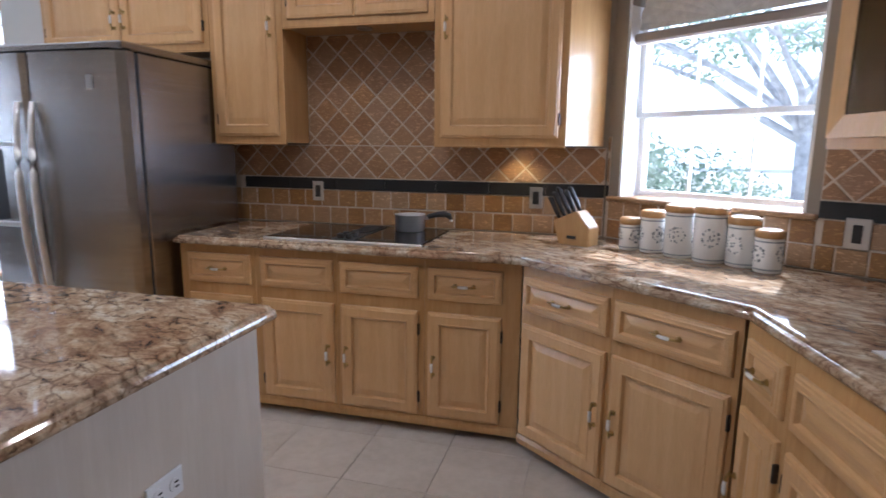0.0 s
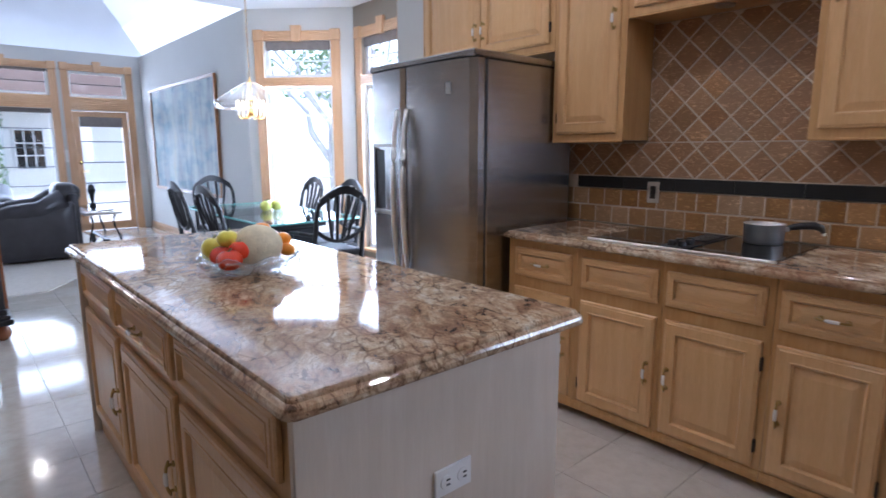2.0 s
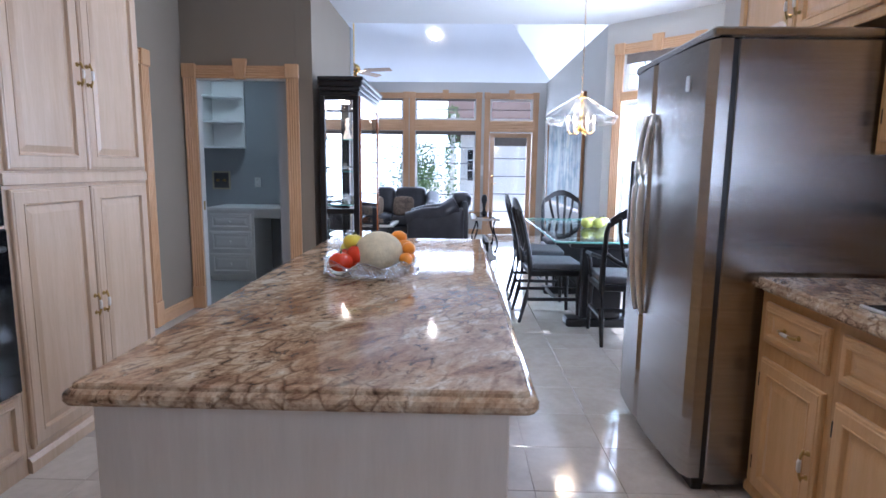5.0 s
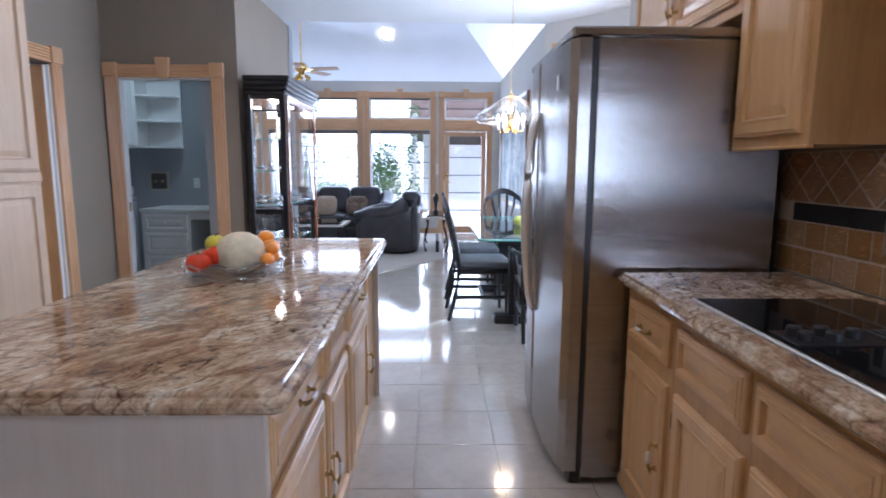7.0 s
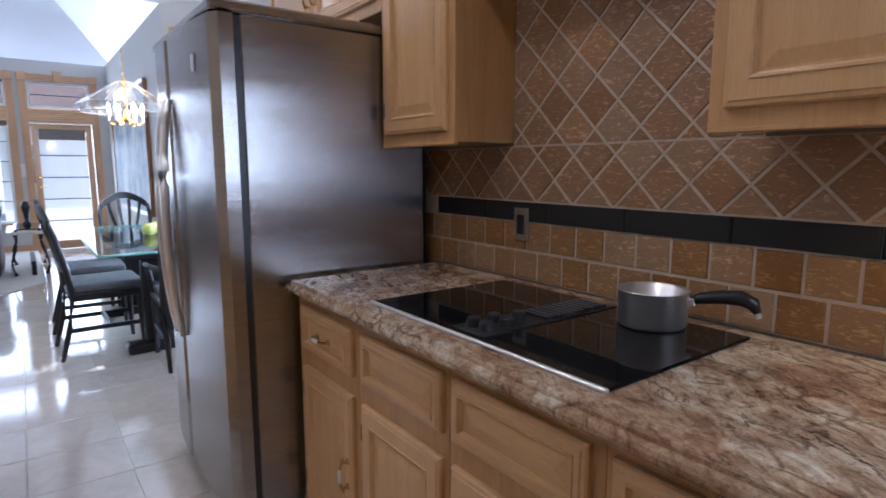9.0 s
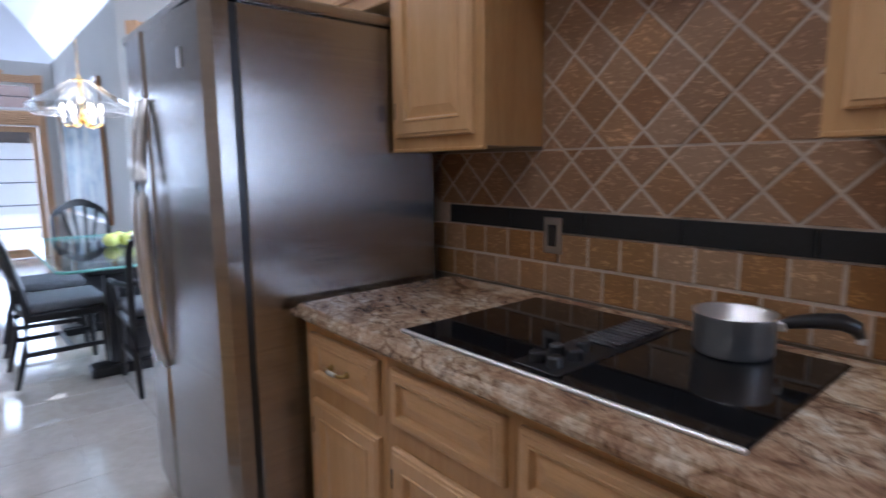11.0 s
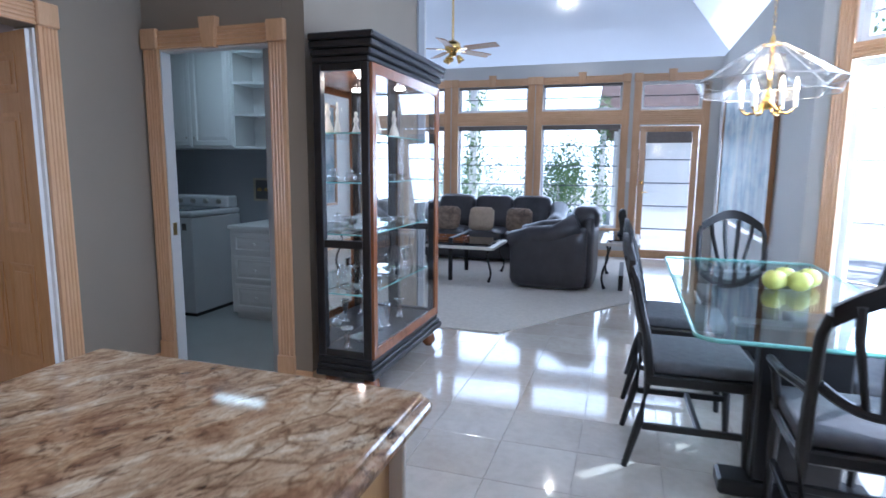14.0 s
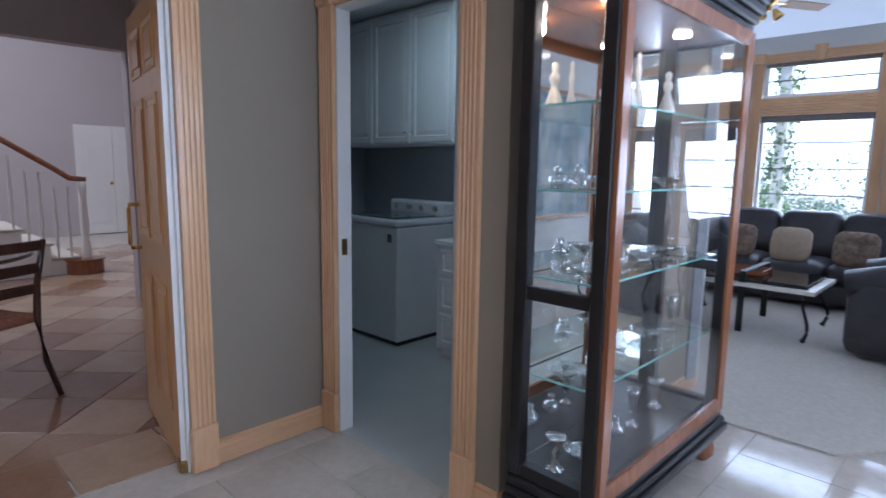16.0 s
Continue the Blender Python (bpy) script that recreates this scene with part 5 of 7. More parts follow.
for i in range(12):
    bm, a0, a1 = bmesh.new(), 2 * math.pi * i / 12 + 0.01, 2 * math.pi * (i + 1) / 12 - 0.01
    ring = []
    for r, z in ((0.05, 1.945), (0.315, 1.778), (0.33, 1.768), (0.30, 1.712)):
        ring.append([bm.verts.new((r * math.cos(a), r * math.sin(a), z)) for a in (a0, a1)])
    for p, q in zip(ring, ring[1:]):
        bm.faces.new((p[0], p[1], q[1], q[0]))
    bmesh.ops.solidify(bm, geom=list(bm.faces), thickness=0.004)
    g = part("shade_panel", bm, SHADE_GLASS, pl, "bevelled clear glass panel")
    g.visible_shadow = False
    c, s = math.cos(a1 + 0.01), math.sin(a1 + 0.01)
    part("came", tube([(0.05 * c, 0.05 * s, 1.945), (0.33 * c, 0.33 * s, 1.769), (0.30 * c, 0.30 * s, 1.711)], 0.002, 5), CHROME, pl, "thin silvered seam")
for r, z in ((0.33, 1.769), (0.30, 1.711)):
    part("rim", tube([(r * math.cos(k * math.pi / 6 + 0.0), r * math.sin(k * math.pi / 6), z) for k in range(12)], 0.0022, 5, closed=True), CHROME, pl, "thin silvered rim")
part("stem", lathe([(0, 1.64), (0.02, 1.645), (0.028, 1.67), (0.016, 1.70), (0.01, 1.72), (0.01, 1.935), (0, 1.935)], 16), GOLD, pl, smooth=True)
for i in range(6):
    a = 2 * math.pi * i / 6 + 0.3
    c, s = math.cos(a), math.sin(a)
    part("arm", tube([(0.02 * c, 0.02 * s, 1.67), (0.05 * c, 0.05 * s, 1.625), (0.09 * c, 0.09 * s, 1.62), (0.115 * c, 0.115 * s, 1.65)], 0.006, 6), GOLD, pl, smooth=True)
    part("candle", lathe([(0.011, 1.65), (0.011, 1.715), (0, 1.716)], 10, m=pose(0.115 * c, 0.115 * s, 0)), CERAMIC, pl)
    part("bulb", lathe([(0.004, 1.716), (0.012, 1.735), (0.010, 1.76), (0.002, 1.785), (0, 1.786)], 10, m=pose(0.115 * c, 0.115 * s, 0)), BULB, pl, "lit candle bulb", True)
lamp("pendant_bulbs", "POINT", pose(LX, LY, 1.83), 8, (1, 0.75, 0.45), radius=0.08)

pic = thing("framed_painting", pose(-9.75, 3.517, 0), "large framed blue grey abstract painting on the wall", "painting")
PW, PZ0, PZ1 = 2.88, 0.72, 2.30
m, n, l, b = nodes_of("abstract painting")
co = coords(n, l, (1.4, 1, 0.35))
c = ramp(n, l, noise_of(n, l, co, 3.2, 3, 0.5, 1.0), [(0.34, (0.02, 0.025, 0.03)), (0.44, (0.10, 0.14, 0.16)), (0.55, (0.24, 0.28, 0.29)), (0.66, (0.42, 0.43, 0.40)), (0.74, (0.40, 0.28, 0.06))])
c = mixed(n, l, c, ramp(n, l, noise_of(n, l, coords(n, l, (1, 1, 2.5)), 2.2, 4), [(0.40, (0.06, 0.17, 0.22)), (0.54, (0.34, 0.38, 0.38))]), 0.45, "MIX")
l.new(c, b.inputs["Base Color"])
put(b, Roughness=0.55)
part("canvas", box(0.03, PW - 0.03, -0.022, -0.004, PZ0 + 0.03, PZ1 - 0.03), m, pic, "abstract painting behind glass")
part("frame", rect_ring(0, PW, PZ0, PZ1, 0.04, -0.045, -0.001, step=0.008), wood("honey oak frame", (0.40, 0.20, 0.08), (0.3, 0.14, 0.05), 0.3, "z"), pic, "thin honey oak frame")

# ---- curio cabinet ----
CX0, CX1, CY0, CY1 = -5.48, -4.315, 0.645, 0.99
cu = thing("curio_cabinet", pose(0, 0, 0), "tall black curio cabinet with cherry framed glass and a mirrored back", "curio cabinet")
for x in (CX0 + 0.09, CX1 - 0.07):
    for y in (CY0 + 0.06, CY1 - 0.03):
        part("bun_foot", lathe([(0, 0), (0.025, 0.003), (0.05, 0.035), (0.053, 0.06), (0.042, 0.10), (0.025, 0.115), (0.04, 0.125), (0, 0.125)], 20, m=pose(x, y, 0)), CHERRY, cu, "turned cherry bun foot", True)
for k, (g, z0, z1) in enumerate(((0.035, 0.125, 0.165), (0.022, 0.165, 0.195), (0.008, 0.195, 0.235))):
    part("plinth_moulding", box(CX0 - g, CX1 + g, CY0, CY1 + g, z0 + 0.0005, z1, 0.006), EBONY, cu)
for k, (g, z0, z1) in enumerate(((0.006, 1.915, 1.95), (0.022, 1.95, 1.988), (0.04, 1.988, 2.03), (0.05, 2.03, 2.068))):
    part("crown_moulding", box(CX0 - g, CX1 + g, CY0, CY1 + g, z0 + 0.0005, z1, 0.008), EBONY, cu)
for x in (CX0, CX1 - 0.05):
    for y in (CY0, CY1 - 0.05):
        part("corner_post", box(x, x + 0.05, y, y + 0.05, 0.2355, 1.9145, 0.004), EBONY, cu)
for x in (CX0 + 0.004, CX1 - 0.046):
    for z in (0.2355, 0.885, 1.875):
        part("side_rail", box(x, x + 0.042, CY0 + 0.0505, CY1 - 0.0505, z, z + (0.045 if z != 1.875 else 0.039), 0.003), EBONY, cu)
    for z0, z1 in ((0.281, 0.884), (0.931, 1.874)):
        g = part("side_glass", box(x + 0.018, x + 0.022, CY0 + 0.051, CY1 - 0.051, z0, z1), PANE, cu)
        g.visible_shadow = False
part("floor_board", box(CX0 + 0.051, CX1 - 0.051, CY0 + 0.01, CY1 - 0.052, 0.236, 0.262), EBONY, cu)
part("top_board", box(CX0 + 0.051, CX1 - 0.051, CY0 + 0.01, CY1 - 0.052, 1.885, 1.914), CHERRY, cu)
part("mirror_back", box(CX0 + 0.051, CX1 - 0.051, CY0 + 0.002, CY0 + 0.008, 0.263, 1.884), MIRROR, cu, "silvered mirror back")
fd = part("front_door", rect_ring(CX0 + 0.012, CX1 - 0.008, 0.238, 1.912, 0.058, 0, 0.018, step=0.005), CHERRY, cu, "cherry framed glass door")
fd.matrix_basis = Matrix.Translation((CX0 + CX1, CY1 + 0.018, 0)) @ Matrix.Rotation(math.pi, 4, "Z")
g = part("front_glass", box(CX0 + 0.06, CX1 - 0.06, CY1 + 0.004, CY1 + 0.007, 0.29, 1.86), PANE, cu)
g.visible_shadow = False
for z in (0.60, 0.955, 1.255, 1.535):
    part("glass_shelf", box(CX0 + 0.052, CX1 - 0.052, CY0 + 0.012, CY1 - 0.055, z, z + 0.007), SHELF_GLASS, cu, "green edged glass shelf")
    part("shelf_edge", box(CX0 + 0.052, CX1 - 0.052, CY1 - 0.0549, CY1 - 0.053, z, z + 0.007), GLASS_EDGE, cu)
    part("shelf_edge", box(CX1 - 0.0519, CX1 - 0.050, CY0 + 0.012, CY1 - 0.055, z, z + 0.007), GLASS_EDGE, cu)
for x in (CX0 + 0.3, CX1 - 0.3):
    part("puck_light", lathe([(0, 1.884), (0.035, 1.884), (0.033, 1.876), (0, 1.875)], 18, m=pose(x, (CY0 + CY1) / 2, 0)), DOWNLIGHT, cu, "lit puck lamp")


def ornament(profile, x, y, z, label, name="crystal_ornament", material=None, cat="ornament", steps=16):
    o = thing(name, pose(x, y, z, 0, 0, random.uniform(0, 90)), label, cat, "ornaments in the curio cabinet")
    profile = profile if material else [(r * 0.85, z * 0.85) for r, z in profile]
    part("body", lathe(profile, steps), material or CRYSTAL, o, smooth=True)


VASE = [(0, 0), (0.035, 0), (0.035, 0.006), (0.008, 0.02), (0.008, 0.05), (0.018, 0.07), (0.030, 0.16), (0.034, 0.19), (0.030, 0.19), (0.014, 0.075), (0, 0.07)]
STICK = [(0, 0), (0.04, 0), (0.038, 0.012), (0.016, 0.02), (0.022, 0.045), (0.012, 0.06), (0.025, 0.085), (0.014, 0.11), (0.028, 0.135), (0.045, 0.15), (0.044, 0.158), (0.018, 0.165), (0, 0.165)]
DISH = [(0, 0), (0.03, 0), (0.028, 0.008), (0.07, 0.03), (0.085, 0.045), (0.080, 0.048), (0.05, 0.025), (0, 0.014)]
SWAN = [(0, 0), (0.03, 0), (0.045, 0.02), (0.04, 0.045), (0.022, 0.06), (0.016, 0.075), (0.02, 0.09), (0, 0.10)]
FIGURE = [(0, 0), (0.05, 0), (0.052, 0.02), (0.042, 0.07), (0.022, 0.13), (0.014, 0.155), (0.024, 0.175), (0.028, 0.20), (0.012, 0.225), (0.019, 0.245), (0.018, 0.265), (0, 0.28)]
FIGURE = [(r * 0.82, z * 0.76) for r, z in FIGURE]
yc = (CY0 + CY1) / 2 - 0.02
for x, pr, z in ((-4.40, STICK, 0.262), (-4.55, DISH, 0.262), (-4.66, SWAN, 0.262), (-4.82, SWAN, 0.262), (-4.95, VASE, 0.262), (-5.2, STICK, 0.262), (-4.42, DISH, 0.607), (-4.6, SWAN, 0.607), (-4.85, SWAN, 0.607), (-5.1, DISH, 0.607), (-5.28, VASE, 0.607), (-4.41, DISH, 0.962), (-4.55, SWAN, 0.962), (-4.8, SWAN, 0.962), (-5.0, DISH, 0.962), (-5.22, DISH, 0.962), (-4.45, SWAN, 1.262), (-4.75, SWAN, 1.262), (-5.15, DISH, 1.262)):
    ornament(pr, x, yc + random.uniform(-0.02, 0.02), z + 0.0004, "clear cut crystal piece on a glass shelf")
IVORY = plain("ivory porcelain", (0.80, 0.74, 0.63), 0.25, 0, 0.05, 20)
ornament(FIGURE, -4.74, yc + 0.01, 1.5424, "ivory porcelain figurine on the top shelf", "figurine", IVORY, "figurine")
ornament([(r * 0.62, z * 1.08) for r, z in FIGURE], -4.85, yc, 1.5424, "slim ivory porcelain figurine on the top shelf", "figurine", IVORY, "figurine")
ornament([(r * 0.9, z * 0.9) for r, z in FIGURE], -5.12, yc, 1.5424, "ivory porcelain figurine on the top shelf", "figurine", IVORY, "figurine")
lamp("curio_lamp", "POINT", pose((CX0 + CX1) / 2 + 0.3, yc, 1.85), 1.4, (1, 0.8, 0.55), radius=0.03)

# ---- living room ----
def soft(x0, x1, y0, y1, z0, z1, r, puff=0.0):
    bm = box(x0, x1, y0, y1, z0, z1)
    bmesh.ops.subdivide_edges(bm, edges=bm.edges, cuts=5, use_grid_fill=True)
    c, hs = Vector(((x0 + x1) / 2, (y0 + y1) / 2, (z0 + z1) / 2)), Vector(((x1 - x0) / 2, (y1 - y0) / 2, (z1 - z0) / 2))
    for v in bm.verts:
        q = v.co - c
        inner = Vector([max(-h + r, min(h - r, a)) for a, h in zip(q, hs)])
        d = q - inner
        if d.length > 1e-6:
            q = inner + d.normalized() * r
        u = Vector([a / h for a, h in zip(q, hs)])
        k = puff * max(0, (1 - u.x ** 2)) * max(0, (1 - u.y ** 2))
        q.z += k if u.z > 0 else 0
        v.co = c + q
    return bm


def couch(m, width, seats, label, name="sofa", cat="sofa"):
    """Faces -y; width along x."""
    c = thing(name, m, label, cat)
    h = width / 2
    part("base", soft(-h + 0.08, h - 0.08, -0.40, 0.36, 0.03, 0.26, 0.04), LEATHER, c, smooth=True)
    for s in (-1, 1):
        bm = soft(s * h - (0.24 if s > 0 else 0), s * h + (0.24 if s < 0 else 0), -0.44, 0.40, 0.02, 0.60, 0.10)
        for v in bm.verts:
            if v.co.z > 0.3:
                t = max(0.0, (v.co.y + 0.10) / 0.5)
                v.co.z += 0.16 * t * t + (0.03 if v.co.y < -0.3 else 0)
        part("arm", bm, LEATHER, c, smooth=True)
        part("arm_roll", tube([(s * (h - 0.12), -0.45, 0.52), (s * (h - 0.12), -0.2, 0.585), (s * (h - 0.12), 0.05, 0.61), (s * (h - 0.12), 0.3, 0.74)], [0.11, 0.115, 0.115, 0.13], 14), LEATHER, c, smooth=True)
    w = (width - 0.46) / seats
    for i in range(seats):
        a = -h + 0.23 + i * w
        part("seat_cushion", soft(a + 0.004, a + w - 0.004, -0.46, 0.22, 0.255, 0.45, 0.07, 0.03), LEATHER, c, smooth=True)
        bm = soft(a + 0.004, a + w - 0.004, 0.10, 0.40, 0.40, 0.92, 0.10)
        for v in bm.verts:
            v.co.y += 0.18 * (v.co.z - 0.4) - 0.03 * math.sin((v.co.z - 0.4) / 0.5 * 6.28)
        part("back_cushion", bm, LEATHER, c, smooth=True)
    part("back_panel", soft(-h + 0.1, h - 0.1, 0.34, 0.46, 0.03, 0.80, 0.05), LEATHER, c, smooth=True)
    return c


couch(pose(-9.62, 0.42, 0.012, 0, 0, 90), 2.2, 3, "charcoal leather three-seat sofa under the windows")
couch(pose(-8.07, 1.58, 0.012, 0, 0, -2), 1.02, 1, "charcoal leather armchair with rolled arms", "armchair", "armchair")
PALE_PILLOW = plain("pale cushion fabric", (0.34, 0.26, 0.185), 0.85, 0, 0.12, 18, 0.3, 300)
DUSKY = plain("brown patterned cushion fabric", (0.17, 0.12, 0.085), 0.85, 0, 0.5, 22, 0.3, 300)
for y, cover, look_of in ((-0.12, DUSKY, "brown patterned"), (0.38, PALE_PILLOW, "pale tan buttoned"), (0.92, DUSKY, "brown patterned")):
    p = thing("throw_pillow", pose(-9.29, y, 0.62, 0, -18, 0), look_of + " throw pillow on the leather sofa", "pillow", "throw pillows")
    part("pillow_cover", ball(0.5, (0.14, 0.37, 0.35), u=16, v=10), cover, p, smooth=True)
    for v in p.children[0].data.vertices:
        q, ny, nz = v.co, abs(v.co.y) / 0.185, abs(v.co.z) / 0.175
        k = 1 + 0.8 * (math.hypot(ny, nz) / max(ny, nz, 1e-6) - 1)
        q.y, q.z = q.y * k, q.z * k


def iron_table(m, w, d, h, label, name, top_mat):
    t = thing(name, m, label, "table")
    part("top_frame", rect_ring(-w / 2, w / 2, -d / 2, d / 2, 0.07, 0, 0.03, step=0.0), top_mat, t, "pale stone edge")
    t.children[0].matrix_basis = pose(0, 0, h, -90)
    part("glass_insert", box(-w / 2 + 0.071, w / 2 - 0.071, -d / 2 + 0.071, d / 2 - 0.071, h - 0.012, h - 0.002), BLACK_GLASS, t, "dark glass insert")
    part("apron", rect_ring(-w / 2 + 0.04, w / 2 - 0.04, -d / 2 + 0.04, d / 2 - 0.04, 0.012, 0, 0.05), IRON, t)
    t.children[2].matrix_basis = pose(0, 0, h - 0.031, -90)
    for sx in (-1, 1):
        for sy in (-1, 1):
            x, y = sx * (w / 2 - 0.06), sy * (d / 2 - 0.06)
            pts = [(x + sx * 0.03 * math.sin(k / 12 * 6.28), y + sy * 0.03 * math.sin(k / 12 * 6.28), 0.012 + (h - 0.045) * k / 12) for k in range(13)]
            part("leg", tube(pts, [0.022 if k in (0, 12) else 0.013 for k in range(13)], 8), IRON, t, "scrolled iron leg", True)
    return t


STONE = plain("pale stone", (0.62, 0.57, 0.50), 0.3, 0, 0.15, 12)
iron_table(pose(-8.15, 0.36, 0.012), 0.80, 1.1, 0.45, "low coffee table with scrolled iron legs and a pale stone edge", "coffee_table", STONE)
iron_table(pose(-8.35, 2.30, 0.012), 1.05, 0.42, 0.56, "small side table with scrolled iron legs", "side_table", STONE)
tr = thing("wooden_tray", pose(-8.15, 0.25, 0.4632), "shallow wooden tray on the coffee table", "tray")
part("tray_base", box(-0.14, 0.14, -0.22, 0.22, 0, 0.012, 0.002), CHERRY, tr)
part("tray_rim", rect_ring(-0.15, 0.15, -0.23, 0.23, 0.012, 0, 0.04), CHERRY, tr)
tr.children[1].matrix_basis = pose(0, 0, 0.04, -90)
sc = thing("table_sculpture", pose(-8.5, 2.30, 0.573), "dark slender sculpture on the side table", "sculpture")
part("form", lathe([(0, 0), (0.05, 0), (0.045, 0.02), (0.02, 0.05), (0.03, 0.14), (0.05, 0.22), (0.035, 0.29), (0, 0.31)], 14), EBONY, sc, smooth=True)

FAN_OAK = wood("fan blade oak", (0.42, 0.23, 0.10), (0.32, 0.155, 0.06), 0.5, "x")
FNX, FNY = -8.2, 0.26
fan = thing("ceiling_fan", pose(FNX, FNY, 0.11), "polished brass ceiling fan with brown oak blades", "ceiling fan")
part("down_rod", tube([(0, 0, 2.72), (0, 0, 4.38)], 0.012, 8), GOLD, fan)
part("motor", lathe([(0, 2.74), (0.05, 2.735), (0.09, 2.70), (0.10, 2.66), (0.085, 2.62), (0.05, 2.60), (0.045, 2.56), (0, 2.55)], 24), GOLD, fan, smooth=True)
for i in range(5):
    rot = pose(0, 0, 2.635, 0, 0, 72 * i + 4)
    part("blade_arm", box(0.08, 0.20, -0.015, 0.015, -0.006, 0.004, 0.002, m=rot), GOLD, fan)
    part("blade", box(0.18, 0.60, -0.06, 0.06, -0.004, 0.006, 0.003, m=rot @ pose(0, 0, 0, -12)), FAN_OAK, fan)
for i in range(3):
    a = 2.094 * i
    part("light_shade", lathe([(0.015, 0), (0.03, -0.03), (0.045, -0.09), (0.042, -0.09), (0.026, -0.03), (0.012, 0)], 14, m=pose(0.06 * math.cos(a), 0.06 * math.sin(a), 2.57, 0, 0, math.degrees(a)) @ pose(0, 0, 0, 0, -35)), GOLD, fan, smooth=True)
wall_plate(pose(LIVE, 2.318, 1.25, 0, 0, 90), "white thermostat panel beside the patio door", "switch", WHITE, WHITE, 0.12, 0.2)


def downlight(x, y, z, power, m=None, spot=110):
    d = thing("ceiling_downlight", m if m is not None else pose(x, y, z), "round recessed ceiling downlight, lit", "light", "ceiling downlights")
    part("trim_ring", lathe([(0.062, 0), (0.085, 0), (0.083, -0.008), (0.062, -0.004)], 28), WHITE, d, smooth=True)
    part("lens", lathe([(0, -0.003), (0.063, -0.003)], 24), DOWNLIGHT, d)
    if power:
        lamp("downlight_beam", "SPOT", pose(x, y, z - 0.03), power, (1.0, 0.93, 0.84), radius=0.06, spot=spot)


slope = 45.0
for y in (1.42, -1.1):
    x, z = -9.75, CEILING + (-9.75 - (LIVE - 0.14)) * 1.0 - 0.085
    downlight(x, y, z, 12, pose(x, y, z, 0, -slope, 0))
for x, y in KITCHEN_LIGHTS:
    downlight(x, y, CEILING - 0.001, KITCHEN_POWER, spot=150)

# ---- laundry room ----
LF = -5.535
lc = thing("base_cabinet", pose(LF, -0.40, 0, 0, 0, 90) @ pose(0, 0, 0), "white laundry drawer cabinet with three drawers", "cabinet")
part("cabinet_body", box(-0.53, 0.0, 0, 0.585, 0.06, 0.80), WHITE, lc)
part("plinth", box(-0.52, -0.01, 0.04, 0.585, 0.0, 0.059), WHITE, lc)
for z0, z1 in ((0.09, 0.32), (0.34, 0.57), (0.59, 0.77)):
    d = part("drawer_front", panel_mesh(-0.50, -0.03, z0, z1, -0.018, 0.03), WHITE, lc)
    part("knob", lathe([(0, 0), (0.008, 0), (0.006, 0.012), (0.015, 0.02), (0.012, 0.028), (0, 0.03)], 12, m=pose(-0.265, -0.018, (z0 + z1) / 2, 90)), WHITE, d, smooth=True)
ld = thing("laundry_desk", pose(0, 0, 0), "white laundry counter with an open kneehole", "desk")
part("desk_top", box(-6.125, LF + 0.03, -0.935, BLOCK_Y - 0.152, 0.802, 0.836, 0.004), WHITE, ld)
part("side_panel", box(-6.12, LF, 0.42, BLOCK_Y - 0.155, 0.0, 0.80), WHITE, ld)
part("apron", box(LF - 0.02, LF, -0.398, 0.419, 0.72, 0.80), WHITE, ld)
wa = thing("washing_machine", pose(-5.45, -1.26, 0, 0, 0, 90), "white top-loading washing machine with a rear control panel", "washing machine")
part("cabinet_body", box(-0.68, 0.0, 0, 0.66, 0.03, 0.89, 0.012, segments=2), ENAMEL, wa)
part("plinth", box(-0.67, -0.01, 0.015, 0.65, 0.0, 0.03), BLACK_PLASTIC, wa)
part("top_deck", box(-0.685, 0.005, -0.008, 0.655, 0.891, 0.945, 0.02, segments=3), ENAMEL, wa)
part("lid", box(-0.60, -0.08, 0.05, 0.48, 0.945, 0.958, 0.006), plain("smoked lid glass", (0.12, 0.14, 0.16), 0.1), wa, "smoked glass lid")
part("control_panel", box(-0.67, -0.01, 0.50, 0.65, 0.946, 1.06, 0.025, segments=3), ENAMEL, wa)
for i in range(4):
    part("dial", lathe([(0, 0), (0.025, 0), (0.022, 0.02), (0, 0.022)], 16, m=pose(-0.56 + 0.15 * i, 0.497, 1.005, 90)), CHROME, wa)
part("badge", box(-0.10, -0.055, -0.010, -0.007, 0.78, 0.84), DARK_STEEL, wa)
uc = thing("wall_cabinet", pose(-5.83, -1.06, 0, 0, 0, 90), "white laundry wall cabinets with shaker doors", "cabinet")
part("cabinet_body", box(-1.42, 0.0, 0, 0.295, 1.50, 2.53), WHITE, uc)
for i in range(3):
    a = -1.40 + 0.467 * i
    d = part("cabinet_door", panel_mesh(a, a + 0.455, 1.515, 2.50, -0.02, 0.045), WHITE, uc)
    part("knob", lathe([(0, 0), (0.007, 0), (0.005, 0.012), (0.012, 0.02), (0, 0.026)], 12, m=pose(a + (0.42 if i != 2 else 0.04), -0.02, 1.60, 90)), CHROME, d, smooth=True)
sh = thing("open_shelf_unit", pose(-5.83, -1.058, 0, 0, 0, 90), "white open corner shelf unit with rounded shelves", "shelf")
part("back_panel", box(0.0, 0.38, 0.28, 0.296, 1.50, 2.53), WHITE, sh)
for z in (1.50, 1.79, 2.07, 2.34):
    part("shelf", prism([(0.0, 0.28)] + [(0.36 * math.sin(a), 0.28 - 0.28 * math.cos(a)) for a in [k * math.pi / 16 for k in range(9)]], z, z + 0.02), WHITE, sh)
wall_plate(pose(-6.128, -0.55, 1.10, 0, 0, 90), "white outlet on the laundry wall")
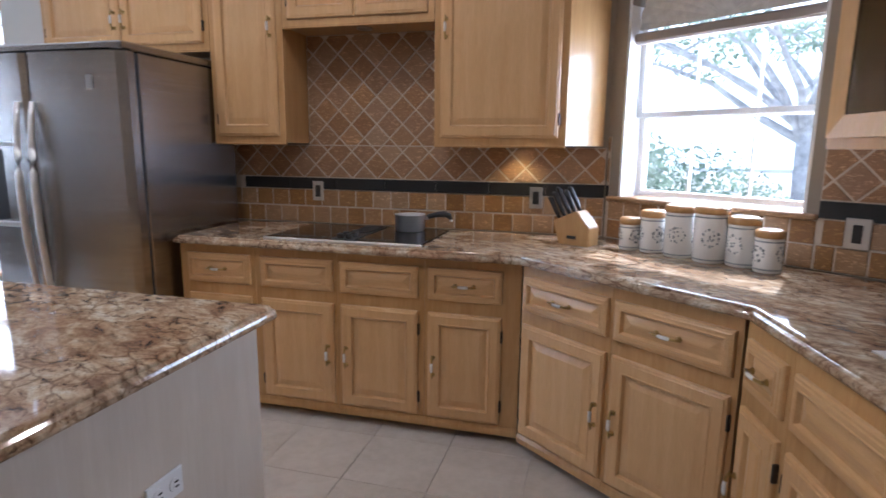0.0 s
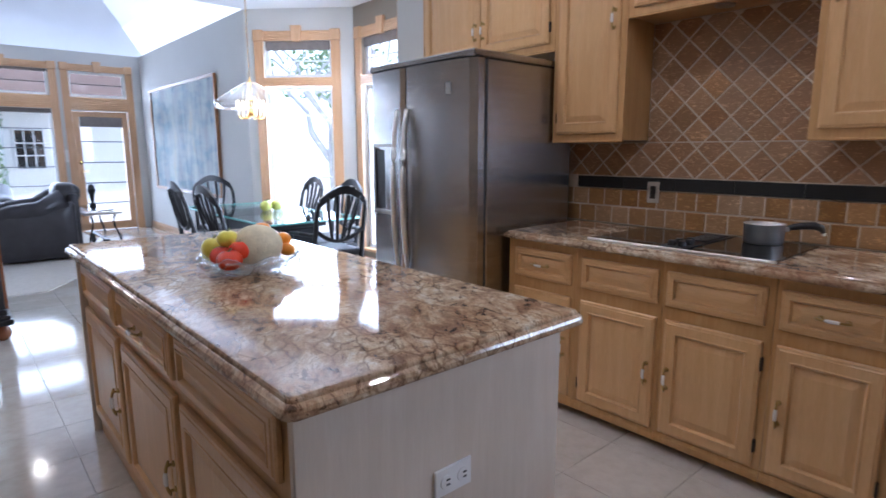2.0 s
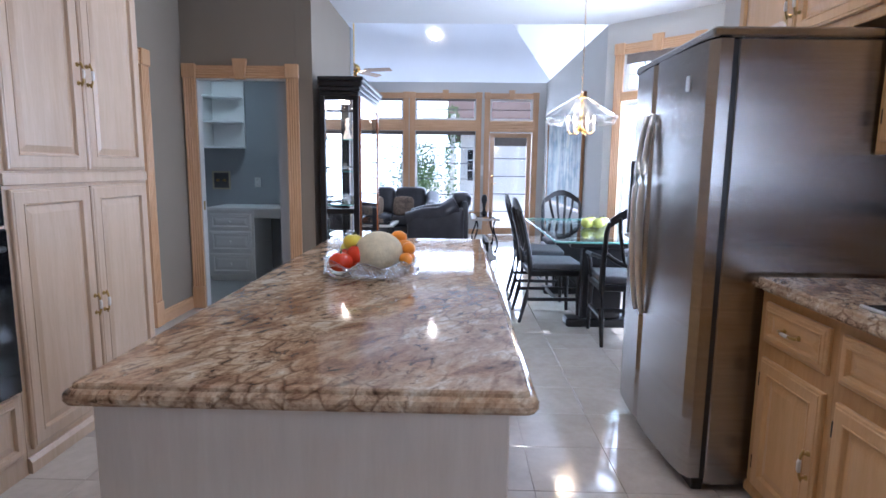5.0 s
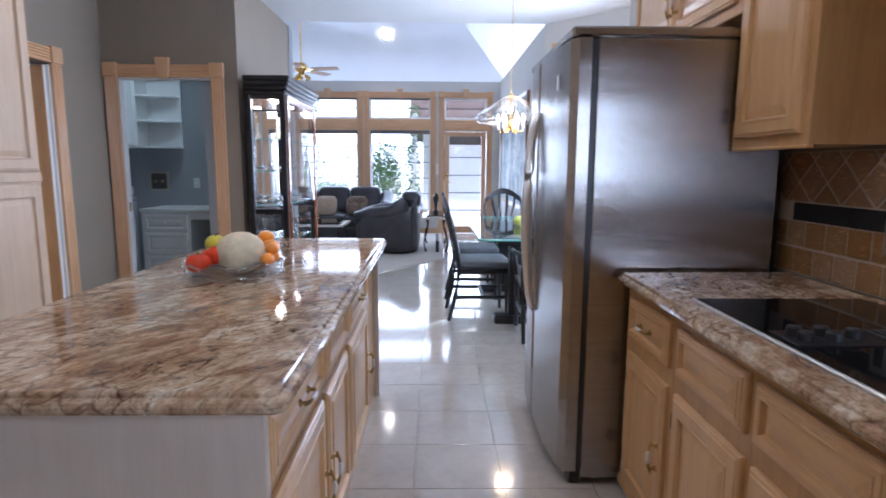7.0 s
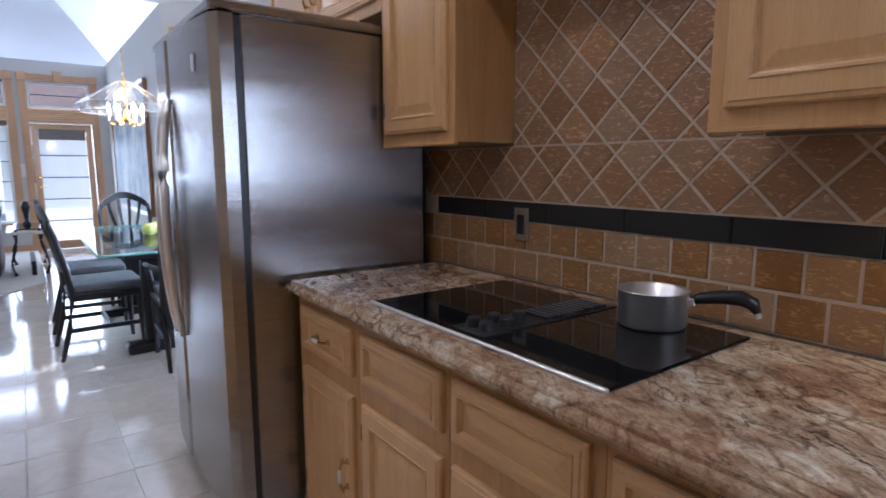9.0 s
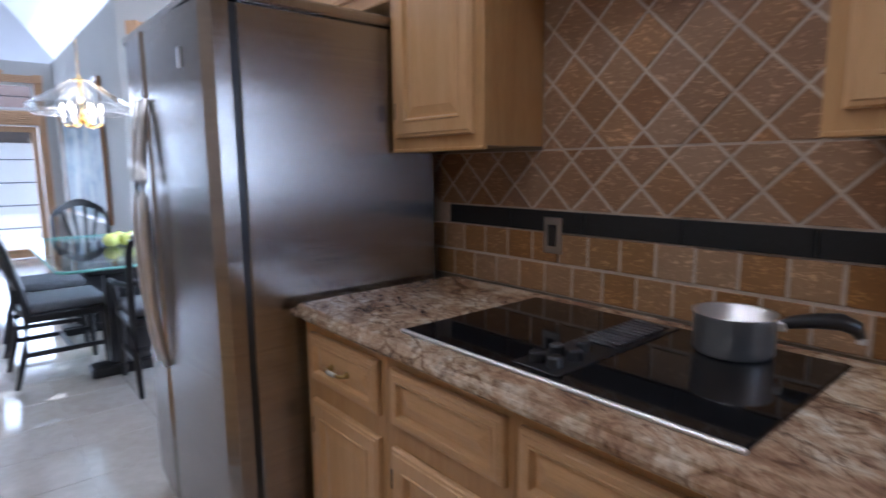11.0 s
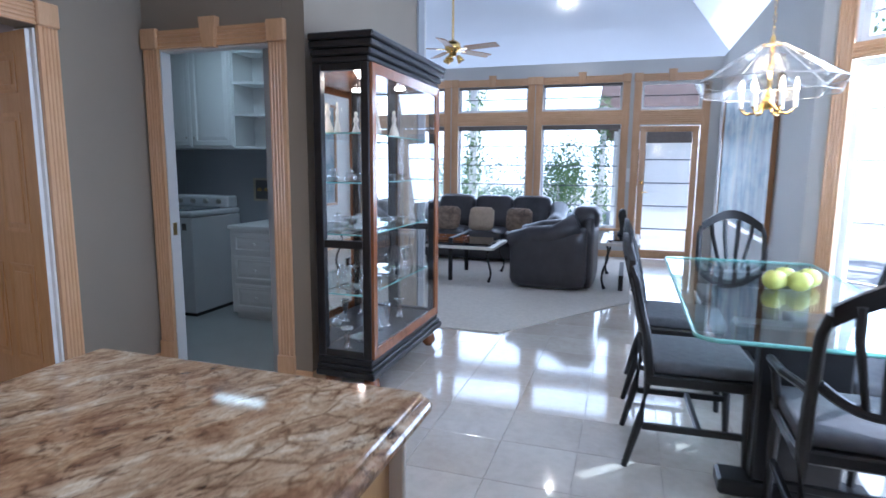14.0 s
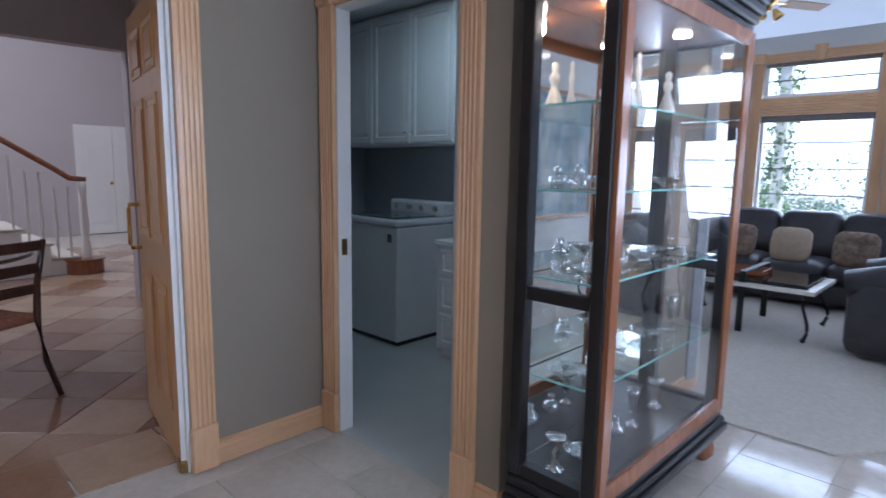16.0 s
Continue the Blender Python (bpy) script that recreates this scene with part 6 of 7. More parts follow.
vb = thing("valve_box", pose(-6.128, -0.99, 1.12, 0, 0, 90), "recessed laundry valve box with hoses", "valve box")
part("box_frame", rect_ring(-0.11, 0.11, -0.11, 0.11, 0.02, -0.012, 0), plain("tan plastic", (0.45, 0.40, 0.28), 0.5), vb)
part("box_back", box(-0.09, 0.09, -0.004, -0.001, -0.09, 0.09), DARK_STEEL, vb)
for x in (-0.04, 0.04):
    part("valve", lathe([(0, 0), (0.018, 0), (0.015, 0.03), (0, 0.032)], 12, m=pose(x, -0.004, 0, 90)), BRASS, vb)
# Added fill light without a fixture, to lift the dim laundry walls.
lamp("laundry_lamp", "AREA", look((-5.2, -0.8, 2.52), (-5.2, -0.8, 0)), 4.6, (0.82, 1.0, 0.97), size=(0.5, 0.5))

# ---- open door, dining room and hall ----
dd = thing("swing_door", pose(-3.648, -0.59, 0, 0, 0, -99.5), "six-panel pine swing door standing open", "door")
part("door_leaf", box(0.0, 0.80, -0.02, 0.02, 0.012, 2.03, 0.002), PINE, dd)
part("edge_strip", box(-0.004, 0.0, -0.021, 0.021, 0.05, 2.03), WHITE, dd, "white painted hinge edge")
for s, mm in ((-1, pose(0, 0, 0)), (1, pose(0.80, 0, 0, 0, 0, 180))):
    for x0, x1 in ((0.11, 0.365), (0.435, 0.69)):
        for z0, z1 in ((0.24, 0.80), (0.98, 1.62), (1.72, 1.93)):
            o = part("door_panel", rect_ring(x0, x1, z0, z1, 0.02, -0.026, -0.0201, step=0.004), PINE, dd)
            o.matrix_basis = mm
            o = part("door_panel", box(x0 + 0.045, x1 - 0.045, -0.026, -0.0201, z0 + 0.045, z1 - 0.045, 0.005), PINE, dd)
            o.matrix_basis = mm
part("pull_handle", tube([(0.72, 0.02, 0.90), (0.72, 0.065, 0.90), (0.72, 0.07, 0.92), (0.72, 0.07, 1.10), (0.72, 0.065, 1.12), (0.72, 0.02, 1.12)], 0.010, 8), GOLD, dd, "polished brass pull", True)
part("floor_hinge", box(-0.02, 0.05, -0.03, 0.03, 0.0, 0.05, 0.006), BRASS, dd)
rt = thing("dark_table", pose(-2.93, -2.75, 0), "round dark mahogany table", "table")
part("tabletop", lathe([(0, 0.72), (0.56, 0.72), (0.60, 0.735), (0.595, 0.755), (0, 0.756)], 48), DARK_WOOD, rt, smooth=False)
part("pedestal", lathe([(0, 0.08), (0.09, 0.08), (0.06, 0.2), (0.1, 0.35), (0.05, 0.5), (0.09, 0.718), (0, 0.719)], 24), DARK_WOOD, rt, smooth=True)
for i in range(4):
    a = i * math.pi / 2 + 0.5
    part("leg", tube([(0.05 * math.cos(a), 0.05 * math.sin(a), 0.2), (0.25 * math.cos(a), 0.25 * math.sin(a), 0.12), (0.45 * math.cos(a), 0.45 * math.sin(a), 0.022)], [0.04, 0.035, 0.022], 8), DARK_WOOD, rt, smooth=True)
rc = thing("side_chair", pose(-3.13, -2.1, 0, 0, 0, -150), "dark mahogany chair with a striped seat", "chair")
part("seat", box(-0.22, 0.22, -0.20, 0.22, 0.42, 0.47, 0.015), plain("striped red fabric", (0.30, 0.12, 0.07), 0.8, 0, 0.4, 40), rc)
for s in (-1, 1):
    part("leg", tube([(s * 0.2, 0.2, 0.42), (s * 0.2, 0.21, 0)], [0.02, 0.014], 8), DARK_WOOD, rc)
    part("leg", tube([(s * 0.2, -0.33, 0), (s * 0.2, -0.24, 0.2), (s * 0.2, -0.20, 0.45), (s * 0.2, -0.22, 0.65), (s * 0.19, -0.30, 0.9)], [0.014, 0.018, 0.02, 0.018, 0.015], 8), DARK_WOOD, rc, smooth=True)
for z, y in ((0.62, -0.215), (0.74, -0.25), (0.87, -0.285)):
    part("back_rail", box(-0.19, 0.19, y - 0.012, y + 0.012, z - 0.028, z + 0.028, 0.006), DARK_WOOD, rc)

NX, NY = -4.66, -6.05
st = thing("staircase", pose(0, 0, 0), "white staircase with turned balusters and a dark handrail", "staircase")
for i in range(13):
    x = NX + 0.12 + 0.27 * i
    part("step", box(x, x + 0.275, NY - 1.15, NY + 0.02, 0.0005, 0.18 * (i + 1), 0.004), WHITE, st)
    part("tread", box(x - 0.03, x + 0.274, NY - 1.15, NY + 0.05, 0.18 * (i + 1) + 0.0005, 0.18 * (i + 1) + 0.03, 0.006), CARPET, st)
    for k in (0.06, 0.19):
        zb = 0.18 * (i + 1) + 0.031
        part("baluster", lathe([(0.012, 0), (0.012, 0.1), (0.022, 0.14), (0.014, 0.2), (0.019, 0.42), (0.012, 0.6), (0.012, 0.82 + 0.02 * (k > 0.1))], 8, m=pose(x + k, NY, zb)), WHITE, st, smooth=True)
part("handrail", tube([(NX - 0.02, NY, 1.12), (NX + 0.15, NY, 1.14), (NX + 0.30, NY, 1.25), (NX + 3.6, NY, 3.45)], 0.032, 8), CHERRY, st, "dark cherry handrail", True)
part("newel", lathe([(0.05, 0.18), (0.05, 0.35), (0.03, 0.4), (0.045, 0.6), (0.028, 0.9), (0.045, 1.0), (0.045, 1.10), (0, 1.10)], 14, m=pose(NX + 0.02, NY, 0)), WHITE, st, smooth=True)
part("starting_step", lathe([(0, 0), (0.2, 0), (0.2, 0.15), (0.22, 0.16), (0.22, 0.18), (0, 0.181)], 28, m=pose(NX + 0.05, NY, 0)), CHERRY, st, "dark cherry bullnose step", False)
hd = window("door_hall", -5.55, -10.19, 180, "white panelled double door at the far end of the hall")
for i in range(2):
    d = part("door_leaf", box(i * 0.62, i * 0.62 + 0.615, -0.03, 0, 0.01, 2.0, 0.004), WHITE, hd)
    for z0, z1 in ((0.2, 0.9), (1.05, 1.85)):
        part("door_panel", rect_ring(i * 0.62 + 0.1, i * 0.62 + 0.515, z0, z1, 0.03, -0.036, -0.0305, step=0.004), WHITE, d)
part("door_knob", ball(0.03, (1, 1, 1), (0.56, -0.06, 0.95), u=12, v=8), GOLD, hd, smooth=True)
baseboard(0, -4.1, 180, 4.66 - 0.05, 4.66)
wall_plate(pose(-4.655, -3.4, 0.45, 0, 0, 90), "white outlet low on the dining room wall")

# ---- outside ----
def leaf_of(name, colour):
    """Thin leaves: light passes through them as well as bouncing off."""
    m, n, l, b = nodes_of(name)
    c = ramp(n, l, noise_of(n, l, coords(n, l), 0.9, 4), [(0.3, tuple(v * 0.6 for v in colour)), (0.7, tuple(v * 1.4 for v in colour))])
    l.new(c, b.inputs["Base Color"])
    put(b, Roughness=0.5)
    t, x = n.new("ShaderNodeBsdfTranslucent"), n.new("ShaderNodeMixShader")
    l.new(c, t.inputs[0])
    x.inputs[0].default_value = 0.5
    l.new(b.outputs[0], x.inputs[1])
    l.new(t.outputs[0], x.inputs[2])
    l.new(x.outputs[0], n["Material Output"].inputs[0])
    return m


CONCRETE = plain("sunlit concrete", (0.62, 0.60, 0.56), 0.9, 0, 0.1, 1.5, 0.2, 40)
# Leaf greens are raised above true colour to mimic sun glare and haze.
LEAF = leaf_of("leaf green", (0.20, 0.30, 0.14))
PALE_LEAF = leaf_of("leaf paled for glare", (0.36, 0.46, 0.34))
IVY = leaf_of("ivy green", (0.20, 0.30, 0.13))
# Bark is lightened in colour, in place of the haze over the limbs.
BARK = plain("bark paled for haze", (0.58, 0.58, 0.58), 0.9, 0, 0.3, 6, 0.8, 20)
LAWN = plain("mown lawn", (0.10, 0.16, 0.045), 0.95, 0, 0.3, 3, 0.6, 80)
STUCCO = plain("white painted stucco", (0.80, 0.79, 0.76), 0.9, 0, 0.04, 1, 0.2, 60)
SHINGLE = plain("brown roof shingles", (0.16, 0.11, 0.09), 0.9, 0, 0.3, 8, 0.5, 30)
BRICK = plain("red brick", (0.36, 0.15, 0.10), 0.85, 0, 0.2, 12, 0.4, 60)

structure("ground", prism([(-400, -400), (400, -400), (400, 400), (-400, 400)], -0.6, -0.13), CONCRETE, "pale sunlit concrete yard")
lw = thing("lawn", pose(0, 0, 0), "strip of mown lawn beyond the patio", "lawn")
part("turf", box(-15.2, -12.6, -7.0, 1.6, -0.129, -0.10), LAWN, lw)


def leaves(centre, size, count, leaf, bm):
    """A loose cloud of small bent leaves, thicker towards its rim."""
    for _ in range(count):
        d = Vector((random.gauss(0, 1), random.gauss(0, 1), random.gauss(0, 1))).normalized() * random.uniform(0.25, 1.0) ** 0.5
        p = Vector(centre) + Vector((d.x * size[0], d.y * size[1], d.z * size[2]))
        a, b = Vector((random.gauss(0, 1), random.gauss(0, 1), random.gauss(0, 1))).normalized(), Vector((random.gauss(0, 1), random.gauss(0, 1), random.gauss(0, 1))).normalized()
        s = leaf * random.uniform(0.6, 1.3)
        b = (b - a * b.dot(a)).normalized()
        v = [bm.verts.new(p + q) for q in (-a * s, b * s * 0.5, a * s, -b * s * 0.5)]
        bm.faces.new(v)


def tree(x, y, height, spread, label, seed, limbs=7, leafy=900, fork=1.6, leaf=None):
    random.seed(seed)
    t = thing("tree", pose(x, y, -0.13), label, "tree")
    part("trunk", tube([(0, 0, 0), (0.05, 0.03, fork * 0.5), (0.0, 0.0, fork), (0.15, -0.1, fork + 0.7)], [0.24, 0.18, 0.16, 0.10], 10), BARK, t, smooth=True)
    crown = bmesh.new()
    for i in range(limbs):
        a = 2 * math.pi * i / limbs + random.uniform(-0.3, 0.3)
        r, z = spread * random.uniform(0.6, 1.0), height * random.uniform(0.6, 1.0)
        p0, p1, p2 = Vector((0, 0, fork * random.uniform(0.75, 1.0))), Vector((r * 0.4 * math.cos(a), r * 0.4 * math.sin(a), fork + (z - fork) * 0.5)), Vector((r * math.cos(a), r * math.sin(a), z))
        mid = (p1 + p2) / 2 + Vector((random.uniform(-0.3, 0.3), random.uniform(-0.3, 0.3), random.uniform(-0.1, 0.35)))
        bend = (p0 + p1) / 2 + Vector((random.uniform(-0.25, 0.25), random.uniform(-0.25, 0.25), random.uniform(-0.05, 0.2)))
        part("limb", tube([p0, bend, p1, mid, p2], [0.085, 0.072, 0.055, 0.035, 0.012], 8), BARK, t, smooth=True)
        for k in range(5):
            q = p1.lerp(p2, random.uniform(0.2, 0.9))
            e = q + Vector((random.uniform(-0.9, 0.9), random.uniform(-0.9, 0.9), random.uniform(0.1, 0.9)))
            part("limb", tube([q, (q + e) / 2 + Vector((0, 0, 0.12)), e], [0.04, 0.028, 0.01], 6), BARK, t)
            leaves(e, (0.55, 0.55, 0.4), leafy // (limbs * 5), 0.075, crown)
    part("crown", crown, leaf or LEAF, t, "loose crown of small leaves")["kind"] = "stuff"


def shrub(x, y, size, label, seed, count=900, material=None, name="shrub", z0=-0.13, leaf=0.06):
    random.seed(seed)
    t = thing(name, pose(x, y, z0), label, "shrub")
    bm = bmesh.new()
    for k in range(7):
        c = (random.uniform(-0.6, 0.6) * size[0], random.uniform(-0.6, 0.6) * size[1], size[2] * random.uniform(0.3, 0.8))
        leaves(c, (size[0] * 0.5, size[1] * 0.5, size[2] * 0.32), count // 7, leaf, bm)
    part("stem", tube([(0, 0, 0), (0.02, 0.01, size[2] * 0.6)], [0.04, 0.02], 6), BARK, t)
    part("foliage", bm, material or LEAF, t)["kind"] = "stuff"


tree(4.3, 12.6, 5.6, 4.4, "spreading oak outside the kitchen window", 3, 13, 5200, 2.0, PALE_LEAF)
tree(-10.4, 7.3, 4.2, 2.2, "spreading oak outside the dining window", 5, 7, 900, 1.4)
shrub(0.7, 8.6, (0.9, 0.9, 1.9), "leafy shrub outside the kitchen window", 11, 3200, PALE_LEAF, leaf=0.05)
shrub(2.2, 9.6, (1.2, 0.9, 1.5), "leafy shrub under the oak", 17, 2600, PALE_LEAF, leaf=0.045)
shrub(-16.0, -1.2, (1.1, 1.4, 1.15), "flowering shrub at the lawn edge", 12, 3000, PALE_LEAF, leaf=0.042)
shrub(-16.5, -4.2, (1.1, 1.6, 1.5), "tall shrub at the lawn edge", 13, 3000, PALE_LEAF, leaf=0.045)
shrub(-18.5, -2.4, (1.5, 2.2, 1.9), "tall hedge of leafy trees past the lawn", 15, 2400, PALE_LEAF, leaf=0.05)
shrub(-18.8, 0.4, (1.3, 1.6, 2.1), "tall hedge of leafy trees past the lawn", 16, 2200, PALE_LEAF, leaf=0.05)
shrub(-15.7, 0.7, (0.5, 0.7, 2.1), "tall leafy shrub by the garage", 14, 2200, leaf=0.045)


def ivy_post(x, y, height, seed):
    random.seed(seed)
    t = thing("ivy_post", pose(x, y, -0.13), "white patio post wrapped in ivy", "post")
    part("post", box(-0.07, 0.07, -0.07, 0.07, 0, height, 0.01), STUCCO, t)
    bm = bmesh.new()
    for k in range(int(height / 0.18)):
        leaves((random.uniform(-0.05, 0.05), random.uniform(-0.05, 0.05), 0.3 + 0.18 * k), (0.2, 0.2, 0.16), 60, 0.045, bm)
    part("ivy", bm, IVY, t)["kind"] = "stuff"


ivy_post(-11.35, -0.30, 3.1, 21)
ivy_post(-15.6, 1.72, 2.9, 22)
ga = thing("garage", pose(-15.9, 1.95, -0.13), "white stucco garage with a paned window and brown roof", "building")
part("wall", box(-5.0, 0.0, 0.0, 3.6, 0, 2.35), STUCCO, ga)
bm = bmesh.new()
v = [bm.verts.new(p) for p in ((0.5, -0.4, 2.36), (0.5, 4.0, 2.36), (-2.5, 4.0, 4.2), (-2.5, -0.4, 4.2), (-5.5, 4.0, 2.36), (-5.5, -0.4, 2.36))]
bm.faces.new((v[0], v[1], v[2], v[3]))
bm.faces.new((v[3], v[2], v[4], v[5]))
bm.faces.new((v[0], v[3], v[5]))
bm.faces.new((v[1], v[4], v[2]))
part("roof", bm, SHINGLE, ga, "brown shingle roof")
gw = part("window", box(0.001, 0.03, 0.20, 0.74, 1.06, 1.93, 0.004), BLACK_GLASS, ga, "paned garage window")
part("frame", box(0.031, 0.05, 0.16, 0.20, 1.02, 1.97), STUCCO, gw)
part("frame", box(0.031, 0.05, 0.74, 0.78, 1.02, 1.97), STUCCO, gw)
for y in (0.37, 0.56):
    part("bar", box(0.031, 0.045, y - 0.012, y + 0.012, 1.06, 1.93), STUCCO, gw)
for z in (1.35, 1.64):
    part("bar", box(0.031, 0.044, 0.2, 0.74, z - 0.012, z + 0.012), STUCCO, gw)
# added glowing shell: its emission stands in for the bright hazy distance
m, n, l, b = nodes_of("glowing haze")
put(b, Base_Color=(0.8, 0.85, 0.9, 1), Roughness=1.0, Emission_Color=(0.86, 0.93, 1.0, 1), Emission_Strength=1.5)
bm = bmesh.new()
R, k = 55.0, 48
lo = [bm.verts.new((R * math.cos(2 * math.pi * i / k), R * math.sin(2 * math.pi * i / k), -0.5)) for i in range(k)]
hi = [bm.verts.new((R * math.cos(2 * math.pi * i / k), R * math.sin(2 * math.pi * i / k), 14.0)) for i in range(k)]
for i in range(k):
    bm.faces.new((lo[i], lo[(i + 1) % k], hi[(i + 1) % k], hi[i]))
structure("backdrop", bm, m, "glowing backdrop round the yard, in place of bright haze")
random.seed(99)

# ---- tiles ----
def clip(poly, a, b, c):
    """The part of a polygon where a * x + b * y <= c."""
    out = []
    for (x0, y0), (x1, y1) in zip(poly, poly[1:] + poly[:1]):
        d0, d1 = a * x0 + b * y0 - c, a * x1 + b * y1 - c
        if d0 <= 0:
            out.append((x0, y0))
        if d0 * d1 < 0:
            t = d0 / (d0 - d1)
            out.append((x0 + t * (x1 - x0), y0 + t * (y1 - y0)))
    return out


def tile_mesh(poly, depth=0.004, chamfer=0.0015, flat=False):
    """A tile over a polygon in its own plane (x, z), its face at y = -depth; flat lays it in (x, y) with its face up."""
    bm = bmesh.new()
    cx, cz = sum(p[0] for p in poly) / len(poly), sum(p[1] for p in poly) / len(poly)
    inner = []
    for x, z in poly:
        d = math.hypot(x - cx, z - cz)
        k = max(0.3, 1 - chamfer * 1.4 / d) if d else 1
        inner.append((cx + (x - cx) * k, cz + (z - cz) * k))
    put3 = (lambda x, z, y: (x, z, -y)) if flat else (lambda x, z, y: (x, y, z))
    back = [bm.verts.new(put3(x, z, 0)) for x, z in poly]
    edge = [bm.verts.new(put3(x, z, -depth + chamfer)) for x, z in poly]
    face = [bm.verts.new(put3(x, z, -depth)) for x, z in inner]
    n = len(poly)
    bm.faces.new(face)
    for i in range(n):
        j = (i + 1) % n
        bm.faces.new((back[i], back[j], edge[j], edge[i]))
        bm.faces.new((edge[i], edge[j], face[j], face[i]))
    bmesh.ops.recalc_face_normals(bm, faces=bm.faces)
    data = bpy.data.meshes.new("tile")
    bm.to_mesh(data)
    bm.free()
    return data


def tile_object(name, data, material, owner, m):
    if not data.materials:
        data.materials.append(material)
    o = new(name, data)
    o.parent, o.matrix_basis = owner, m
    return o


def area(poly):
    return abs(sum(x0 * y1 - x1 * y0 for (x0, y0), (x1, y1) in zip(poly, poly[1:] + poly[:1]))) / 2


def splash(name, origin, angle, regions, label, bands):
    """Diagonal tiles over square ones; regions and bands are rectangles (s0, s1, z0, z1) on the wall."""
    owner = new(name)
    owner.matrix_basis = pose(*origin, 0, 0, 0, angle)
    tagged(owner, label, "backsplash", "", "structure")
    shared = {}
    for s0, s1, z0, z1 in regions + [(a, b, 0.913, 1.185) for a, b in bands]:
        part("grout", box(s0, s1, -0.006, -0.001, z0, z1), GROUT, owner)
    h, joint = 0.0775, 0.009
    full = tile_mesh([(0, -h + joint * 0.7), (h - joint * 0.7, 0), (0, h - joint * 0.7), (-h + joint * 0.7, 0)])
    for s0, s1, z0, z1 in regions:
        for i in range(-40, 60):
            for j in range(-5, 20):
                cx, cz = -0.593 + i * h, 1.183 + j * h
                if not (i + j) % 2 or not (s0 - h < cx < s1 + h and z0 - h < cz < z1 + h):
                    continue
                diamond = [(cx, cz - h + joint * 0.7), (cx + h - joint * 0.7, cz), (cx, cz + h - joint * 0.7), (cx - h + joint * 0.7, cz)]
                p = diamond
                for a, b, c in ((1, 0, s1 - 0.003), (-1, 0, -s0 - 0.003), (0, 1, z1 - 0.003), (0, -1, -z0 - 0.003)):
                    p = clip(p, a, b, c) if p else p
                if len(p) < 3 or area(p) < 0.0004:
                    continue
                tilt = pose(0, -0.005 - random.uniform(0, 0.0012), 0, random.uniform(-0.3, 0.3), 0, random.uniform(-0.3, 0.3))
                if len(p) == 4 and abs(area(p) - area(diamond)) < 1e-7:
                    tile_object("tile", full, TRAV, owner, pose(cx, 0, cz) @ tilt)
                else:
                    mx, mz = sum(q[0] for q in p) / len(p), sum(q[1] for q in p) / len(p)
                    tile_object("tile", tile_mesh([(x - mx, z - mz) for x, z in p]), TRAV, owner, pose(mx, 0, mz) @ tilt)
    pitch = 0.109
    for a, b in bands:
        for row, phase in ((0, -0.348), (1, -0.402)):
            sq = tile_mesh([(-pitch / 2 + 0.004, -0.046), (pitch / 2 - 0.004, -0.046), (pitch / 2 - 0.004, 0.046), (-pitch / 2 + 0.004, 0.046)], 0.005, 0.002)
            k0, k1 = math.floor((a - phase) / pitch), math.ceil((b - phase) / pitch)
            for k in range(k0, k1):
                s0, s1 = max(a, phase + k * pitch), min(b, phase + (k + 1) * pitch)
                if s1 - s0 < 0.02:
                    continue
                data = sq if s1 - s0 > pitch - 1e-6 else tile_mesh([(-(s1 - s0) / 2 + 0.004, -0.046), ((s1 - s0) / 2 - 0.004, -0.046), ((s1 - s0) / 2 - 0.004, 0.046), (-(s1 - s0) / 2 + 0.004, 0.046)], 0.005, 0.002)
                tile_object("tile", data, SQUARE, owner, pose((s0 + s1) / 2, -0.005, 0.963 + 0.101 * row, random.uniform(-0.4, 0.4), 0, random.uniform(-0.4, 0.4)))
        a = max(a, -1.46)
        m = max(1, round((b - a) / 0.30))
        w = (b - a) / m
        bt = tile_mesh([(-w / 2 + 0.001, -0.033), (w / 2 - 0.001, -0.033), (w / 2 - 0.001, 0.033), (-w / 2 + 0.001, 0.033)], 0.009, 0.004)
        for i in range(m):
            tile_object("border_tile", bt, BLACK_TILE, owner, pose(a + (i + 0.5) * w, -0.005, 1.149))


splash("backsplash_north", (0, NORTH), 0, [(-1.56, CORNER[0] - 0.006, 1.185, 1.372), (-1.017, -0.184, 1.3725, 1.983)], "tumbled travertine backsplash with a black border row", [(-1.56, CORNER[0] - 0.006)])
splash("backsplash_window", CORNER, DIAG, [(0.006, 0.023, 1.185, 1.43), (0.998, DIAG_LEN - 0.006, 1.185, 1.44)], "tumbled travertine backsplash beside the window", [(0.01, 0.023), (0.998, DIAG_LEN - 0.006)])
sp = new("backsplash_sill")
sp.matrix_basis = pose(*CORNER, 0, 0, 0, DIAG)
tagged(sp, "tumbled travertine tiles under the window sill", "backsplash", "", "structure")
part("grout", box(0.0235, 0.9975, -0.006, -0.001, 0.913, 1.104), GROUT, sp)
w = 0.973 / 10
sq = tile_mesh([(-w / 2 + 0.004, -0.045), (w / 2 - 0.004, -0.045), (w / 2 - 0.004, 0.045), (-w / 2 + 0.004, 0.045)], 0.005, 0.002)
for row in range(2):
    for i in range(10):
        tile_object("tile", sq, SQUARE, sp, pose(0.0235 + (i + 0.5) * w, -0.005, 0.961 + 0.096 * row))

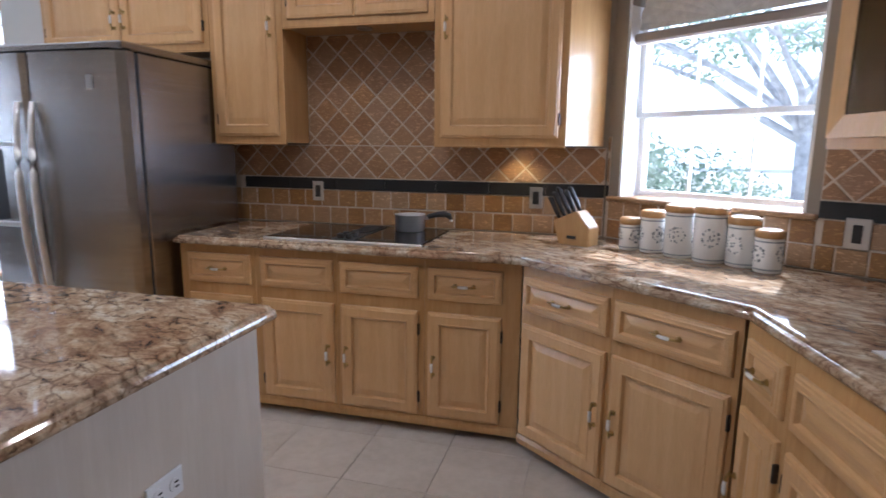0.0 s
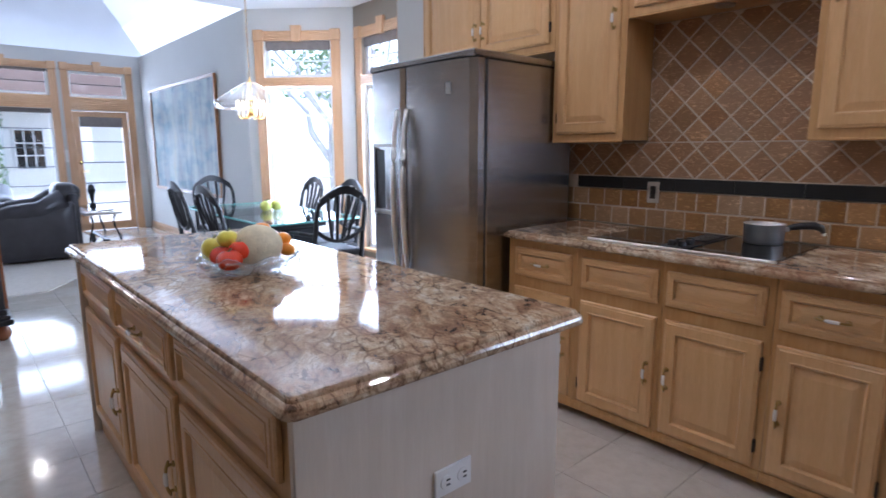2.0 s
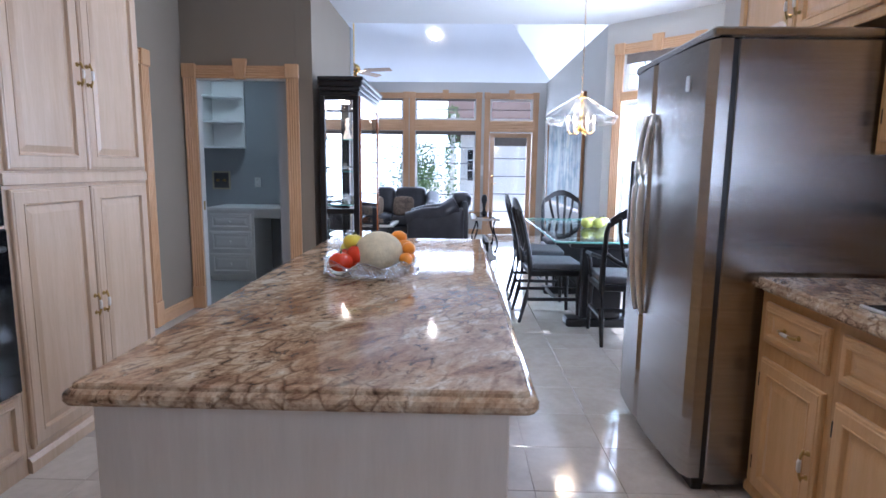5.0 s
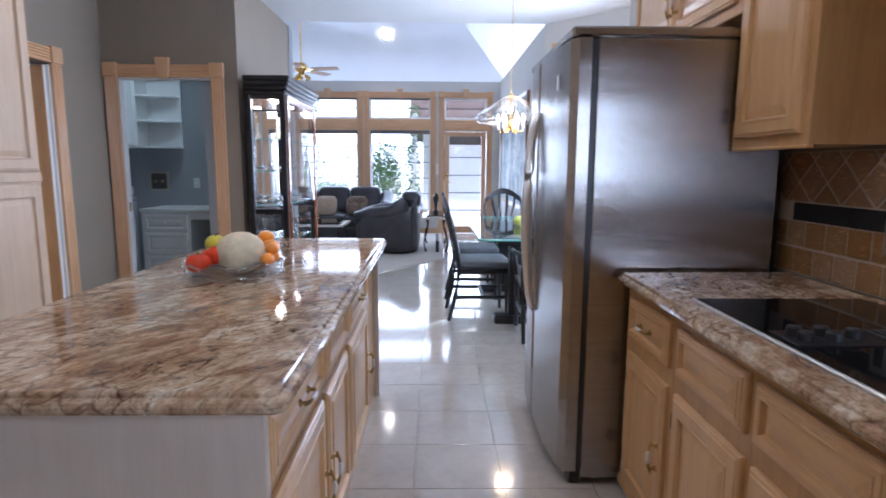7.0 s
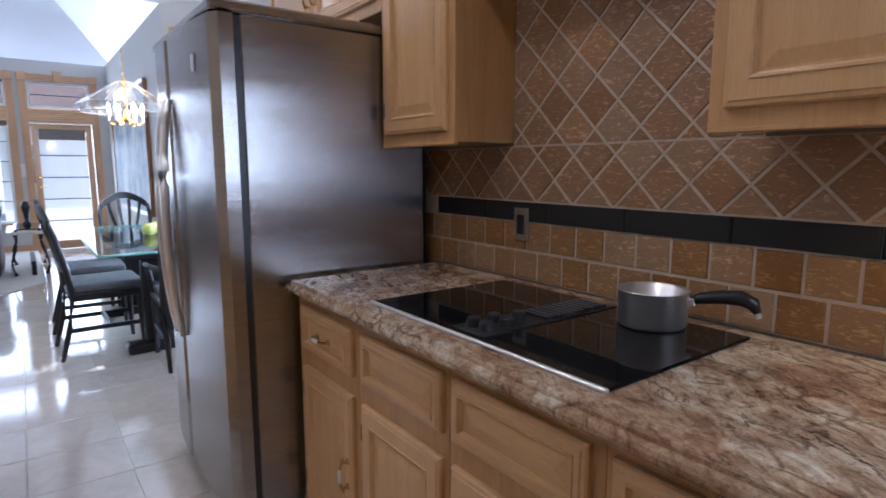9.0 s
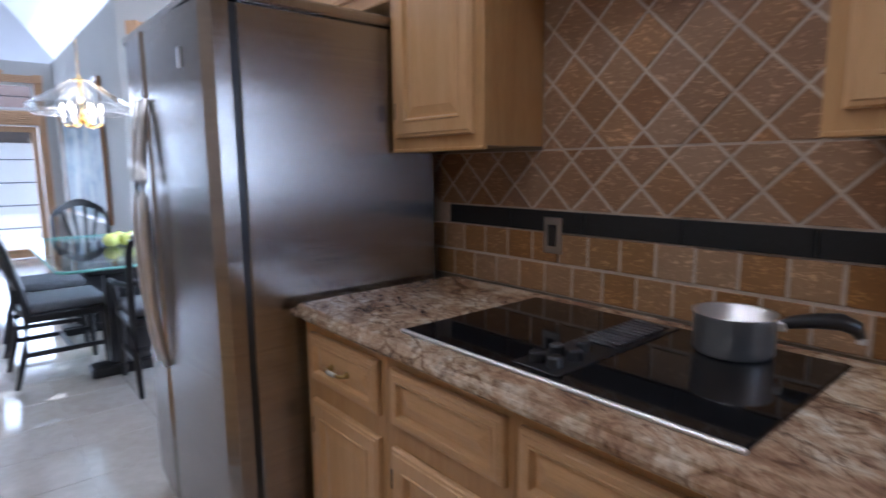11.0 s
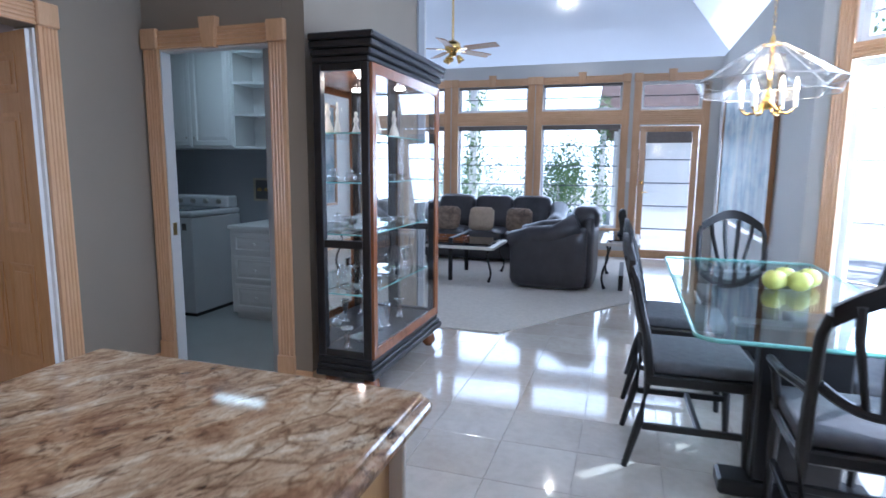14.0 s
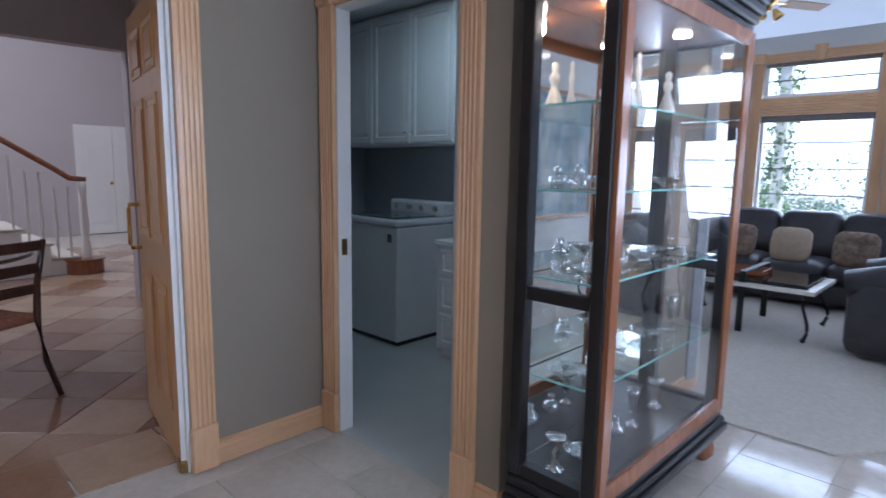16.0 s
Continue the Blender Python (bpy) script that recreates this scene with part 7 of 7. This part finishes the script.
# polished floor tiles, the nearest as single pieces
floor = bpy.data.objects["floor"]
PITCH, GX, GY = 0.374, -1.833, 2.19
ft = tile_mesh([(-PITCH / 2 + 0.0013, -PITCH / 2 + 0.0013), (PITCH / 2 - 0.0013, -PITCH / 2 + 0.0013), (PITCH / 2 - 0.0013, PITCH / 2 - 0.0013), (-PITCH / 2 + 0.0013, PITCH / 2 - 0.0013)], 0.006, 0.0012, True)
rest = bmesh.new()
count = 0
for i in range(-24, 12):
    for j in range(-8, 7):
        x, y = GX + (i + 0.5) * PITCH, GY + (j + 0.5) * PITCH
        if not (-10.4 < x < 2.2 and SOUTH - 0.05 < y < 4.6):
            continue
        if x < -5.95 and (y > 3.6 or y < 1.0):
            continue
        if x < LAUNDRY_X - 0.1 and y < 0.6:
            continue
        if -6.2 < x < 1.2 and count < 300:
            tile_object("floor_tile", ft, PORCELAIN, floor, pose(x, y, -0.006))
            count += 1
        else:
            h = PITCH / 2 - 0.0013
            rest.faces.new([rest.verts.new(q) for q in ((x - h, y - h, 0), (x + h, y - h, 0), (x + h, y + h, 0), (x - h, y + h, 0))])
o = part("floor_tiles_far", rest, PORCELAIN, floor)
o["kind"] = "stuff"

# slate tiles laid on the diagonal in the dining room
slate_floor = bpy.data.objects["floor_dining"]
P2 = 0.42
st_mesh = tile_mesh([(-P2 / 2 + 0.003, -P2 / 2 + 0.003), (P2 / 2 - 0.003, -P2 / 2 + 0.003), (P2 / 2 - 0.003, P2 / 2 - 0.003), (-P2 / 2 + 0.003, P2 / 2 - 0.003)], 0.006, 0.0015, True)
for i in range(-16, 16):
    for j in range(-16, 16):
        x, y = -3.6 + (i - j) * P2 * 0.7071, -2.6 + (i + j) * P2 * 0.7071
        if -6.8 < x < -1.6 and -8.5 < y < SOUTH - 0.45:
            tile_object("slate_tile", st_mesh, SLATE, slate_floor, pose(x, y, -0.006, 0, 0, 45))
for i in range(6):
    tile_object("slate_tile", st_mesh, SLATE, slate_floor, pose(-3.9 + 0.425 * i, SOUTH - 0.35, -0.0055))
